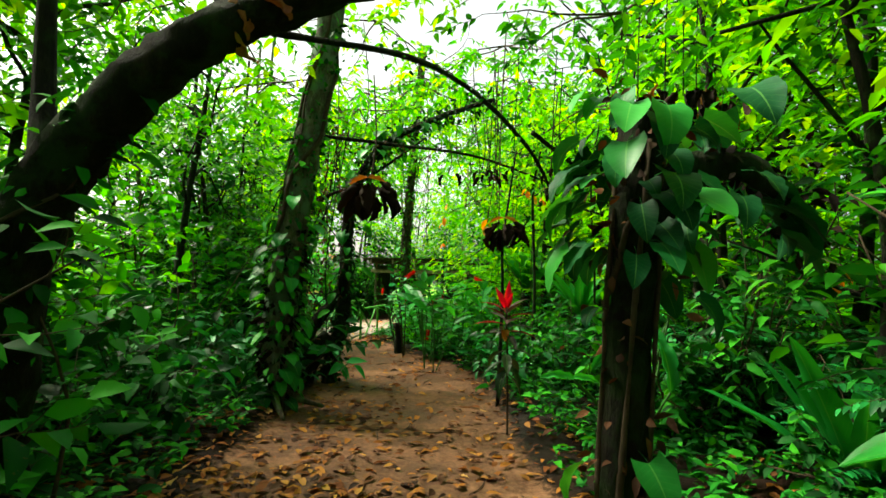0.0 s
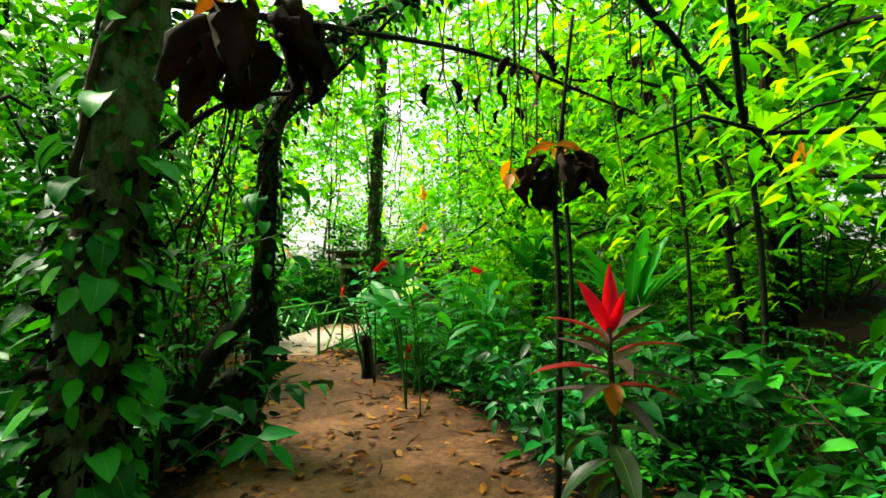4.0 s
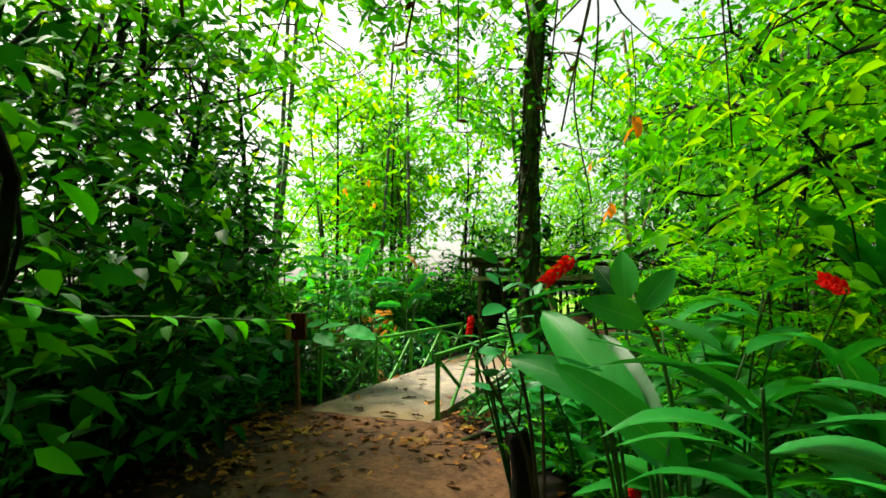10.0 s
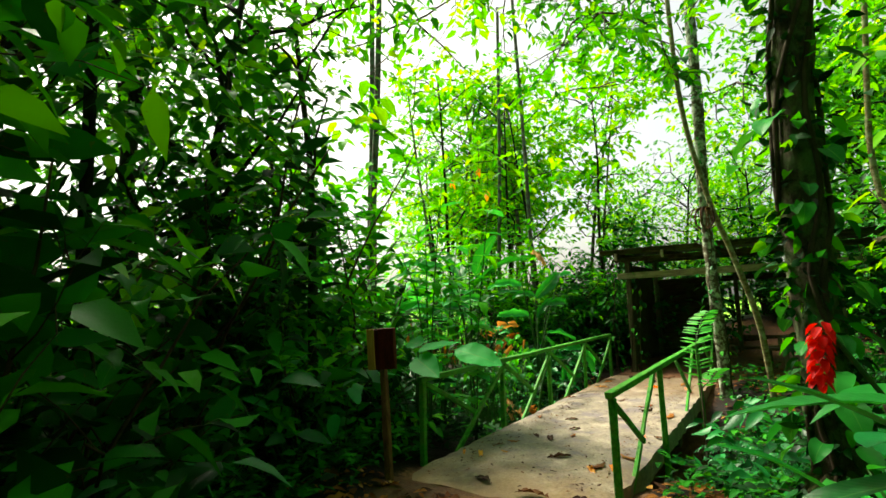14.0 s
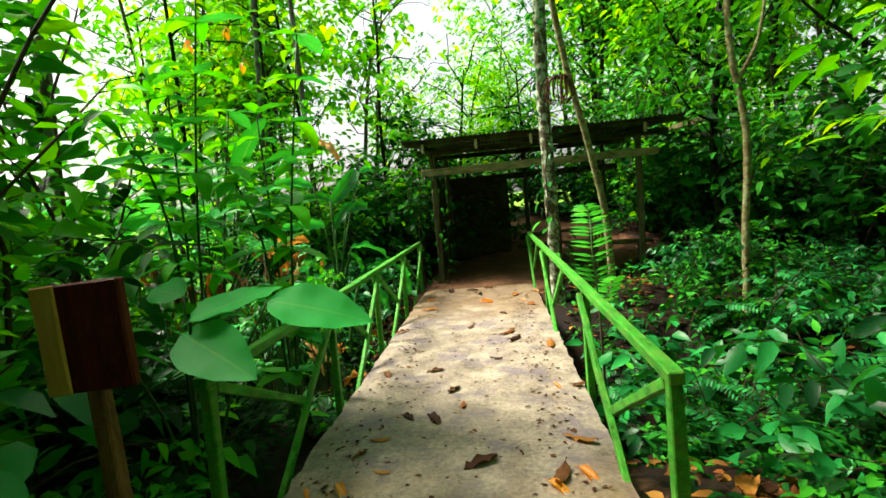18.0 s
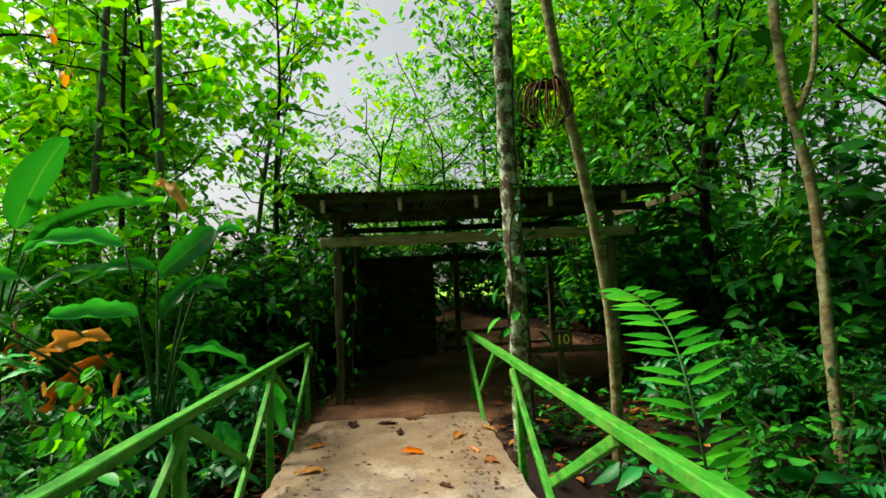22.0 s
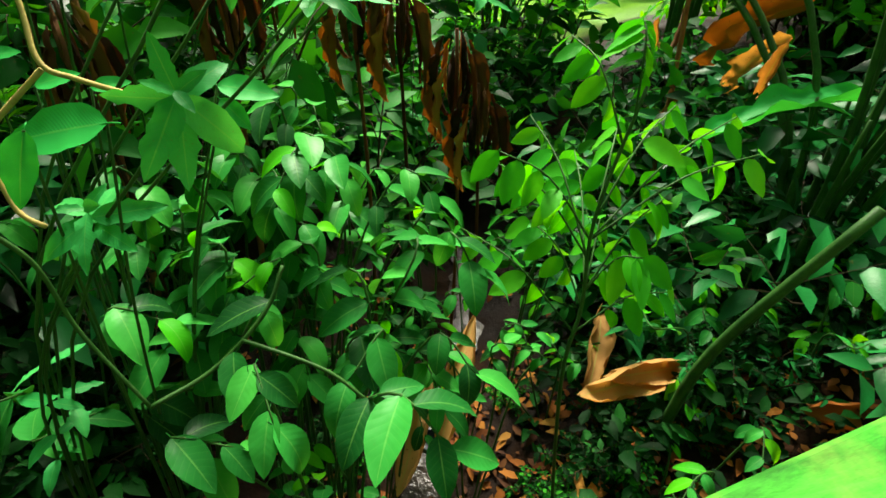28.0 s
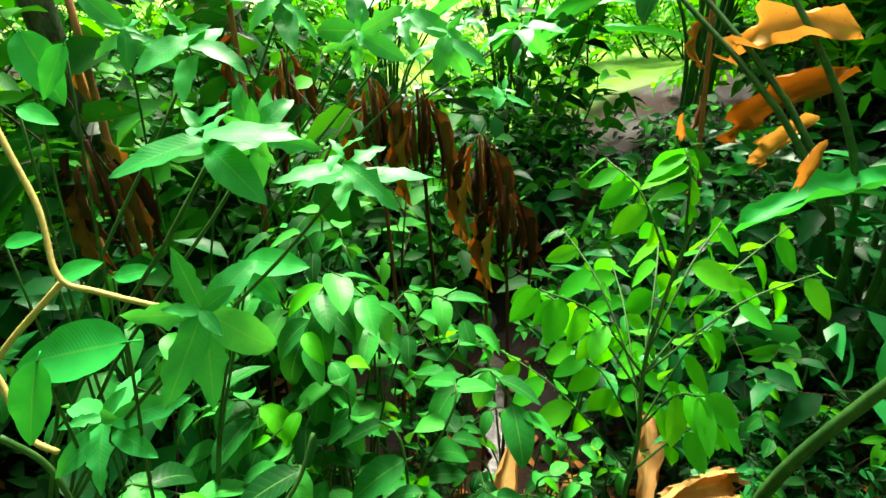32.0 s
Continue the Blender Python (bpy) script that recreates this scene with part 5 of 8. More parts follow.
def climb(root, line, seed, count, size, kind="heart", spread=0.12, lo=0.0, hi=1.0):
    """Leaves of a climber round a trunk's line, each on its stalk."""
    g = np.random.default_rng(seed)
    for i in range(count):
        f = lo + (hi - lo) * g.uniform(0, 1)
        p = line[min(int(f * (len(line) - 1)), len(line) - 1)]
        a = g.uniform(0, 2 * math.pi)
        out = np.array([math.cos(a), math.sin(a), g.uniform(-0.5, 0.5)])
        L = size * g.uniform(0.6, 1.2)
        leaf(root, kind, p + out * (spread + 0.5 * L), (out[0], out[1], -0.5 + g.uniform(-0.5, 0.4)), L, g, roll=g.uniform(-0.4, 0.4))


def creeper(root, line, r, seed, name="creeper", turns=2.0, material=M_TWIG, thick=0.012):
    """A woody creeper winding up a trunk."""
    g = np.random.default_rng(seed)
    a0 = g.uniform(0, 6)
    k = len(line)
    pts = []
    for i, p in enumerate(line):
        a = a0 + turns * 2 * math.pi * i / k + 0.3 * math.sin(i)
        rr = (r[i] if hasattr(r, "__len__") else r) + thick * 0.7
        pts.append(p + np.array([math.cos(a), math.sin(a), 0]) * rr)
    h = Heap()
    h.add(*tube(pts, thick, 5, 0.1, seed))
    part(name, h.mesh(name, material), root)


def big_trunk(name, label, points, r0, r1, bark, seed, sides=12, wobble=0.08, n=8):
    root = thing(name, label, "tree", "large trunks", tuple(points[0][:2]) + (hz(points[0][0], points[0][1]),))
    base = np.array([points[0][0], points[0][1], hz(points[0][0], points[0][1])])
    line = spline([np.array(p) - base for p in points], n)
    rad = np.linspace(r0, r1, len(line))
    rad[:3] *= (1.5, 1.25, 1.1)
    h = Heap()
    h.add(*tube(line, rad, sides, wobble, seed))
    part("trunk", h.mesh("trunk", bark), root)
    return root, line, rad, base


def moss_beard(root, line, seed, count, size, material=M_SHRUB):
    """Small leaves and moss tufts that cling to a trunk or branch."""
    g = np.random.default_rng(seed)
    i = g.integers(0, len(line), count)
    out = g.normal(size=(count, 3))
    P = line[i] + unit(out) * 0.12 * g.uniform(0.4, 1.2, (count, 1)) + g.normal(size=(count, 3)) * 0.05
    part("clinging_leaves", leaf_mesh("clinging_leaves", P, out + (0, 0, -0.6), g.normal(size=(count, 3)) + (0, 0, 1), size * g.uniform(0.5, 1.3, count), size * 0.5, material), root)


# ---- the trail's first stretch ----
def first_stretch():
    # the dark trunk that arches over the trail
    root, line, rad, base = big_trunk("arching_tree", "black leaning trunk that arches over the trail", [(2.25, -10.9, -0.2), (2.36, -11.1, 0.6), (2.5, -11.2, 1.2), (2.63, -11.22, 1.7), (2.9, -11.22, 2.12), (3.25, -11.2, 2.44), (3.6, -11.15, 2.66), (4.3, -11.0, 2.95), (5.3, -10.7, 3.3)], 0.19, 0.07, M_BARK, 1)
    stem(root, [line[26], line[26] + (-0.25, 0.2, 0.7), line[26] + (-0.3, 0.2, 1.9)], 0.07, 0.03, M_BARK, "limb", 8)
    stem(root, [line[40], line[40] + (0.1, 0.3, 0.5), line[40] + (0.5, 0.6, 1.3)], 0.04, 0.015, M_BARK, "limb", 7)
    creeper(root, line, rad, 3)
    climb(root, line, 4, 26, 0.16, "ovate", 0.12, 0.05, 0.6)
    moss_beard(root, line[:34], 5, 350, 0.07)
    for k, (p, w) in enumerate((((3.50, -11.2, 2.70), (0.6, -0.2, -0.25)), ((3.56, -11.2, 2.66), (-0.1, -0.3, -1)), ((3.62, -11.2, 2.70), (0.9, -0.2, 0.05)))):
        leaf(root, "brown_paddle", np.array(p) - base, w, 0.26, pick=k, label="dead orange-brown hanging leaf")
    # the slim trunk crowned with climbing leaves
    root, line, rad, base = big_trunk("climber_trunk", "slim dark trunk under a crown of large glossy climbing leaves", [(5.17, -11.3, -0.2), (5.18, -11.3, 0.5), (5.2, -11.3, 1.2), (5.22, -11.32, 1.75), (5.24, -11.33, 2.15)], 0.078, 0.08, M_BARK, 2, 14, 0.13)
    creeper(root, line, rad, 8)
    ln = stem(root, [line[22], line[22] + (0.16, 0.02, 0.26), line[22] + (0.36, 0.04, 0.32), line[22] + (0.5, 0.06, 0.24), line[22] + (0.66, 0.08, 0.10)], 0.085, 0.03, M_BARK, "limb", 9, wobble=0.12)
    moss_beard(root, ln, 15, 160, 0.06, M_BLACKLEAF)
    moss_beard(root, line[6:], 16, 260, 0.06, M_DEADDARK)
    for q in range(5):
        stem(root, [line[2] + (0.08 * math.cos(q * 1.3), 0.08 * math.sin(q * 1.3), 0), line[14] + (0.088 * math.cos(q * 1.3 + 0.6), 0.088 * math.sin(q * 1.3 + 0.6), 0), line[-4] + (0.09 * math.cos(q * 1.3 + 1.0), 0.09 * math.sin(q * 1.3 + 1.0), 0)], 0.013, 0.009, M_TWIG, "clinging_root", 5, 6, wobble=0.2)
    climb(root, line, 9, 46, 0.16, "dark_heart", 0.13, 0.62, 1.0)
    climb(root, line, 20, 34, 0.17, "heart", 0.15, 0.66, 1.0)
    climb(root, line + (0.3, 0.0, 0.12), 11, 16, 0.22, "dark_heart", 0.10, 0.68, 0.95)
    climb(root, line, 10, 10, 0.17, "heart", 0.05, 0.05, 0.4)
    # the pale straight trunk and the dark curved one
    root, line, rad, base = big_trunk("pale_tree", "tall pale-barked forest trunk wrapped in creepers", [(2.08, -7.6, -0.2), (2.12, -7.6, 0.6), (2.2, -7.6, 1.5), (2.34, -7.6, 2.7), (2.55, -7.6, 4.1), (2.75, -7.5, 6.8), (2.8, -7.3, 9.0)], 0.20, 0.13, M_PALEBARK, 3)
    for s in range(3):
        creeper(root, line, rad, 12 + s, turns=0.8 + 0.6 * s, thick=0.012 + 0.006 * s)
    climb(root, line, 13, 60, 0.14, "ovate", 0.17, 0.02, 0.5)
    moss_beard(root, line[:34], 14, 2000, 0.11)
    # Near-black tufts make the lower part of the trunk darker.
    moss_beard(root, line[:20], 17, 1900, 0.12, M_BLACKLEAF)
    climb(root, line, 18, 90, 0.20, "heart", 0.16, 0.08, 0.5)
    climb(root, line, 19, 60, 0.16, "pointed", 0.16, 0.2, 0.55)
    for a in (0.3, 1.6, 2.9, 4.4, 5.4):
        stem(root, [(0, 0, 0.35), (math.cos(a) * 0.25, math.sin(a) * 0.25, 0.1), (math.cos(a) * 0.6, math.sin(a) * 0.6, -0.02)], 0.07, 0.02, M_MOSSBARK, "root", 7)
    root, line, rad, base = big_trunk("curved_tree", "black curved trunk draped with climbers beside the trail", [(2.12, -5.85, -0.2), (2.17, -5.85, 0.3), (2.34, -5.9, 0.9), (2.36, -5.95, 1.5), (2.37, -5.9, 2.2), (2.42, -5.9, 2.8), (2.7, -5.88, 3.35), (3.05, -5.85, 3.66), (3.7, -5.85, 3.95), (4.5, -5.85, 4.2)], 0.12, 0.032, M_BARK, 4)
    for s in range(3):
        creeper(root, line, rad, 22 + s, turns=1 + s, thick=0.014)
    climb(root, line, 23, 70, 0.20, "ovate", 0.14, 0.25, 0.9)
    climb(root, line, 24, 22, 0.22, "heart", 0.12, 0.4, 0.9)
    # Clinging leaves carry shade in their colour to keep this trunk dark.
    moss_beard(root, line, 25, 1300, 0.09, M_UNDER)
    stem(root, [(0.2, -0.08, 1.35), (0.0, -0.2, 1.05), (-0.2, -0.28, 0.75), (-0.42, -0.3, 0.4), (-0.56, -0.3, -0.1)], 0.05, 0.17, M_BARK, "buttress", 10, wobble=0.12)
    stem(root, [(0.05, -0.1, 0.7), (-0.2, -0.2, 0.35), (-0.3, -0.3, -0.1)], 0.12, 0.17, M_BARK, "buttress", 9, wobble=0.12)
    g = np.random.default_rng(27)
    for k in range(12):
        x, y = g.uniform(-0.75, 0.05), g.uniform(-0.75, 0.55)
        z0 = g.uniform(-0.1, 0.8)
        pts = [(x, y, z0), (x + g.normal() * 0.16, y + g.normal() * 0.16, 1.0), (x + g.normal() * 0.2, y + g.normal() * 0.2, 1.7), (x + g.normal() * 0.22, y + g.normal() * 0.2, 2.6), (x * 0.6 + 0.2, y * 0.5, 3.8)]
        ln = stem(root, pts, g.uniform(0.008, 0.022), 0.007, M_BARK, "hanging_vine", 5, 6, wobble=0.15)
        climb(root, ln, 640 + k, 9, 0.11, "pointed" if k % 2 else "ovate", 0.03)
        moss_beard(root, ln, 600 + k, 90, 0.08, M_DEADDARK if k % 3 == 0 else M_SHRUB)
    # two thin straight saplings, nearly black, on the east side
    for k, (x, y, r, hh) in enumerate(((6.35, -6.0, 0.028, 4.6), (5.95, -5.6, 0.02, 4.0), (6.9, -7.4, 0.05, 5.0), (5.15, -4.4, 0.03, 3.8))):
        root, line, rad, base = big_trunk("sapling", "thin dark straight sapling trunk", [(x, y, -0.2), (x + 0.03, y, 1.5), (x - 0.02, y + 0.05, 3.0), (x + 0.1, y, hh)], r, r * 0.6, M_BARK, 30 + k, 7, 0.04)
        climb(root, line, 31 + k, 12, 0.16, "ovate", 0.05, 0.55, 1.0)
    root, line, rad, base = big_trunk("sapling", "tall straight black sapling trunk in the thicket", [(-1.36, -2.3, -0.2), (-1.38, -2.35, 1.5), (-1.38, -2.35, 3.0), (-1.3, -2.4, 6.5)], 0.045, 0.03, M_BARK, 36, 8, 0.04)
    climb(root, line, 37, 26, 0.17, "ovate", 0.05, 0.3, 0.9)
    for k, (x, y, lx) in enumerate(((-3.9, 2.9, 0.35), (-4.5, 3.6, 0.15), (-3.3, 8.6, -0.2), (-4.6, 9.0, 0.3))):
        root, line, rad, base = big_trunk("slender_pole_tree", "tall slender pale trunk against the sky", [(x, y, -0.3), (x + lx * 0.3, y, 2.5), (x + lx * 0.7, y + 0.1, 5.5), (x + lx * 1.3, y + 0.1, 10.0)], 0.065, 0.045, M_PALEBARK, 38 + k, 8, 0.05)
        climb(root, line, 47 + k, 14, 0.22, "lime", 0.06, 0.5, 1.0)
    # long arching branches and hanging lianas overhead
    for k, pts in enumerate((((2.9, -9.6, 3.4), (4.1, -9.1, 3.3), (4.9, -8.6, 2.75), (5.3, -8.0, 2.1)), ((2.1, -6.9, 3.4), (3.2, -6.5, 3.35), (4.3, -6.0, 3.3), (5.6, -5.6, 2.9)), ((2.0, -5.2, 2.9), (2.9, -5.9, 3.2), (3.6, -6.5, 3.45)), ((1.9, -7.0, 2.2), (2.6, -7.1, 2.6), (3.3, -7.2, 2.62)), ((5.0, -7.2, 3.3), (5.7, -6.6, 2.9), (6.6, -6.0, 2.2), (6.9, -5.6, 1.3)))):
        root = thing("overhead_branch", "thin dark mossy branch arching over the trail", "branch", "overhead branches", pts[0])
        ln = stem(root, [np.array(p) - pts[0] for p in pts], 0.03, 0.012, M_BARK, "branch", 7, 8, wobble=0.12)
        moss_beard(root, ln, 40 + k, 120, 0.06, M_DEADDARK if k % 2 else M_SHRUB)
    g = np.random.default_rng(50)
    for k in range(26):
        x, y = g.uniform(1.6, 5.6), g.uniform(-7.0, -1.2)
        if abs(x - np.interp(y, TRAIL[:, 1], TRAIL[:, 0])) < 0.5 and y < -6:
            continue
        top, low = g.uniform(4.0, 6.0), g.uniform(1.9, 2.9)
        pts = [(0, 0, 0), (g.normal() * 0.1, g.normal() * 0.1, (low - top) * 0.5), (g.normal() * 0.18, g.normal() * 0.18, low - top)]
        root = thing("liana", "thin dark hanging liana", "vine", "hanging lianas", (x, y, top))
        ln = stem(root, pts, 0.010, 0.006, M_TWIG, "vine", 5, 7)
        if k % 2 == 0:
            n = 12
            i = g.integers(0, len(ln), n)
            part("dry_leaves", leaf_mesh("dry_leaves", ln[i], g.normal(size=(n, 3)) + (0, 0, -0.8), g.normal(size=(n, 3)), 0.08, 0.035, M_DEADDARK), root)
    # dead leaf bunches that hang in the gap
    for x, y, z, n, s, top, pole in ((3.42, -8.5, 2.44, 11, 0.34, 3.5, 0), (4.70, -6.95, 2.26, 9, 0.32, 3.4, 1), (4.46, -7.29, 2.76, 2, 0.18, 3.4, 0), (3.9, -6.3, 3.0, 2, 0.2, 3.5, 0), (4.3, -5.2, 3.3, 2, 0.2, 4.2, 0), (4.5, -4.4, 3.4, 2, 0.22, 4.6, 0)):
        g = np.random.default_rng(int(x * 100))
        root = thing("dead_leaf_bunch", "bunch of large curled blackened leaves caught on a thin stem", "leaves", "dead leaf bunches", (x, y, z))
        if pole:
            stem(root, [(-0.06, 0.05, hz(x, y) - z - 0.1), (-0.02, 0.0, -1.0), (-0.03, 0, -0.3), (0.03, 0.02, 0.22), (0.12, 0.05, 0.9)], 0.024, 0.010, M_BARK, "pole", 7)
        else:
            stem(root, [(0, 0, top - z), (0.04, 0.02, (top - z) * 0.4), (0, 0, 0)], 0.007, 0.009, M_TWIG, "twig")
        for i in range(n):
            a = i * 2.4
            flat = math.cos(a) * 0.9, math.sin(a) * 0.35
            leaf(root, "black_dead", (flat[0] * 0.10, flat[1] * 0.10, -0.015 * i), (flat[0], flat[1], -1.0 + 0.25 * (i % 3)), s * g.uniform(0.75, 1.1), g, roll=g.uniform(-0.6, 0.6))
        if n > 4:
            for a in (2.6, 0.5):
                leaf(root, "folded_brown", (-0.02, -0.03, 0.04), (math.cos(a), math.sin(a) - 0.3, -0.15), s * 0.62, pick=0, label="folded brown leaf")
    # the crimson cordyline
    cx, cy = 4.74, -7.95
    root = thing("cordyline", "cordyline with crimson upright leaves above dark purple ones", "plant", at=(cx, cy, hz(cx, cy)))
    stem(root, [(0.03, 0.02, -0.1), (0.02, 0.01, 0.6), (0, 0, 1.28)], 0.013, 0.012, M_TWIG)
    for i, (a, e, L) in enumerate(((1.0, 6.0, 0.31), (3.5, 2.2, 0.27), (-0.6, 2.4, 0.20), (2.6, 2.4, 0.22))):
        leaf(root, "crimson", (0, 0, 1.25), (math.cos(a), math.sin(a), e), L, pick=i, label="bright crimson young leaf", up=(0.1, -1.0, 0.3))
    for i in range(16):
        a = 2.4 * i + 0.5
        leaf(root, "edged" if i % 4 == 1 else "purple", (math.cos(a) * 0.01, math.sin(a) * 0.01, 1.25 - 0.017 * i), (math.cos(a), math.sin(a), 0.75 - 0.05 * i), 0.28 + 0.012 * (i % 5) + 0.002 * i, pick=i)
    for i in range(9):
        a = 2.4 * i
        leaf(root, "dull", (0, 0, 0.86 - 0.03 * i), (math.cos(a), math.sin(a), 0.1 - 0.09 * i), 0.34, pick=i, label="dark bronze-green old leaf")
    leaf(root, "yellow", (0, -0.01, 1.05), (-0.1, -1.0, -0.35), 0.15, pick=1, label="withered orange leaf")
    # nest ferns of strap leaves
    for x, y, n, L, s in ((6.05, -3.5, 16, 1.15, 1), (5.15, -0.9, 16, 1.5, 3), (7.0, -9.6, 14, 1.1, 6)):
        g = np.random.default_rng(60 + s)
        root = thing("nest_fern", "nest fern with long upright strap-shaped leaves", "plant", "nest ferns", (x, y, hz(x, y) + {1: 0.95, 3: 1.3}.get(s, 0.1)))
        stem(root, [(0.05, 0, -1.5), (0, 0.02, -0.5), (0, 0, 0.05)], 0.06, 0.11, M_BARK, "base", 8)
        for i in range(n):
            a = 2.4 * i
            leaf(root, "strap", (math.cos(a) * 0.04, math.sin(a) * 0.04, 0), (math.cos(a), math.sin(a), g.uniform(0.9, 2.6)), L * g.uniform(0.7, 1.1), g)
    # isolated coloured leaves
    for x, y, z, c in ((4.44, -6.2, 2.28, 0), (5.06, -3.1, 3.3, 1), (5.2, -3.1, 3.2, 0), (5.4, -3.0, 3.15, 1), (2.34, 5.9, 4.4, 0), (3.2, -1.5, 2.9, 1), (6.6, -6.2, 2.35, 0), (7.6, -8.4, 1.6, 0), (2.9, 1.0, 2.6, 1), (-5.0, 7.5, 4.6, 0), (-4.6, 8.2, 5.0, 1), (-4.1, 7.7, 4.2, 0)):
        root = thing("turning_leaf_twig", "drooping twig with turning orange-yellow leaves", "leaves", "turning leaves", (x, y, z))
        stem(root, [(0, 0.05, 0.9), (0.02, 0.03, 0.4), (0, 0, 0)], 0.006, 0.004, M_TWIG, "twig")
        for i in range(3):
            a = 2.1 * i + x
            leaf(root, "yellow", (0, 0, 0.05 * i), (math.cos(a), math.sin(a), -1.0), 0.17, pick=i)


first_stretch()

# ginger and other broad leaves on the east side before the bridge
ginger((3.35, -3.05), 71, 4, 1.25, [((2.84, -2.9, 1.74), (-0.75, -0.1, -0.65), 0.21)], 0.6)
ginger((2.75, -1.75), 72, 5, 1.05, [((1.99, -2.15, 1.36), (-0.1, -0.1, -1.0), 0.14), ((2.45, -1.9, 1.15), (0, 0, -1), 0.12)], 0.55)
ginger((3.75, -2.1), 73, 5, 1.5, [((3.3, -2.0, 1.3), (0, 0, -1), 0.12), ((4.2, -2.7, 1.55), (-0.5, -0.5, 0.2), 0.2)], 0.58)
ginger((4.2, -3.4), 74, 4, 1.2, [((3.15, -2.9, 0.55), (-0.2, 0, -1.0), 0.2)], 0.58)
ginger((2.35, -1.2), 75, 5, 0.8, [], 0.48)
ginger((3.3, -1.0), 76, 5, 1.1, [((2.9, -0.9, 1.1), (0, 0, -1), 0.12)], 0.40)


def spoon_shrub(x, y, seed, stems, L):
    """Stems given by their points; thick rounded leaves stand off them in a spiral, larger towards the top."""
    g = np.random.default_rng(seed)
    z = hz(x, y)
    root = thing("spoon_leaf_shrub", "shrub with thick rounded blue-green leaves", "shrub", "spoon-leaf shrubs", (x, y, z))
    for q, (pts, n, lo) in enumerate(stems):
        ln = stem(root, [(0, 0, -0.1)] + [np.array(p) - (x, y, z) for p in pts], 0.014, 0.007, M_TWIG, n=8)
        for i in range(n):
            k = min(len(ln) - 1, int(len(ln) * (lo + (1 - lo) * i / (n - 1))))
            b = 2.4 * i + q
            leaf(LAST[0], "spoon", ln[k], (math.cos(b), math.sin(b), g.uniform(-0.1, 0.9)), L * g.uniform(0.8, 1.25), g, roll=g.uniform(-0.5, 0.5))


spoon_shrub(2.62, -2.75, 81, [([(2.55, -2.8, 0.8), (2.46, -2.95, 1.35), (2.42, -3.05, 1.70)], 13, 0.42), ([(2.6, -2.6, 0.7), (2.58, -2.6, 1.2), (2.56, -2.7, 1.55)], 10, 0.4), ([(2.55, -2.9, 0.6), (2.35, -2.95, 1.0), (2.28, -3.0, 1.22)], 9, 0.4)], 0.145)
spoon_shrub(2.25, -1.95, 82, [([(2.2, -2.0, 0.6), (2.1, -2.05, 1.16)], 9, 0.35), ([(2.3, -1.9, 0.6), (2.38, -2.0, 1.05)], 8, 0.35)], 0.15)


def buttress_tree():
    root, line, rad, base = big_trunk("buttress_tree", "big mossy trunk with buttress roots and climbing vines", [(2.12, -0.15, -0.2), (2.1, -0.18, 0.5), (2.07, -0.2, 1.4), (2.08, -0.25, 2.6), (2.2, -0.35, 4.5), (2.4, -0.4, 7.5)], 0.135, 0.08, M_MOSSBARK, 5)
    for a, L, r in ((3.7, 0.80, 0.052), (3.35, 0.55, 0.045), (4.1, 0.7, 0.048), (4.7, 0.7, 0.06), (5.4, 0.7, 0.05), (0.6, 0.6, 0.05), (2.4, 0.7, 0.05)):
        c, s = math.cos(a), math.sin(a)
        stem(root, [(0, 0, 0.75), (c * 0.18, s * 0.18, 0.38), (c * 0.45 * L, s * 0.45 * L, 0.12), (c * L, s * L, 0.0), (c * L * 1.15, s * L * 1.15, -0.08)], r, r * 0.45, M_ROOT, "root", 9, 8, wobble=0.16)
    for s in range(4):
        creeper(root, line, rad, 92 + s, turns=0.5 + 0.5 * s, thick=0.016)
    climb(root, line, 93, 50, 0.18, "heart", 0.13, 0.05, 0.75)
    climb(root, line, 94, 26, 0.15, "ovate", 0.12, 0.05, 0.9)
    # Dark leaves with shade in their colour, brighter ones higher up.
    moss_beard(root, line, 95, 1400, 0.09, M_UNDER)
    moss_beard(root, line[12:], 96, 350, 0.11, M_BRIGHT)


buttress_tree()


# ---- round the bridge ----
def frond_line(root, points, face, pinna, pairs, seed):
    """A fern frond along points; its leaflets stand level to both sides and look towards face."""
    g = np.random.default_rng(seed)
    ln = stem(root, points, 0.007, 0.002, M_STEM, "rachis", 5, 6)
    face = unit(np.array(face, dtype=float))
    P, D, N, S = [], [], [], []
    for i in range(pairs):
        t = 0.12 + 0.86 * i / (pairs - 1)
        k = min(int(t * (len(ln) - 1)), len(ln) - 2)
        d = unit(ln[k + 1] - ln[k])
        for s in (-1, 1):
            P.append(ln[k])
            D.append(np.array([s, -0.1 * s, 0.14 + 0.06 * s]) + d * 0.22)
            N.append(face + g.normal(size=3) * 0.12)
            S.append(pinna * (0.45 + 0.55 * math.sin(math.pi * min(1, 0.15 + 0.8 * t)) ** 0.6) * g.uniform(0.92, 1.05))
    S = np.array(S)
    part("frond", leaf_mesh("frond", P, D, N, S, 0.034 + 0 * S, M_FERN, "lance", 0.15, 0.1), root, "comb of narrow bright green leaflets")


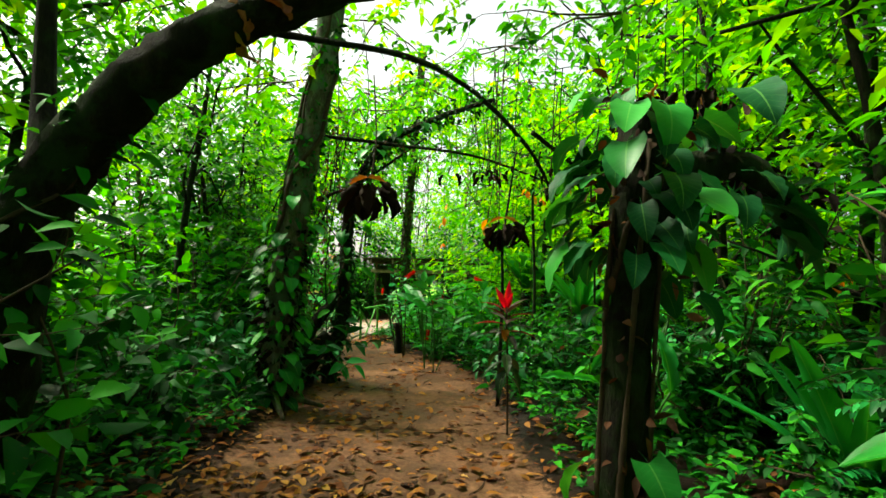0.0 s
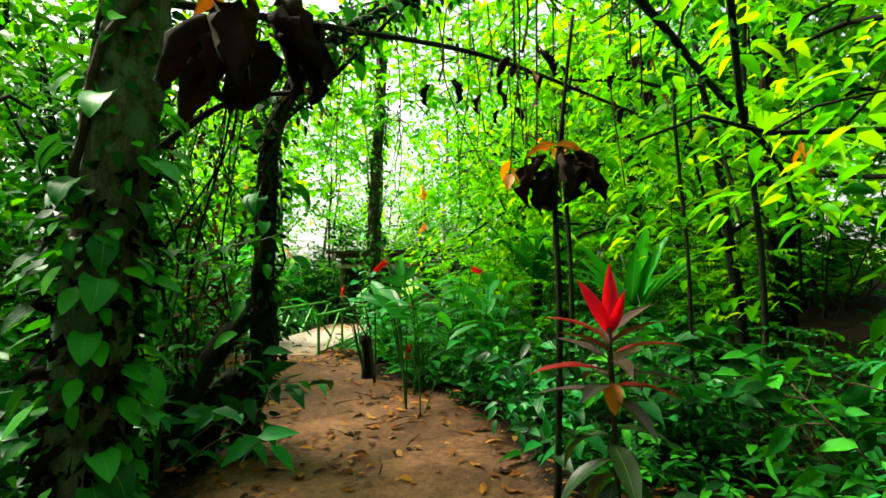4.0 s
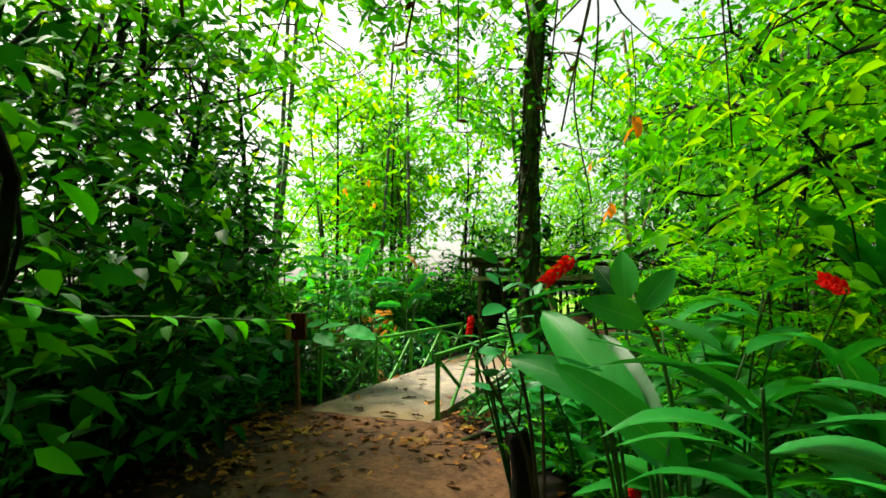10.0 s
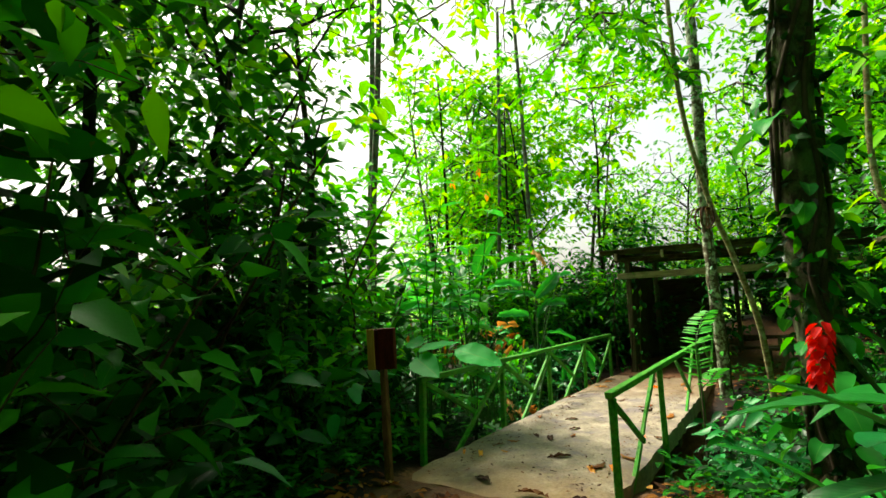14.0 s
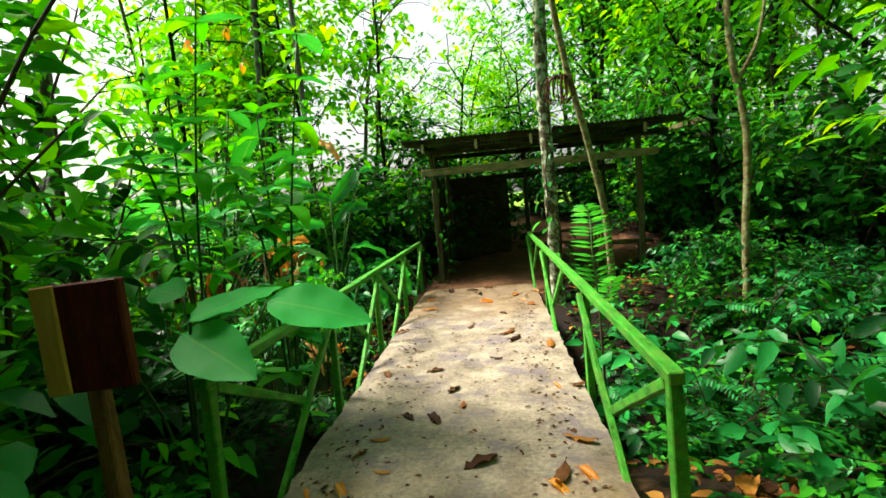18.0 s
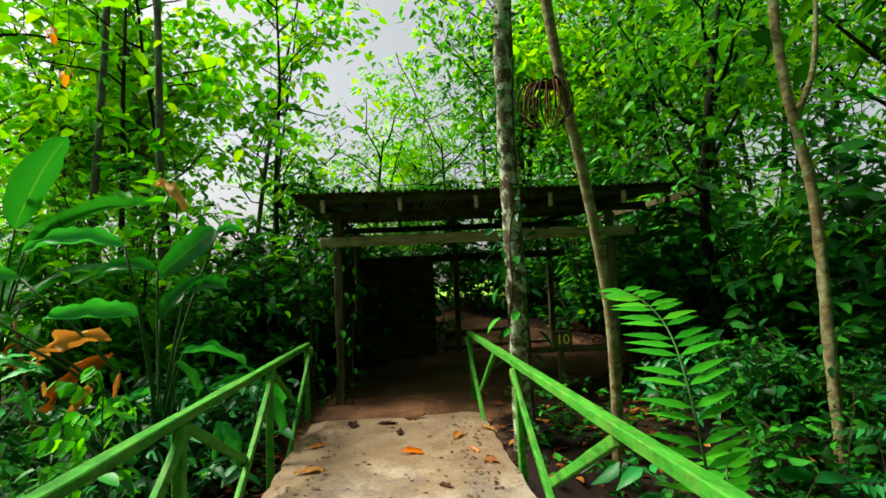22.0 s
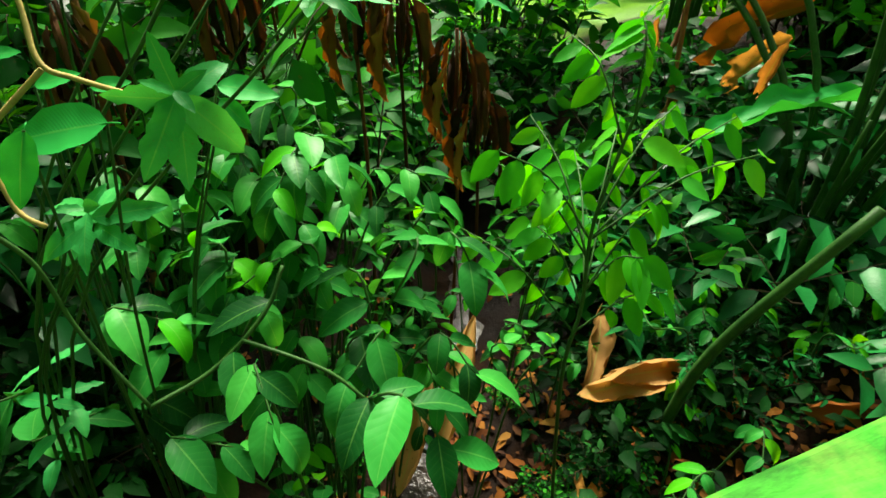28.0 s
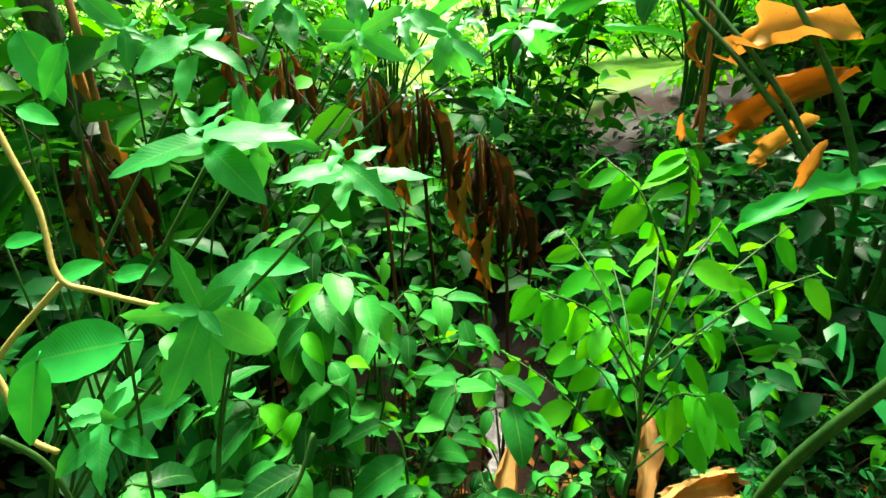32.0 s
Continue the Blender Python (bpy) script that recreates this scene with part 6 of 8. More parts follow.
def near_bridge():
    # palm-like fern by the east rail
    fx, fy = 1.06, 2.86
    zf = hz(fx, fy)
    root = thing("fern", "bright green fern with long comb-like fronds", "fern", at=(fx, fy, zf))
    stem(root, [(0.02, 0, -0.1), (0.0, 0.0, 0.45 - zf)], 0.014, 0.010, M_TWIG)
    frond_line(root, [(0.0, 0.0, 0.42 - zf), (-0.01, 0.02, 0.66 - zf), (-0.02, 0.07, 0.90 - zf), (0.01, 0.23, 1.08 - zf), (0.04, 0.48, 1.19 - zf), (0.07, 0.82, 1.25 - zf)], (-0.05, -0.7, 0.7), 0.19, 19, 1)
    frond_line(root, [(0.0, 0.0, 0.40 - zf), (0.10, 0.08, 0.50 - zf), (0.16, 0.16, 0.58 - zf), (0.22, 0.22, 0.60 - zf)], (0.1, -0.7, 0.7), 0.12, 9, 4)
    # trunk with pale lichen in front of the shelter
    root, line, rad, base = big_trunk("lichen_tree", "straight trunk blotched with pale lichen before the shelter", [(1.04, 5.72, -0.3), (1.04, 5.7, 0.5), (1.02, 5.6, 1.5), (1.0, 5.55, 3.0), (1.06, 5.5, 5.5), (1.08, 5.4, 9.0)], 0.09, 0.078, M_LICHEN, 6)
    creeper(root, line, rad, 101, turns=0.6)
    creeper(root, line, rad, 102, turns=1.3, thick=0.008)
    climb(root, line, 103, 16, 0.18, "ovate", 0.08, 0.2, 0.42)
    moss_beard(root, line[14:], 104, 260, 0.10, M_TEAL)
    # thin ringed trunk leaning over, with withered tops
    root, line, rad, base = big_trunk("ringed_stem_tree", "thin leaning brown-green ringed trunk with withered flower heads", [(1.70, 5.25, -0.3), (1.66, 5.1, 0.5), (1.58, 4.95, 1.2), (1.36, 4.7, 2.1), (1.15, 4.5, 2.9), (0.95, 4.3, 4.2), (0.9, 4.2, 6.0)], 0.047, 0.032, M_BROWNBARK, 7, 10, 0.02)
    top = line[30]
    for i in range(18):
        a = 2.4 * i
        r = 0.05 + 0.02 * (i % 3)
        pts = [top, top + (math.cos(a) * r * 1.6 - 0.12, math.sin(a) * r * 1.6, 0.03), top + (math.cos(a) * r * 2.2 - 0.14, math.sin(a) * r * 2.2, -0.16), top + (math.cos(a) * r - 0.13, math.sin(a) * r, -0.27)]
        stem(root, pts, 0.010, 0.005, M_DEADDARK, "withered_strand", 5, 4)
    for i in range(6):
        a = 1.05 * i
        leaf(root, "veined", line[42] + (0, 0, 0.05 * i), (math.cos(a), math.sin(a), 0.2), 0.42, pick=i)
    # vine-covered slim trunk to the east
    root, line, rad, base = big_trunk("vine_trunk", "slim upright trunk with mossy bark and small climbing leaves", [(3.06, 4.6, -0.4), (3.1, 4.65, 0.8), (3.2, 4.78, 1.9), (3.05, 4.8, 3.2), (3.2, 4.9, 5.5), (3.1, 5.0, 7.0)], 0.044, 0.032, M_BROWNBARK, 8, 9)
    climb(root, line, 111, 26, 0.11, "ovate", 0.05, 0.05, 0.7)
    stem(root, [line[20], line[20] + (0.3, 0.1, 0.5), line[20] + (0.5, 0.2, 1.4)], 0.03, 0.015, M_BROWNBARK, "limb")
    # broad cool leaves leaning over the west rail near its start
    root = thing("broad_leaf_plant", "plant with very large smooth blue-green leaves over the rail", "plant", "broad-leaved clumps", (-1.42, 0.85, hz(-1.42, 0.85)))
    zb = hz(-1.42, 0.85)
    for b, w, L in (((-1.09, 0.44, 1.00), (0.27, 0.34, 0.12), 0.45), ((-0.98, 0.95, 0.98), (0.75, -0.1, -0.12), 0.58), ((-1.16, 0.48, 0.94), (0.55, -0.35, -0.12), 0.52), ((-1.5, 0.6, 0.75), (-0.4, -0.8, 0.1), 0.45), ((-1.6, 1.2, 1.0), (-0.7, 0.4, 0.1), 0.45)):
        q = np.array(b) - (-1.42, 0.85, zb)
        stem(root, [(0, 0, -0.1), q * (0.5, 0.5, 0.6), q], 0.010, 0.006)
        leaf(LAST[0], "oval_cool", q, w, L, pick=0, up=(-0.2, -0.55, 0.85))
    # tall big-leaved sapling on the west bank
    for x, y, hh, s in ((-1.25, 1.76, 2.75, 1), (-1.80, 1.61, 3.1, 2), (-2.05, 2.3, 2.5, 3)):
        g = np.random.default_rng(120 + s)
        root = thing("large_leaf_sapling", "tall sapling with large drooping pale green leaves", "sapling", "large-leaf saplings", (x, y, hz(x, y)))
        for q in range(3):
            a = 2.1 * q
            ln = stem(root, [(0, 0, -0.1), (math.cos(a) * 0.1, math.sin(a) * 0.1, hh * 0.5), (math.cos(a) * 0.3, math.sin(a) * 0.3, hh * (1 - 0.15 * q))], 0.012, 0.005, M_STEM)
            for i in range(34):
                p = ln[min(len(ln) - 1, int(len(ln) * (0.15 + 0.85 * i / 34)))]
                b = 2.4 * i + q
                leaf(LAST[0], ("lime", "pointed", "oval_cool")[i % 3], p, (math.cos(b), math.sin(b), g.uniform(-0.2, 0.5)), g.uniform(0.18, 0.32), g)
    # round leaves beside the sign
    root = thing("round_leaf_plant", "low plant with a few broad round green leaves", "plant", "broad-leaved clumps", (-1.35, -0.35, hz(-1.35, -0.35)))
    for i, (b, w, L) in enumerate((((-0.1, -0.05, 0.62), (-0.4, -0.6, -0.35), 0.2), ((0.05, -0.12, 0.5), (0.3, -0.6, -0.7), 0.2), ((-0.2, -0.1, 0.5), (-0.5, -0.5, -0.9), 0.16), ((0.1, 0.0, 0.7), (0.6, -0.2, -0.3), 0.2))):
        stem(root, [(0, 0, -0.1), (b[0] * 0.5, b[1] * 0.5, b[2] * 0.6), b], 0.006, 0.004)
        leaf(root, "spoon", b, w, L, pick=i)


near_bridge()


# ---- the gully west of the bridge ----
SMOOTH_LEAVES = (((-1.7, 3.47, 0.87), (-0.04, -0.14, -0.02), 0.15), ((-1.7, 3.38, 0.87), (0.04, -0.03, -0.08), 0.1), ((-2.08, 3.41, 1.16), (0.03, -0.05, -0.07), 0.09), ((-2.24, 3.31, 1.17), (0.07, 0.04, -0.1), 0.14), ((-1.92, 3.34, 0.86), (0.01, 0.06, 0.02), 0.07), ((-1.89, 3.42, 0.86), (0.01, 0.05, 0.01), 0.06), ((-1.89, 3.6, 0.85), (0.03, 0.09, -0.01), 0.1), ((-1.88, 3.6, 0.83), (0.04, 0.04, -0.04), 0.07), ((-2.0, 3.35, 1.09), (0.03, 0.05, -0.02), 0.06), ((-2.03, 3.25, 0.88), (0.01, 0.05, 0.01), 0.06))


def gully():
    # heliconia clump with dead leaves
    bx, by = -2.15, 5.85
    zb = hz(bx, by)
    root = thing("heliconia", "heliconia clump with broad green leaves and hanging dead ones", "plant", "broad-leaved clumps", (bx, by, zb))

    def at(*p):
        return np.array(p) - (bx, by, zb)

    def stalk(p, r=0.02):
        stem(root, [(0.06 * math.cos(p[0] * 9), 0.06 * math.sin(p[1] * 9), -0.1), p * (0.25, 0.25, 0.5), p], r, r * 0.5)

    upper = [((-2.29, 5.57, 1.77), (-0.48, -0.44, 0.23), 0.73, "helico_cool", 0.2), ((-2.13, 5.79, 1.57), (-0.34, -0.34, 0.20), 0.55, "helico", 0.0), ((-2.17, 5.88, 1.52), (0.49, 0.49, 0.62), 0.99, "helico", 0.4), ((-1.79, 6.29, 1.96), (0.25, 0.30, 0.16), 0.45, "helico_cool", 0.0), ((-2.11, 5.79, 1.14), (0.26, 0.20, 0.52), 0.65, "helico", -0.3), ((-1.94, 5.91, 1.38), (0.45, 0.44, 0.21), 0.70, "helico", 0.1), ((-2.20, 5.61, 1.20), (-0.36, -0.48, 0.13), 0.65, "helico_cool", 0.0)]
    lower = [((-1.84, 5.60, 0.86), (0.55, 0.37, 0.07), 0.71, "helico_cool", 0.0), ((-2.25, 5.96, 0.49), (-0.24, -0.61, 0.03), 0.68, "helico_cool", 0.0), ((-1.84, 5.47, 0.80), (0.29, 0.07, -0.26), 0.42, "helico", 0.2), ((-3.77, 5.63, 1.38), (-0.81, -0.54, 0.11), 1.04, "helico", 0.0), ((-3.78, 5.75, 1.43), (-0.47, -0.32, 0.07), 0.61, "helico", 0.2), ((-3.24, 5.76, 1.55), (-0.64, -0.31, 0.14), 0.77, "helico", 0.0)]
    for b, w, L, kind, roll in upper + lower:
        q = at(*b)
        stalk(q)
        leaf(LAST[0], kind, q, w, L, pick=int(L * 10), roll=roll, up=(0.45, -0.75, 0.6) if b[2] > 1.0 else (-0.2, -0.35, 0.9))
    for b, w, L, kind in (((-2.55, 5.83, 1.01), (-0.82, -0.08, -0.02), 0.84, "dead_paddle"), ((-2.62, 6.02, 0.84), (-0.65, -0.31, -0.36), 0.84, "brown_paddle"), ((-2.75, 6.05, 0.62), (-0.30, -0.28, -0.34), 0.5, "dead_paddle"), ((-2.16, 5.25, 0.77), (-0.04, -0.03, -0.20), 0.22, "dead_paddle"), ((-2.65, 5.16, 0.75), (0.01, 0.00, -0.16), 0.17, "dead_paddle"), ((-2.11, 6.32, 2.18), (-0.18, -0.10, 0.50), 0.57, "dead_paddle")):
        leaf(root, kind, at(*b), w, L, pick=int(L * 10), label="dry tan dead leaf", up=(0.45, -0.75, 0.6))
    for k in range(5):
        a = 1.3 * k
        stem(root, [(math.cos(a) * 0.1, math.sin(a) * 0.1, -0.15), (math.cos(a) * 0.13, math.sin(a) * 0.13, 0.45), (math.cos(a) * 0.2, math.sin(a) * 0.2, 0.9)], 0.03, 0.006, M_STEM, "pseudostem")
    stem(root, [at(-1.80, 4.92, -0.6), at(-1.76, 4.94, -0.1), at(-1.62, 5.1, 0.5)], 0.022, 0.016, M_STEM, "pseudostem")
    # large pale leaf that hugs the rail's far post
    bx2, by2 = -1.35, 5.75
    root = thing("broad_leaf_plant", "plant with huge pale leaves pressed against the rail", "plant", "broad-leaved clumps", (bx2, by2, hz(bx2, by2)))
    zz = hz(bx2, by2)
    for b, w, L, r in (((-1.26, 5.84, 0.55), (-0.28, -0.24, 0.10), 0.41, 0.1), ((-1.19, 5.78, 0.42), (0.19, 0.01, -0.32), 0.39, 0.1), ((-1.29, 5.87, 0.52), (0.29, 0.19, -0.21), 0.43, 0.1), ((-1.55, 5.58, 0.29), (0.06, -0.19, -0.20), 0.30, 0.1), ((-1.53, 5.60, 0.27), (0.22, -0.13, -0.32), 0.43, 0.1)):
        q = np.array(b) - (bx2, by2, zz)
        stem(root, [(0, 0, -0.1), q * (0.5, 0.5, 0.7), q], 0.010, 0.006)
        leaf(LAST[0], "helico_cool", q, w, L * 1.1, pick=1, roll=r, up=(0.6, -0.7, 0.5))

    # whorled pale leaves on yellow vine-like stems
    def whorl_plant(base, tips, seed, L=0.15):
        g = np.random.default_rng(seed)
        root = thing("whorl_leaf_shrub", "shrub with whorls of pale blue-green insect-eaten leaves", "shrub", "whorl-leaf shrubs", base)
        for q, t in enumerate(tips):
            t = np.array(t) - base
            ln = stem(root, [(0, 0, -0.1), t * (0.3, 0.3, 0.6) + (0, 0, 0.05), t], 0.004, 0.003, M_STEM)
            n = 9
            turn = g.uniform(0, 6)
            axis = unit(np.array([0.5, -0.05, 0.8]) + g.normal(size=3) * 0.25)
            e1 = unit(np.cross(axis, (0.0, 1.0, 0.1)))
            e2 = np.cross(axis, e1)
            for i in range(n):
                a = turn + 2.4 * i + g.uniform(-0.3, 0.3)
                inner = i >= 6
                way = e1 * math.cos(a) + e2 * math.sin(a) + axis * (g.uniform(-0.25, 0.35) + 0.6 * inner)
                leaf(LAST[0], "star", t + axis * 0.006 * i, way, L * g.uniform(0.75, 1.2) * (0.45 if inner else 1.0), g, up=tuple(axis + g.normal(size=3) * 0.2), roll=g.uniform(-0.4, 0.4))
            for q2 in (-7, -11):
                for i in range(2):
                    a = turn + 3.1 * i + q2
                    leaf(LAST[0], "star", ln[q2], (math.cos(a), math.sin(a), 0.1), L * 0.8, g, roll=g.uniform(-0.4, 0.4))

    whorl_plant((-1.95, 3.0, hz(-1.95, 3.0)), [(-1.70, 3.56, 0.89), (-1.80, 3.60, 1.05), (-1.80, 3.76, 0.99), (-1.92, 3.66, 1.03), (-1.77, 3.39, 0.69), (-2.2, 3.57, 1.12)], 1, 0.105)
    whorl_plant((-2.7, 3.3, hz(-2.7, 3.3)), [(-2.30, 3.90, 1.12), (-2.33, 4.10, 1.09), (-2.56, 4.06, 1.10), (-2.6, 3.4, 1.12), (-2.45, 3.75, 1.18)], 2, 0.12)
    whorl_plant((-3.5, 3.7, hz(-3.5, 3.7)), [(-2.70, 4.48, 1.06), (-3.2, 4.2, 1.25), (-3.4, 3.9, 1.35), (-3.6, 4.3, 1.25)], 3, 0.15)
    whorl_plant((-3.9, 4.6, hz(-3.9, 4.6)), [(-3.4, 4.75, 0.7), (-3.9, 4.5, 1.0), (-4.2, 4.9, 0.95)], 4, 0.15)

    # big soft-veined oval leaves filling the near bank
    def veined_shrub(base, seed, tips, L, lime=0.06):
        g = np.random.default_rng(seed)
        root = thing("veined_leaf_shrub", "shrub with broad curved-veined green leaves on the bank", "shrub", "veined-leaf shrubs", base)
        for t in tips:
            t = np.array(t) - base
            a = g.uniform(0, 6.3)
            ln = stem(root, [(0, 0, -0.1), t * (0.5, 0.5, 0.75) + g.normal(size=3) * 0.03, t, t + (0.13 * math.cos(a), 0.13 * math.sin(a), -0.03)], 0.005, 0.002, M_STEM)
            n = 6
            for i in range(n):
                p = ln[-1 - int((n - 1 - i) * 1.5)]
                d = unit(ln[-1] - ln[-6])
                b = math.atan2(d[1], d[0]) + (1.0 if i % 2 else -1.0) * (1.15 - 0.12 * i) + g.uniform(-0.25, 0.25)
                leaf(LAST[0], "lime" if g.uniform() < lime else "veined", p, (math.cos(b), math.sin(b), g.uniform(-0.5, 0.1)), L * g.uniform(0.75, 1.3), g, roll=g.uniform(-0.3, 0.3))

    g = np.random.default_rng(210)
    A, B, C, D = (np.array(p) for p in ((-2.5, 3.36, 0.70), (-2.3, 4.1, 0.60), (-1.95, 3.48, 0.38), (-1.66, 3.86, 0.33)))
    for k in range(19):
        u, v = (k % 5 + g.uniform(0, 1)) / 5, (k // 5 % 3 + g.uniform(0, 1)) / 3
        c = A * (1 - u) * (1 - v) + B * u * (1 - v) + C * (1 - u) * v + D * u * v
        tips = [c + g.normal(size=3) * (0.13, 0.13, 0.05) + (0, 0, -abs(g.normal()) * 0.16) for _ in range(3)]
        bx, by = c[0] + g.normal() * 0.1, c[1] - 0.15 + g.normal() * 0.1
        veined_shrub((bx, by, hz(bx, by)), 230 + k, tips, 0.115)
    for k, (x, y) in enumerate(((-2.05, 3.85), (-2.3, 4.35), (-1.75, 3.72), (-2.5, 4.2), (-2.45, 4.6), (-1.95, 4.2), (-2.2, 3.95))):
        c = np.array([x, y, -0.25 + 0.05 * k])
        veined_shrub((x, y, hz(x, y)), 280 + k, [c + g.normal(size=3) * (0.12, 0.12, 0.08) for _ in range(4)], 0.075, 0.1)
    for k in range(5):
        x, y = g.uniform(-3.0, -1.2), g.uniform(1.2, 3.0)
        c = np.array([x, y, g.uniform(-0.4, 0.1)])
        veined_shrub((x, y, hz(x, y)), 260 + k, [c + g.normal(size=3) * (0.16, 0.16, 0.08) for _ in range(4)], 0.13)

    # the lime compound-leaved bush on the far bank
    g = np.random.default_rng(300)
    bx3, by3 = -1.82, 4.62
    zb3 = hz(bx3, by3)
    root = thing("pinnate_shrub", "lime green shrub with rows of drooping oval leaflets", "shrub", at=(bx3, by3, zb3))
    origin = np.array([bx3, by3, zb3])
    trunk = [np.array(q) - origin for q in ((-1.78, 4.5, zb3 - 0.1), (-1.74, 4.33, -0.02), (-1.77, 4.36, 0.25), (-1.80, 4.36, 0.50), (-1.83, 4.44, 0.80))]
    spine = stem(root, trunk, 0.007, 0.004, M_STEM)
    ends = ((-2.19, 4.19, 0.27), (-1.90, 4.14, 0.66), (-2.05, 4.22, 0.55), (-1.70, 4.44, 0.44), (-1.95, 4.66, 0.70), (-2.1, 4.62, 0.62), (-1.92, 4.85, 0.66), (-1.78, 4.80, 0.62), (-1.9, 4.45, 0.92), (-2.08, 4.40, 0.85), (-2.22, 4.40, 0.60), (-1.98, 4.30, 0.40), (-2.0, 4.55, 0.35), (-1.86, 4.62, 0.48), (-2.25, 4.6, 0.45), (-1.75, 4.62, 0.25))
    for q, e in enumerate(ends):
        tip = np.array(e) - origin
        base = spine[min(len(spine) - 1, max(4, int(len(spine) * (0.35 + 0.55 * (e[2] - 0.2) / 0.7))))]
        ln = stem(root, [base, (base + tip) / 2 + (0, 0, 0.05), tip], 0.0032, 0.0018, M_STEM, "leaf_stalk", 5, 5)
        d = unit(tip - base)
        a = math.atan2(d[1], d[0])
        for i in range(8):
            p = ln[min(len(ln) - 1, int(len(ln) * (0.35 + 0.65 * i / 7)))]
            b = a + (1.1 if i % 2 else -1.1) * (0.25 if i == 7 else 1.0)
            leaf(LAST[0], "pointed" if i % 4 else "lime", p, (math.cos(b) * 0.8, math.sin(b) * 0.8, -0.55 + g.uniform(-0.5, 0.3)), 0.105 * g.uniform(0.75, 1.25), g, up=(0.45, -0.05, 0.8), roll=g.uniform(-0.4, 0.4))
    for k in range(9):
        x, y = g.uniform(-2.7, -1.3), g.uniform(4.7, 5.6)
        c = np.array([x, y, hz(x, y) + g.uniform(0.2, 0.45)])
        veined_shrub((x, y, hz(x, y)), 320 + k, [c + g.normal(size=3) * (0.14, 0.14, 0.06) for _ in range(3)], 0.09, 0.3)

    # yellow winding vine stems near the rail
    for pts in (((-1.93, 3.35, 1.15), (-1.89, 3.36, 1.09), (-1.83, 3.39, 1.00), (-1.78, 3.40, 0.93), (-1.76, 3.44, 0.91), (-1.72, 3.52, 0.89)), ((-1.78, 3.40, 0.92), (-1.76, 3.32, 0.85), (-1.75, 3.28, 0.79)), ((-1.78, 3.29, 0.86), (-1.75, 3.31, 0.82), (-1.71, 3.33, 0.76), (-1.69, 3.36, 0.74))):
        root = thing("yellow_vine", "winding yellow woody vine stem", "vine", "yellow vines", pts[0])
        stem(root, [np.array(p) - pts[0] for p in pts], 0.0042, 0.0035, M_VINE, "vine", 6, 8, wobble=0.05)
    # broad smooth leaves beside the vine
    root = thing("smooth_leaf_shrub", "shrub with broad smooth cool green oval leaves", "shrub", at=(-2.0, 3.2, hz(-2.0, 3.2)))
    origin = np.array([-2.0, 3.2, hz(-2.0, 3.2)])
    for b, w, L in SMOOTH_LEAVES:
        q = np.array(b) - origin
        stem(root, [(0, 0, -0.1), q * (0.6, 0.6, 0.7) + (0, 0, -0.03), q], 0.004, 0.002)
        leaf(LAST[0], "oval_cool", q, w, L, pick=0, up=(0.55, -0.1, 0.8))
    # standing and lying dry leaves
    for b, w, L, kind in (((-1.83, 4.00, -0.32), (-0.31, 0.24, 0.26), 0.50, "dry_sheet"), ((-1.80, 3.86, -0.42), (-0.26, 0.22, 0.30), 0.40, "dry_sheet"), ((-1.95, 4.62, -0.42), (0.05, 0.65, 0.05), 0.62, "dead_paddle"), ((-1.98, 4.75, -0.40), (0.12, 0.55, 0.02), 0.5, "dead_paddle"), ((-1.45, 4.4, -0.65), (-0.5, 0.3, 0.1), 0.5, "brown_paddle"), ((-1.6, 5.3, -0.35), (0.4, 0.5, 0.1), 0.6, "brown_paddle"), ((-2.05, 4.75, -0.55), (-0.4, 0.4, 0.3), 0.5, "dead_paddle")):
        m = aim(b, w, (0.6, -0.3, 0.7), 0.0, L)
        solo("dry_leaf", STOCK[kind][0], "large curled dry tan leaf at the gully's edge", "dead leaf", "large dry leaves", m)
    # withered fern clumps among the green
    for x, y, z in ((-3.05, 4.06, 0.90), (-2.98, 4.22, 0.86), (-2.86, 4.42, 0.70), (-2.76, 4.48, 0.52), (-3.2, 3.62, 0.90), (-2.9, 3.16, 0.82), (-3.6, 3.8, 0.95)):
        root = thing("withered_fern", "withered brown plant with curled leaves hanging down", "fern", "withered ferns", (x, y, hz(x, y)))
        zt = z - hz(x, y)
        stem(root, [(0.05, 0.02, -0.1), (0.04, 0.03, zt * 0.5), (0, 0, zt)], 0.010, 0.007, M_DEADDARK, "stalk")
        for i in range(11):
            a = 2.4 * i
            leaf(root, "drape", (math.cos(a) * 0.05, math.sin(a) * 0.05, zt - 0.012 * i), (math.cos(a) * 0.3, math.sin(a) * 0.3, -0.8), 0.24 + 0.05 * (i % 4), pick=i)
    # dried upright stalks
    for a, b in (((-2.95, 3.12, 0.74), (-3.23, 3.16, 1.25)), ((-3.16, 3.55, 0.74), (-3.42, 3.63, 1.24)), ((-3.07, 5.82, 0.47), (-3.43, 5.96, 1.18))):
        root = thing("dried_stalk", "dried brown upright plant stalk", "stalk", "dried stalks", (a[0], a[1], hz(a[0], a[1])))
        q = np.array(b) - (a[0], a[1], hz(a[0], a[1]))
        stem(root, [(0, 0, -0.1), q * 0.5 + (0.02, 0.01, 0), q], 0.016, 0.012, M_TANSTALK, "stalk", 7)
        for k in range(3):
            leaf(root, "withered", q * (0.5 + 0.2 * k), (math.cos(2.0 * k), math.sin(2.0 * k), -1.0), 0.3, pick=k)
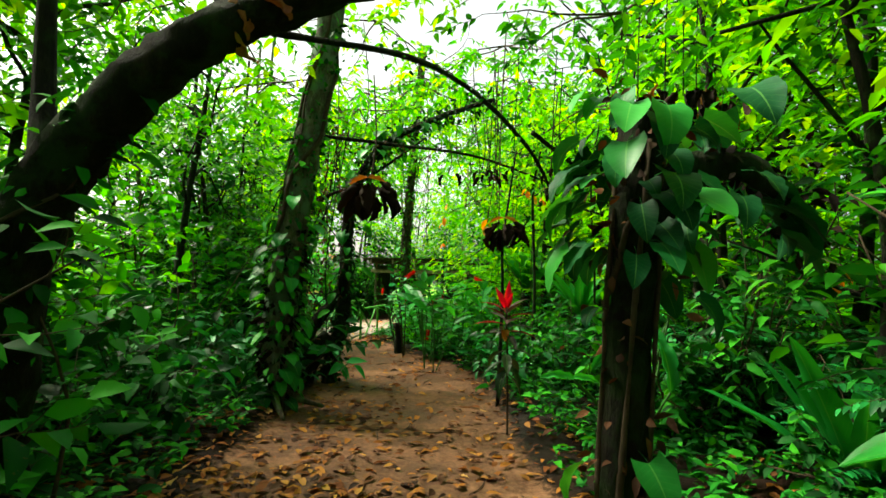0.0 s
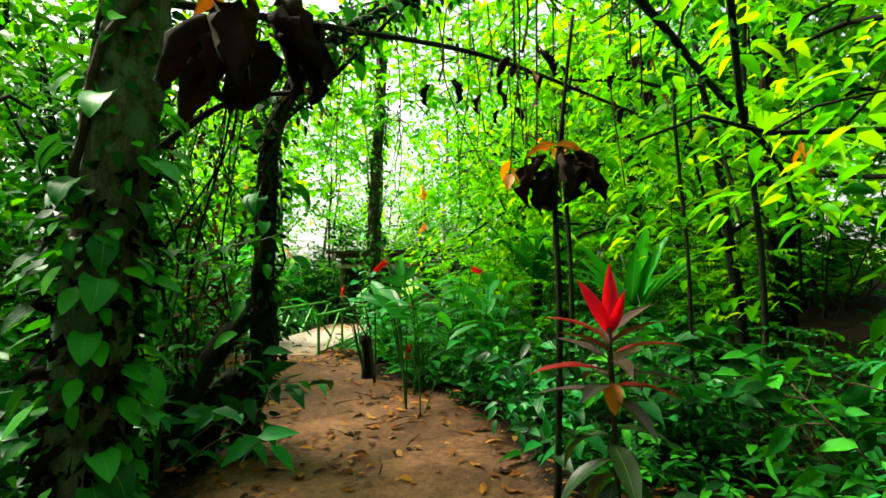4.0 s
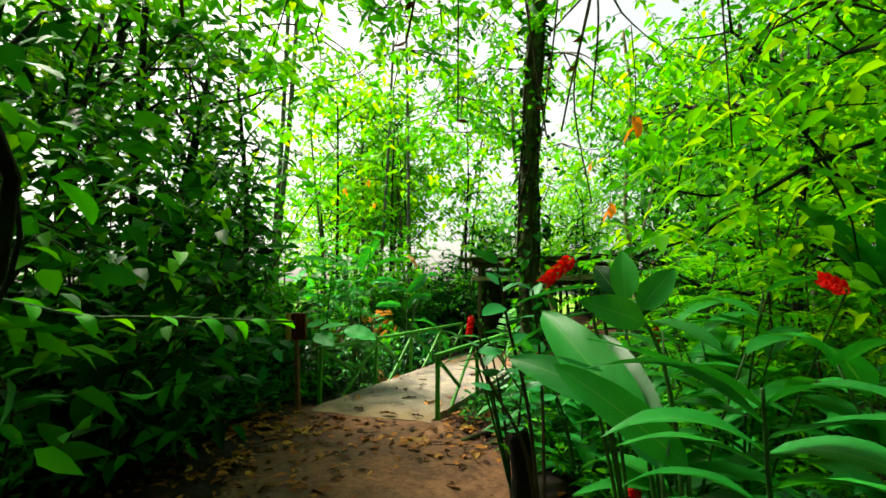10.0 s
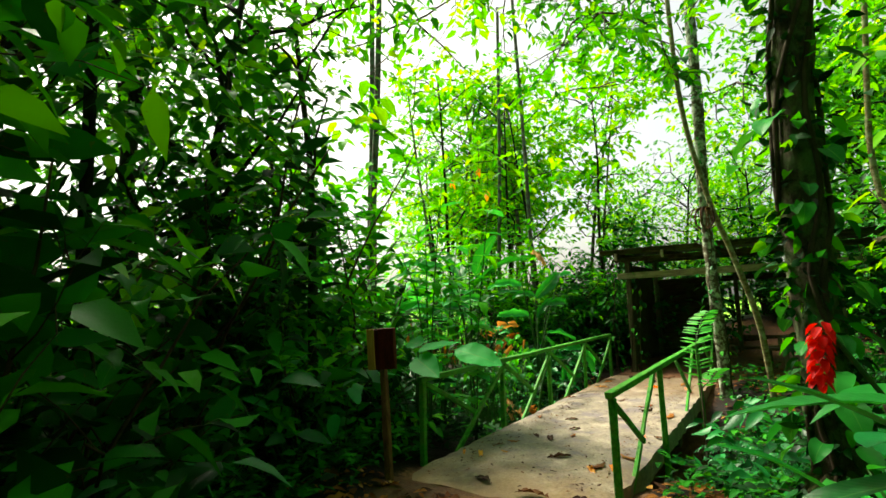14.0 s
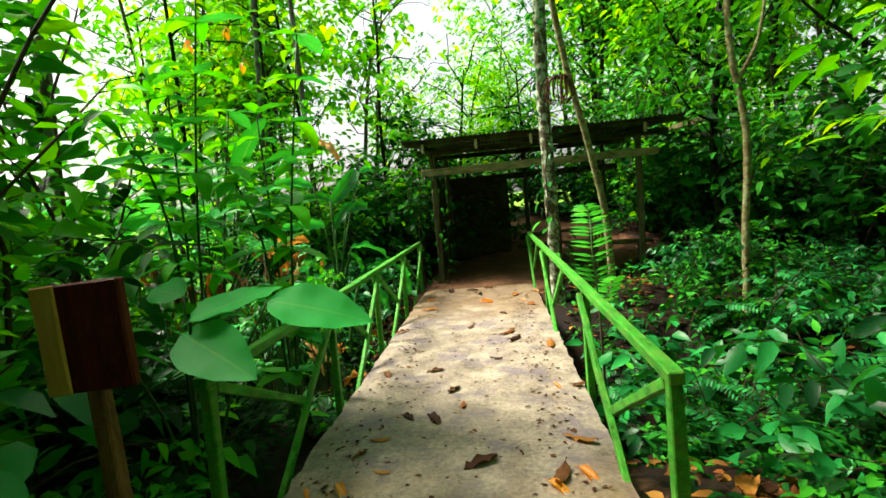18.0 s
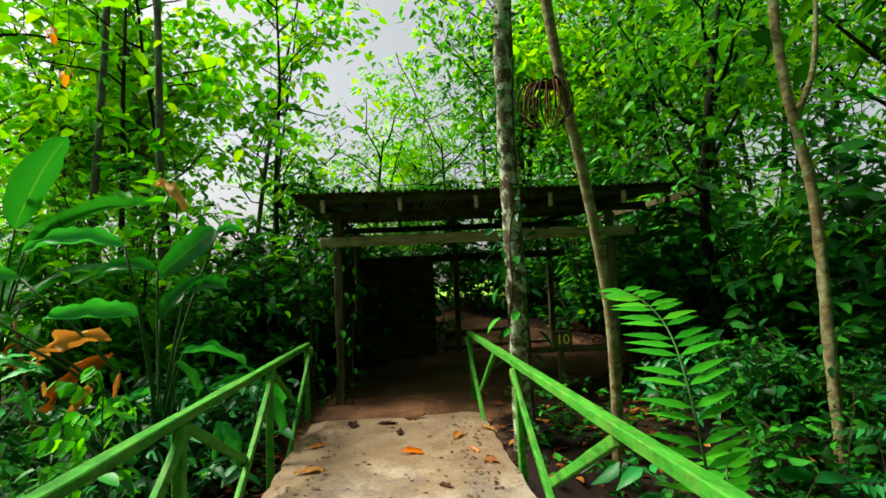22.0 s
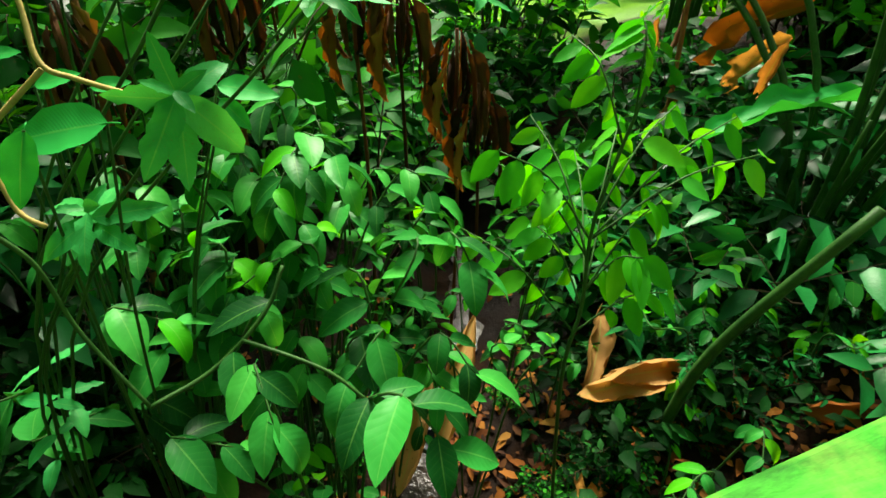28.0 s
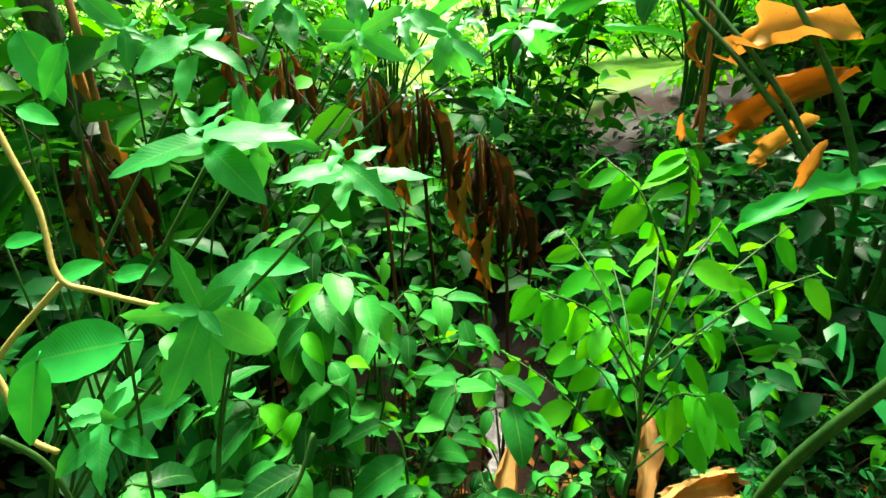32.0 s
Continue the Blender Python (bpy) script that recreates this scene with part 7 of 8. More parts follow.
    # long bare trailing stems in front of the leaves
    for pts in (((-1.83, 3.23, 0.67), (-1.82, 3.27, 0.60), (-1.78, 3.30, 0.48), (-1.70, 3.38, 0.34)), ((-1.70, 3.38, 0.34), (-1.75, 3.49, 0.35), (-1.79, 3.60, 0.43), (-1.84, 3.65, 0.50)), ((-1.77, 3.55, 0.39), (-1.69, 3.69, 0.34), (-1.63, 3.76, 0.29))):
        root = thing("trailing_stem", "thin green-brown trailing stem", "vine", "trailing stems", pts[0])
        stem(root, [np.array(p) - pts[0] for p in pts], 0.005, 0.004, M_STEM, "vine", 6, 7)
    # a scrap of dark plastic and twigs by the water
    solo("plastic_scrap", big_leaf("plastic_scrap", 0.28, 0.2, M_BLUE, "paddle", 0.6, 0.5, 0.2, 8, 6, 0.4, 7), "crumpled scrap of black plastic at the water's edge", "litter", m=aim((-2.35, 4.0, hz(-2.35, 4.0) + 0.16), (0.3, 0.4, 0.25), (0, 0, 1)))
    # far banana plants towards the clearing
    for x, y, s in ((-6.2, 6.2, 1), (-7.4, 5.2, 2), (-5.6, 8.2, 3), (-8.5, 7.6, 4), (-4.4, 7.0, 5)):
        paddle_clump((x, y), 400 + s, 10, 3.1 if s < 3 else 2.5, 1.45, "paddle_cool" if s < 3 else "paddle", "banana plant with long blue-green leaves at the clearing's edge", name="banana_plant")


gully()
root = thing("heliconia", "low heliconia with a few broad green leaves at the trail's edge", "plant", "broad-leaved clumps", (5.75, -9.1, hz(5.75, -9.1)))
for b, w, L, kind in (((5.80, -9.02, 1.17), (-0.44, -0.23, -0.23), 0.52, "helico"), ((5.26, -9.26, 0.80), (-0.19, -0.12, 0.08), 0.27, "helico"), ((5.24, -9.25, 0.80), (0.23, 0.02, 0.03), 0.25, "helico"), ((5.92, -9.35, 0.75), (0.0, -0.02, 0.46), 0.5, "helico"), ((6.23, -8.18, 1.2), (-0.1, -0.03, 0.46), 0.5, "helico"), ((6.42, -8.39, 2.0), (0.1, -0.02, 0.6), 0.66, "paddle")):
    q = np.array(b) - (5.75, -9.1, hz(5.75, -9.1))
    stem(root, [(0, 0, -0.1), q * (0.5, 0.5, 0.6), q], 0.012, 0.007)
    leaf(LAST[0], kind, q, w, L, pick=0, up=(0.25, -0.6, 0.7))
for k, (x, y, z, w) in enumerate(((6.20, -8.25, 3.15, 0.30), (6.5, -8.2, 3.2, 0.34), (6.0, -8.05, 3.35, 0.26), (6.35, -8.3, 3.3, 0.3), (4.47, -6.41, 3.02, 0.14), (4.79, -6.2, 3.12, 0.13), (5.28, -6.53, 3.0, 0.15), (5.36, -6.5, 2.76, 0.16))):
    root = thing("hanging_dead_leaves", "bunch of blackened dead leaves caught on a hanging liana", "dead leaf", "hanging dead leaves", (x, y, z))
    stem(root, [(0.05, 0.0, 1.6), (0.02, 0.03, 0.8), (0, 0, 0)], 0.008, 0.006, M_BARK, "liana")
    for i in range(11 if w > 0.2 else 4):
        leaf(root, "black_dead" if i % 4 else "brown_paddle", (w * 0.8 * math.cos(2.4 * i), w * 0.8 * math.sin(2.4 * i), w * 0.35 * math.sin(5 * i)), (math.cos(2.1 * i), math.sin(2.1 * i), -0.7 - 0.1 * (i % 4)), w * (0.7 + 0.13 * (i % 3)), pick=i)
paddle_clump((6.4, -12.2), 411, 6, 1.3, 0.7)
paddle_clump((4.75, -5.6), 412, 3, 0.35, 0.34)
paddle_clump((3.1, 1.9), 413, 5, 0.9, 0.4)
paddle_clump((-0.4, -5.2), 414, 5, 1.4, 0.6)


def boughs():
    """Leafy boughs that hang over the trail and close the view upwards."""
    g = np.random.default_rng(700)
    spots = [(1.2, -3.0, 4.6, 3.4), (5.8, -2.5, 4.4, 3.3), (4.9, -0.5, 4.2, 3.0), (2.9, -0.2, 5.0, 3.2), (6.0, -5.4, 4.2, 3.0), (1.6, -8.6, 4.4, 3.4), (1.2, -6.2, 4.4, 3.3), (1.8, -10.6, 4.6, 3.4), (3.2, -3.6, 5.4, 4.2), (4.6, -4.6, 5.6, 4.3), (2.2, 2.2, 5.4, 3.9), (4.4, 2.6, 4.4, 2.8), (3.9, 0.8, 3.8, 2.4), (5.4, 0.2, 3.6, 2.2)]
    spots += [(3.2, -8.0, 5.4, 4.4), (4.6, -9.6, 5.4, 4.4), (2.6, -5.6, 5.6, 4.2), (5.6, -13.2, 4.6, 3.4), (2.9, -13.0, 4.8, 3.7), (0.2, -1.4, 5.0, 3.8), (-1.6, -2.0, 4.2, 2.8), (0.3, 4.6, 5.7, 4.7), (-0.7, 6.2, 5.6, 4.5), (1.6, 6.6, 5.2, 4.2), (1.3, 2.8, 5.9, 5.0)]
    spots += [(x + g.uniform(-0.5, 0.5), y + g.uniform(-0.4, 0.4), z + g.uniform(-0.3, 0.3), z - 1.0) for y, z in ((-4.6, 4.9), (-3.0, 5.6), (-1.4, 5.4), (-1.4, 6.6), (0.4, 6.4)) for x in (0.6, 2.0, 3.4, 4.8)]
    spots += [(-2.5, 0.3, 5.6, 4.8), (-1.9, 1.7, 5.3, 4.5), (-0.4, 1.8, 5.7, 4.9), (0.3, 2.7, 5.1, 4.3), (-1.4, 0.2, 5.5, 4.7)]
    # These boughs take the darker leaf copy, shade included in its colour.
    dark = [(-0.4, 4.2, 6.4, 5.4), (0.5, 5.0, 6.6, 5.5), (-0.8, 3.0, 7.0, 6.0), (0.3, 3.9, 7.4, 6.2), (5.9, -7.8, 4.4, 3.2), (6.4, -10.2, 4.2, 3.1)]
    for k, (x, y, z, low) in enumerate(spots + dark):
        root = thing("leafy_bough", "bright green leafy bough hanging over the trail", "branch", "leafy boughs", (x, y, z))
        P, D, N = [], [], []
        for q in range(5):
            a = 1.26 * q + g.uniform(-0.4, 0.4)
            ln = sway(g, (0, 0, 0), (math.cos(a), math.sin(a), -0.25), 1.5, 7, 0.18, 0.06)
            ln[:, 2] = np.maximum(ln[:, 2], low - z)
            hp = Heap()
            hp.add(*tube(ln, np.linspace(0.016, 0.004, 7), 5))
            for i in range(2, 7):
                b = g.uniform(0, 6.3)
                tw = sway(g, ln[i], (math.cos(b), math.sin(b), -0.2), 0.55, 5, 0.25, 0.1)
                hp.add(*tube(tw, np.linspace(0.005, 0.002, 5), 4))
                p, d, n = twig_leaves(g, tw, 11, 0.15)
                P.append(p), D.append(d), N.append(n)
            part("branch", hp.mesh("branch", M_TWIG), root)
        P, D, N = np.concatenate(P), np.concatenate(D), np.concatenate(N)
        L = g.uniform(0.09, 0.19, len(P))
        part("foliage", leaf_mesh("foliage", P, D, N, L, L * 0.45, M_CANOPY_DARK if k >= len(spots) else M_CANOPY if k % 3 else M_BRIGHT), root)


boughs()


def near_leaves():
    """Single large-leaved plants that the walker brushes past."""
    def plant_at(name, label, base, stems, kind, L, seed, spread=0.0):
        g = np.random.default_rng(seed)
        z = hz(base[0], base[1])
        root = thing(name, label, "plant", "broad-leaved clumps", (base[0], base[1], z))
        for pts, n, lo in stems:
            q = [np.array(p) - (base[0], base[1], z) for p in pts]
            ln = stem(root, [np.array((0, 0, -0.1))] + q, 0.010, 0.005, M_STEM, n=8)
            for i in range(n):
                f = lo + (1 - lo) * i / (n - 1)
                k = min(int(f * (len(ln) - 1)), len(ln) - 2)
                d = unit(ln[k + 1] - ln[k])
                side = unit(np.cross(d, (0.05, 0.05, 1.0)))
                way = side * (1 if i % 2 else -1) + d * (0.25 + spread * f) + (0, 0, g.uniform(-0.1, 0.35))
                leaf(LAST[0], kind, ln[k], way, L * g.uniform(0.8, 1.15), g, roll=g.uniform(-0.3, 0.3))

    plant_at("ginger_plant", "ginger plant with very long ribbed green leaves", (3.50, -4.5, 0.93), [([(3.47, -4.4, 0.9), (3.42, -4.6, 1.32)], 12, 0.45), ([(3.75, -4.3, 0.6), (3.85, -4.4, 0.95)], 8, 0.4)], "ginger", 0.42, 1, 0.8)
    # upright broad pale leaves on the flower's stalk
    root = thing("ginger_plant", "ginger stalk with a few broad upright pale leaves", "plant", "ginger plants", (3.3, -3.55, hz(3.3, -3.55)))
    z = hz(3.3, -3.55)
    stem(root, [(0, 0, -0.1), (0.02, 0.0, 0.8), (-0.05, 0.03, 1.3 - z), (-0.2, 0.08, 1.52 - z)], 0.012, 0.008)
    for b, w, L in (((-0.18, 0.07, 1.50 - z), (0.0, 0.05, 0.3), 0.26), ((-0.21, 0.09, 1.52 - z), (-0.16, 0.1, 0.26), 0.22), ((-0.12, 0.05, 1.46 - z), (0.2, 0.02, 0.26), 0.26), ((-0.1, 0.02, 1.4 - z), (-0.2, -0.1, 0.1), 0.3)):
        leaf(LAST[0], "veined", b, w, L, pick=0, up=(0.1, -0.9, 0.35))
    # two very long leaves close to the trail
    root = thing("ginger_plant", "ginger plant with very long ribbed green leaves", "plant", "ginger plants", (3.3, -4.2, hz(3.3, -4.2)))
    z = hz(3.3, -4.2)
    for b, w, L in (((3.18, -4.12, 1.08), (-0.40, 0.30, 0.46), 0.68), ((3.22, -4.2, 1.0), (-0.2, 0.36, 0.46), 0.60), ((3.2, -4.05, 1.12), (-0.50, 0.06, 0.22), 0.56), ((3.3, -4.15, 1.0), (-0.32, -0.1, 0.30), 0.5)):
        q = np.array(b) - (3.3, -4.2, z)
        stem(root, [(0, 0, -0.1), q * (0.6, 0.6, 0.6), q], 0.010, 0.008)
        leaf(LAST[0], "broad_ginger", q, w, L, pick=0, up=(-0.1, -0.75, 0.7))
    plant_at("large_leaf_sapling", "sapling branch with rows of bright oval leaves", (0.53, -4.9, 0.89), [([(0.75, -4.85, 1.38), (1.2, -4.5, 1.43), (1.73, -4.0, 1.40)], 15, 0.3)], "lime", 0.15, 3, 0.9)
    plant_at("large_leaf_sapling", "sapling branch with rows of bright oval leaves", (1.87, -6.63, 0.77), [([(2.12, -6.74, 1.48), (2.85, -6.75, 1.81)], 9, 0.35), ([(2.10, -6.95, 1.57), (2.56, -6.88, 1.57)], 8, 0.4)], "ovate", 0.17, 4)
    plant_at("large_leaf_sapling", "sapling branch with rows of dark oval leaves", (-0.87, -2.75, 0.74), [([(-0.66, -2.80, 1.32), (-0.11, -2.35, 1.52)], 10, 0.35), ([(-0.74, -3.00, 1.46), (-0.19, -2.61, 1.22)], 8, 0.4)], "veined", 0.17, 5)

    # long leaves that reach over the trail from the east
    for at, leaves in (((3.17, -3.33, 1.14), (((3.02, -3.56, 1.56), (-0.40, -0.07, -0.01), 0.41), ((2.99, -3.62, 1.45), (-0.43, -0.01, -0.08), 0.44), ((2.96, -3.61, 1.26), (-0.25, 0.01, -0.08), 0.26), ((2.98, -3.61, 1.37), (-0.34, 0.03, -0.12), 0.36))), ((2.30, -2.03, 0.97), (((2.12, -2.41, 1.14), (-0.24, -0.06, 0.18), 0.31), ((2.11, -2.48, 1.11), (-0.29, -0.06, -0.03), 0.30), ((2.13, -2.41, 1.22), (-0.34, 0.01, 0.02), 0.34)))):
        z = hz(at[0], at[1])
        root = thing("ginger_plant", "ginger plant with very broad leaves reaching over the trail", "plant", "ginger plants", (at[0], at[1], z))
        for k, (b, w, L) in enumerate(leaves):
            q = np.array(b) - (at[0], at[1], z)
            stem(root, [(0, 0, -0.1), q * (0.6, 0.6, 0.6), q], 0.010, 0.007)
            leaf(LAST[0], "broad_ginger", q, w, L, pick=k)


near_leaves()


def shelter_growth():
    """Moss along the roof's edge and the dark creeper that hides the shelter's west post."""
    g = np.random.default_rng(810)
    n = 260
    P = np.stack([g.uniform(-1.25, 3.45, n), 7.06 + np.abs(g.normal(size=n)) * 0.16, 2.475 + g.uniform(0, 0.02, n)], axis=1)
    D = np.stack([g.normal(size=n), -np.abs(g.normal(size=n)) * 0.4, g.uniform(0.2, 1.2, n)], axis=1)
    L = g.uniform(0.025, 0.075, n)
    solo("roof_moss", leaf_mesh("roof_moss", P, D, g.normal(size=(n, 3)) + (0, 0, 1), L, L * 0.5, M_SHRUB), "fringe of dull green moss and seedlings on the roof edge", "moss", kind="stuff")
    for k, (x, y, top) in enumerate(((-0.86, 7.62, 2.35), (-1.08, 7.5, 2.4), (-0.66, 7.64, 2.1), (-1.25, 7.8, 2.2), (-1.3, 8.4, 2.3))):
        z = hz(x, y)
        root = thing("post_creeper", "dark leafy creeper climbing the shelter's west post", "vine", "post creepers", (x, y, z))
        ln = stem(root, [(0, 0, -0.1), (g.normal() * 0.05, g.normal() * 0.03, 0.8), (g.normal() * 0.07, g.normal() * 0.03, 1.6), (0.05, 0, top - z)], 0.010, 0.005, M_TWIG, "vine", 5, 8)
        climb(LAST[0], ln, 820 + k, 26, 0.13, "ovate", 0.02, 0.1, 1.0)


shelter_growth()

# ---- fallen leaves ----
def fallen():
    g = np.random.default_rng(500)
    meshes = []
    for i in range(10):
        mat = (M_DEAD, M_DEADDARK, M_DEAD, M_TAN, M_DEADDARK)[i % 5]
        meshes.append(big_leaf("fallen_leaf", 1.0, 0.40 + 0.04 * (i % 4), mat, "ovate", 0.12 + 0.12 * (i % 3), 0.10 + 0.08 * (i % 2), 0.22, 9, 4, 0.22, 500 + i, 0.2, 0.12))
    labels = ("curled brown fallen leaf", "dark rotting fallen leaf", "curled orange-brown fallen leaf", "dry tan fallen leaf", "dark brown fallen leaf")

    def lay(x, y, z, L, k=None):
        k = int(g.integers(0, 10)) if k is None else k
        a = g.uniform(0, 2 * math.pi)
        flip = -1 if g.uniform() < 0.4 else 1
        m = aim((x, y, z + (0.02 if flip > 0 else 0.10) * L + 0.004), (math.cos(a), math.sin(a), 0.12 * flip), (g.normal() * 0.15, g.normal() * 0.15, flip), 0.0, L)
        solo("fallen_leaf", meshes[k], labels[k % 5] + (" on the concrete deck" if 0 < y < 6.5 and abs(x) < 1 else " on the muddy trail"), "fallen leaf", "fallen leaves", m)

    # on the trail, thickest along its west margin
    n = 0
    while n < 190:
        y = g.uniform(-12.6, -0.4)
        c = np.interp(y, TRAIL[:, 1], TRAIL[:, 0])
        w = np.interp(y, TRAIL[:, 1], TRAIL[:, 2])
        s = g.uniform(-1.25, 1.2)
        if g.uniform() > 0.25 + 0.75 * abs(s) ** 2:
            continue
        x = c + s * w
        lay(x, y, hz(x, y), g.uniform(0.06, 0.20))
        n += 1
    # on the deck
    near_half = [(0.45, 0.83, 0.13, None), (0.62, 0.95, 0.14, None), (-0.62, 0.86, 0.12, None), (0.14, 1.10, 0.13, 1), (0.49, 0.99, 0.13, 4), (0.70, 1.22, 0.12, 0), (-0.51, 1.36, 0.07, 0), (-0.31, 1.70, 0.11, 1), (-0.09, 1.77, 0.07, 0), (0.60, 2.12, 0.08, None), (0.68, 2.1, 0.08, 1), (0.34, 3.74, 0.14, 0), (0.39, 3.47, 0.13, 1), (0.67, 3.25, 0.13, 0), (-0.61, 5.04, 0.13, 0), (-0.82, 4.02, 0.12, 4), (-0.79, 2.61, 0.09, 1), (-0.21, 2.06, 0.10, 4), (-0.49, 1.72, 0.08, 1), (-0.62, 1.24, 0.07, 4), (-0.43, 0.97, 0.06, 0), (-0.80, 0.82, 0.07, None)]
    far_half = [(0.05, 5.29, 0.19, None), (0.41, 5.59, 0.12, 0), (0.55, 5.27, 0.10, None), (-0.54, 6.38, 0.14, 1), (-0.02, 6.35, 0.13, 4), (0.69, 5.92, 0.10, 8), (-0.06, 5.80, 0.10, 4), (0.66, 4.93, 0.10, 2), (-0.83, 5.58, 0.11, 0), (-0.28, 6.25, 0.12, 1), (0.2, 4.6, 0.08, 4), (-0.15, 3.9, 0.08, 4), (-0.3, 2.6, 0.09, 1), (0.2, 2.8, 0.07, 1), (0.1, 0.05, 0.14, 1), (0.5, 0.1, 0.10, 4), (-0.2, 0.15, 0.12, 4)]
    for x, y, L, k in near_half + far_half:
        if k is None:
            L *= 1.35
            m = aim((x - 0.4 * L, y, 0.02), (1, 0.25 - 3 * abs(x), 0.05), (0, 0, 1), 0, L)
            solo("fallen_leaf", big_leaf("fallen_leaf", 1.0, 0.36, M_ORANGE, "ovate", 0.5, 0.4, 0.12, 8, 4, 0.3, 77, 0, 0.1), "bright orange fallen leaf on the concrete deck", "fallen leaf", "fallen leaves", m)
        else:
            lay(x, y, 0.0, L * 1.75, k)
    # crumbs of leaf and dirt on the deck
    n = 900
    x, y = g.uniform(-0.93, 0.74, n), g.uniform(0.05, 6.4, n) ** 1.0
    x = np.where(g.uniform(size=n) < 0.45, np.sign(x + 0.1) * g.uniform(0.5, 0.72, n) - 0.1, x)
    a = g.uniform(0, 2 * np.pi, n)
    D = np.stack([np.cos(a), np.sin(a), 0 * a], axis=1)
    N = np.stack([g.normal(size=n) * 0.1, g.normal(size=n) * 0.1, np.ones(n)], axis=1)
    L = g.uniform(0.012, 0.05, n)
    solo("leaf_crumbs", leaf_mesh("leaf_crumbs", np.stack([x, y, 0.006 + 0 * x], axis=1), D, N, L, L * 0.5, M_DEADDARK, "ovate", 0.1, 0.1), "dark crumbs of leaf and dirt on the concrete deck", "leaf litter", kind="stuff")
    # the large ones beside the bridge
    for _ in range(34):
        west = g.uniform() < 0.65
        x = g.uniform(-1.35, -0.15) if west else g.uniform(0.9, 1.9)
        y = g.uniform(-2.3, -0.3) if west else g.uniform(-1.0, 0.9)
        lay(x, y, hz(x, y), g.uniform(0.12, 0.27), int(g.choice((0, 2, 3, 5, 7, 8))))
    for x, y, L, k in ((-0.55, -1.15, 0.30, 2), (-0.35, -0.95, 0.26, 2), (-0.75, -1.35, 0.32, 0), (-0.9, -1.0, 0.25, 0), (-0.95, -1.6, 0.28, 4), (-1.1, -0.9, 0.26, 2), (-0.8, -0.55, 0.24, 0), (-1.15, -1.3, 0.24, 5), (-1.23, -0.99, 0.24, 3), (-0.21, -0.34, 0.18, 4), (0.17, -0.34, 0.20, 0), (1.15, -0.89, 0.22, 8), (-1.19, -0.60, 0.24, 3), (-0.17, -0.93, 0.20, 3), (-0.79, -1.27, 0.30, 8), (-0.45, -0.94, 0.28, 3), (1.06, 5.9, 0.16, 2), (1.27, 6.03, 0.17, 0), (1.6, 6.8, 0.15, 2), (1.38, 5.57, 0.16, 2), (2.3, 6.15, 0.17, 0), (2.5, 7.2, 0.15, 2), (1.2, 5.4, 0.15, 0), (1.5, 6.2, 0.14, 2), (1.8, 6.5, 0.16, 0), (-0.15, -1.45, 0.16, 2), (1.05, -0.75, 0.28, 3), (1.2, -0.4, 0.22, 0), (1.35, -0.1, 0.24, 3), (1.15, 0.2, 0.2, 2), (1.45, 0.3, 0.22, 0), (1.6, -0.2, 0.2, 5), (0.6, -0.85, 0.14, 2), (0.35, -0.25, 0.16, 4), (-0.3, -0.2, 0.18, 1), (0.0, -0.3, 0.15, 4)):
        lay(x, y, hz(x, y), L, k)
    # the carpet of litter, far too many to count
    P, D, N, L = [], [], [], []
    zones = (((0.6, 3.4, -13, -5), 1500), ((-1.6, 0.9, -4.4, -0.2), 700), ((4.6, 7.5, -13, -4), 800), ((2.6, 4.2, -4.4, -0.6), 350), ((1.0, 3.4, -0.8, 2.2), 500), ((0.9, 4.5, 5.8, 12), 900), ((-3.5, -1.1, 2.4, 6.5), 450), ((1.0, 4.0, 2.0, 6.0), 500), ((3.0, 5.0, -12, -4), 500), ((2.6, 5.6, -13.4, -7), 700), ((0.2, 3.6, -6, -0.3), 320), ((-2.6, -1.1, 4.2, 5.9), 1100), ((-3.4, -1.3, 2.6, 4.0), 160), ((1.2, 3.6, -10.5, -6.8), 700), ((2.4, 4.6, -12.6, -8.0), 700), ((2.6, 4.3, -12.9, -9.4), 900), ((-1.4, 0.5, -2.6, -0.2), 420), ((0.9, 2.0, -1.4, 0.8), 260), ((4.3, 5.6, -12.4, -9.5), 260))
    for (x0, x1, y0, y1), c in zones:
        x, y = g.uniform(x0, x1, c), g.uniform(y0, y1, c)
        keep = g.uniform(size=c) > worn(x, y) * 0.5
        x, y = x[keep], y[keep]
        P.append(np.stack([x, y, height(x, y) + 0.02], axis=1))
        a = g.uniform(0, 2 * np.pi, len(x))
        D.append(np.stack([np.cos(a), np.sin(a), g.normal(size=len(x)) * 0.15 + 0.1], axis=1))
        N.append(np.stack([g.normal(size=len(x)) * 0.25, g.normal(size=len(x)) * 0.25, np.ones(len(x))], axis=1))
        L.append(g.uniform(0.045, 0.145, len(x)) * (0.7 if x1 < -1 else 1.0))
    P, D, N, L = (np.concatenate(a) for a in (P, D, N, L))
    half = g.uniform(size=len(P)) < 0.35
    for sel, mat, name, lab in ((half, M_DEADDARK, "rotting_litter", "carpet of dark rotting fallen leaves on the forest floor"), (~half, M_DEAD, "leaf_litter", "carpet of brown and orange fallen leaves on the forest floor")):
        solo(name, leaf_mesh(name, P[sel], D[sel], N[sel], L[sel], L[sel] * 0.48, mat, "ovate", 0.25, 0.12), lab, "leaf litter", kind="stuff")
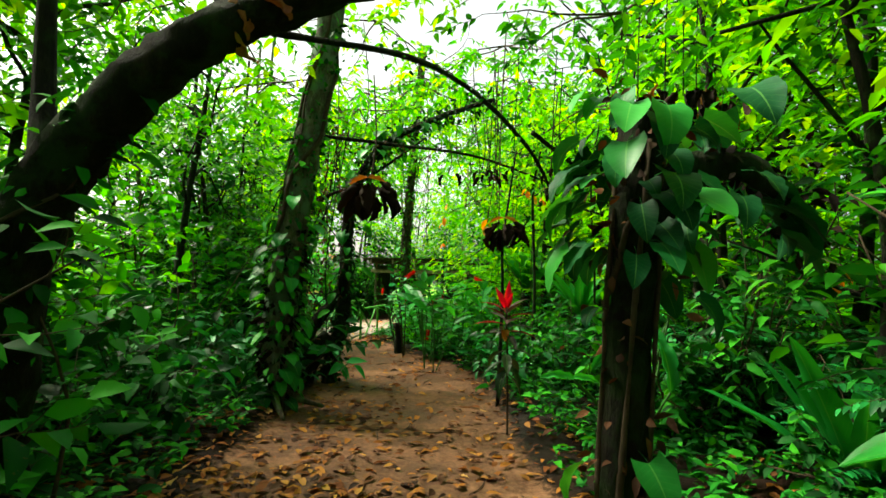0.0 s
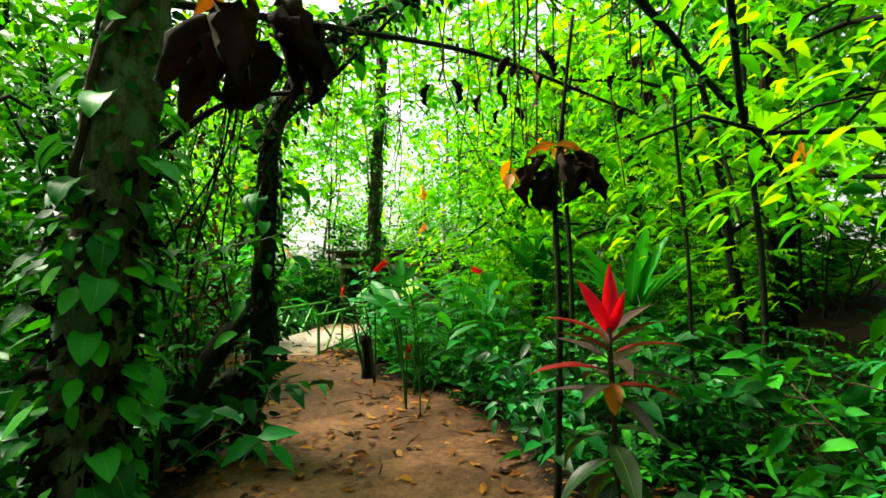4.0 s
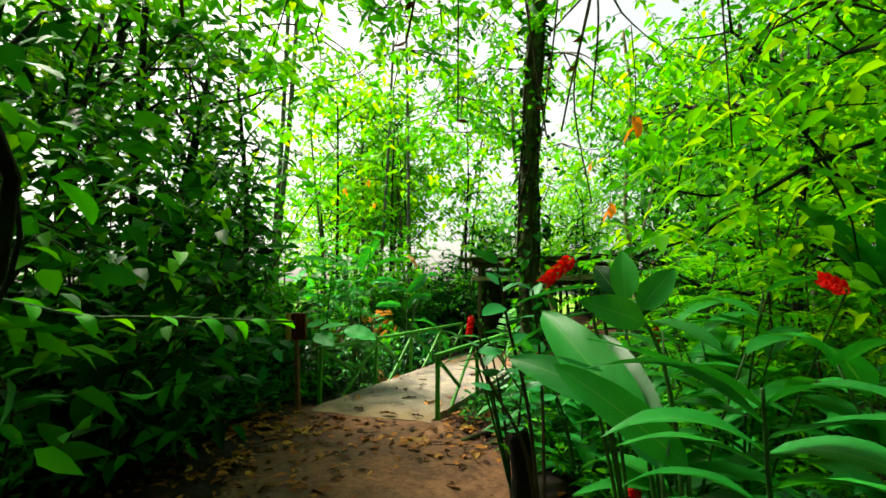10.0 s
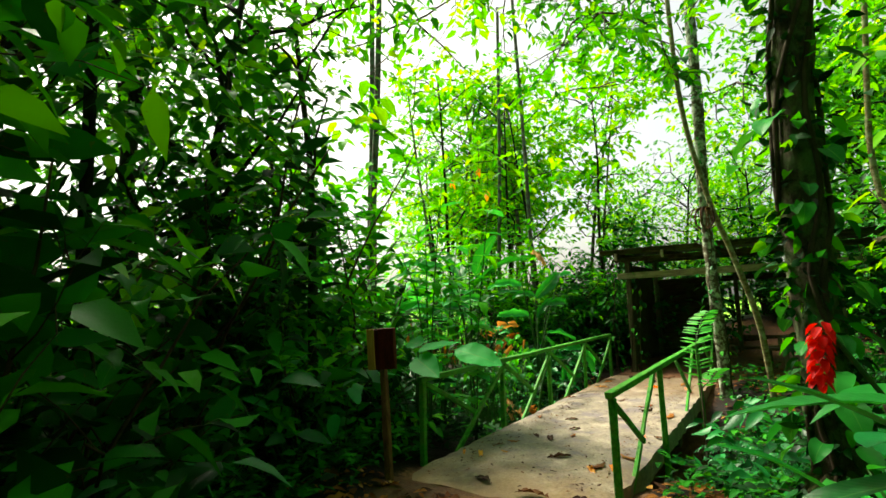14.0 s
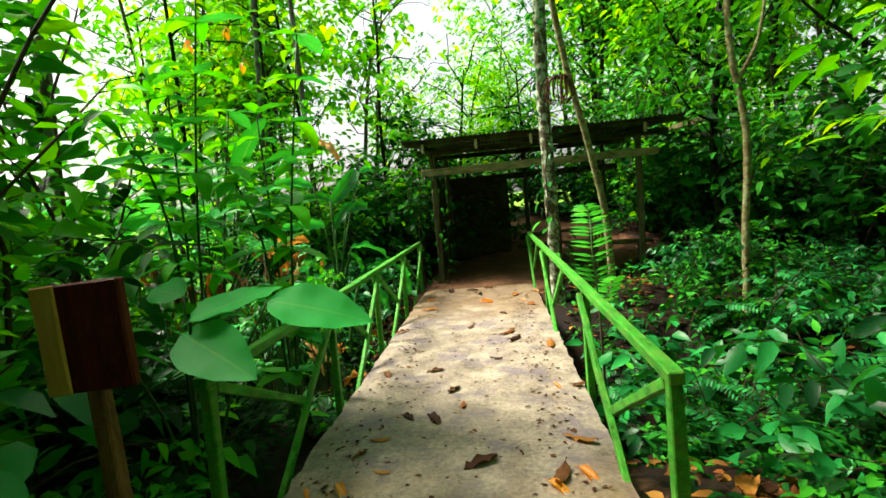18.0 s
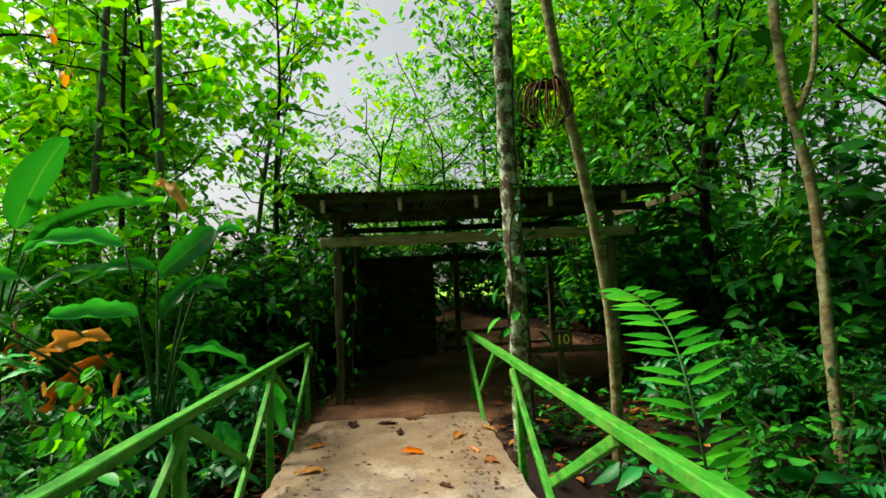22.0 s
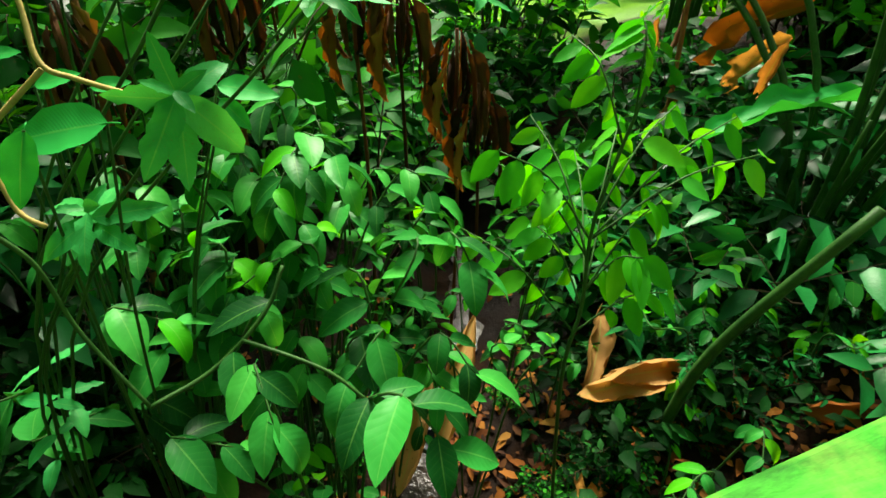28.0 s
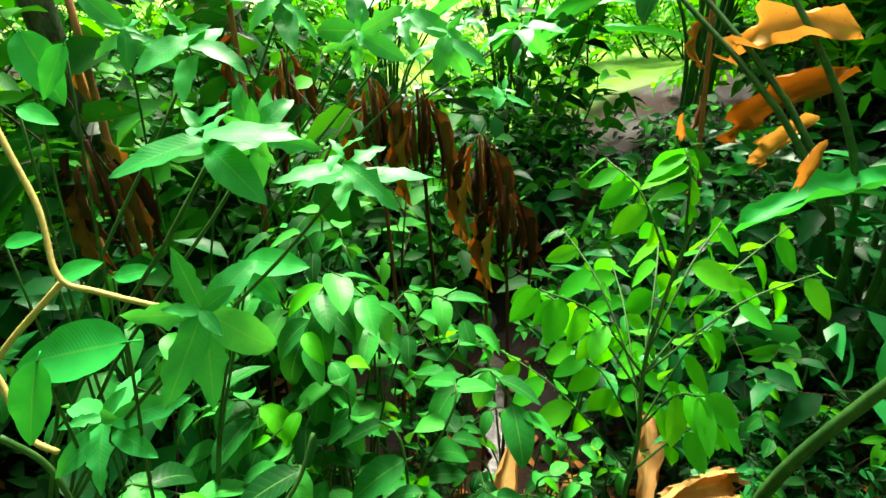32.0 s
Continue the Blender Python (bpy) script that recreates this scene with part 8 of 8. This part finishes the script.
    # twigs
    for k in range(40):
        y = g.uniform(-12, -0.5)
        x = np.interp(y, TRAIL[:, 1], TRAIL[:, 0]) + g.uniform(-1.3, 1.2)
        a = g.uniform(0, 6.3)
        ln = sway(g, (0, 0, 0), (math.cos(a), math.sin(a), 0), g.uniform(0.15, 0.45), 5, 0.15)
        ln[:, 2] = 0.006
        hp = Heap()
        hp.add(*tube(ln, np.linspace(0.006, 0.003, 5), 5))
        solo("twig", hp.mesh("twig", M_TWIG), "thin dark fallen twig on the mud", "twig", "fallen twigs", pose(x, y, hz(x, y)))


fallen()


# ---- seedlings and ground cover, beyond counting ----
def cover():
    g = np.random.default_rng(600)
    # M_UNDER zones put the gully's shade into the seedlings' colour.
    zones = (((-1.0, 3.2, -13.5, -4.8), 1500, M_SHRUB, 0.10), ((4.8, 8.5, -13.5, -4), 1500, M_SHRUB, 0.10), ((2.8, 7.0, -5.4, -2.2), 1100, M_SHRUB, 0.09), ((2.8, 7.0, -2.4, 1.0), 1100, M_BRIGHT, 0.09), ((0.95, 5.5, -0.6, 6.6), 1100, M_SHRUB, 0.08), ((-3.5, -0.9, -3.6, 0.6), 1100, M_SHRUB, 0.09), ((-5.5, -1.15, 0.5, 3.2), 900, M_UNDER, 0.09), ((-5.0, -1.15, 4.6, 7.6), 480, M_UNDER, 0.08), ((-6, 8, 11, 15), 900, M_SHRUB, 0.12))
    for (x0, x1, y0, y1), c, mat, size in zones:
        x, y = g.uniform(x0, x1, c), g.uniform(y0, y1, c)
        d, _ = along(STREAM, x, y)
        keep = (worn(x, y) < 0.15) & (d > 0.4) & ~((x > -1.05) & (x < 0.85) & (y > 0) & (y < 6.6))
        x, y = x[keep], y[keep]
        k = 6
        c = len(x)
        h = g.uniform(0.03, 0.28, c)
        a = g.uniform(0, 2 * np.pi, (c, k))
        P = np.stack([np.repeat(x, k), np.repeat(y, k), np.repeat(height(x, y) + h, k)], axis=1) + g.normal(size=(c * k, 3)) * 0.03
        D = np.stack([np.cos(a).ravel(), np.sin(a).ravel(), g.normal(size=c * k) * 0.3 + 0.15], axis=1)
        N = np.stack([g.normal(size=c * k) * 0.3, g.normal(size=c * k) * 0.3, np.ones(c * k)], axis=1)
        L = size * g.uniform(0.6, 1.5, c * k)
        solo("seedlings", leaf_mesh("seedlings", P, D, N, L, L * 0.5, mat), "low green seedlings covering the forest floor", "ground cover", kind="stuff")


cover()
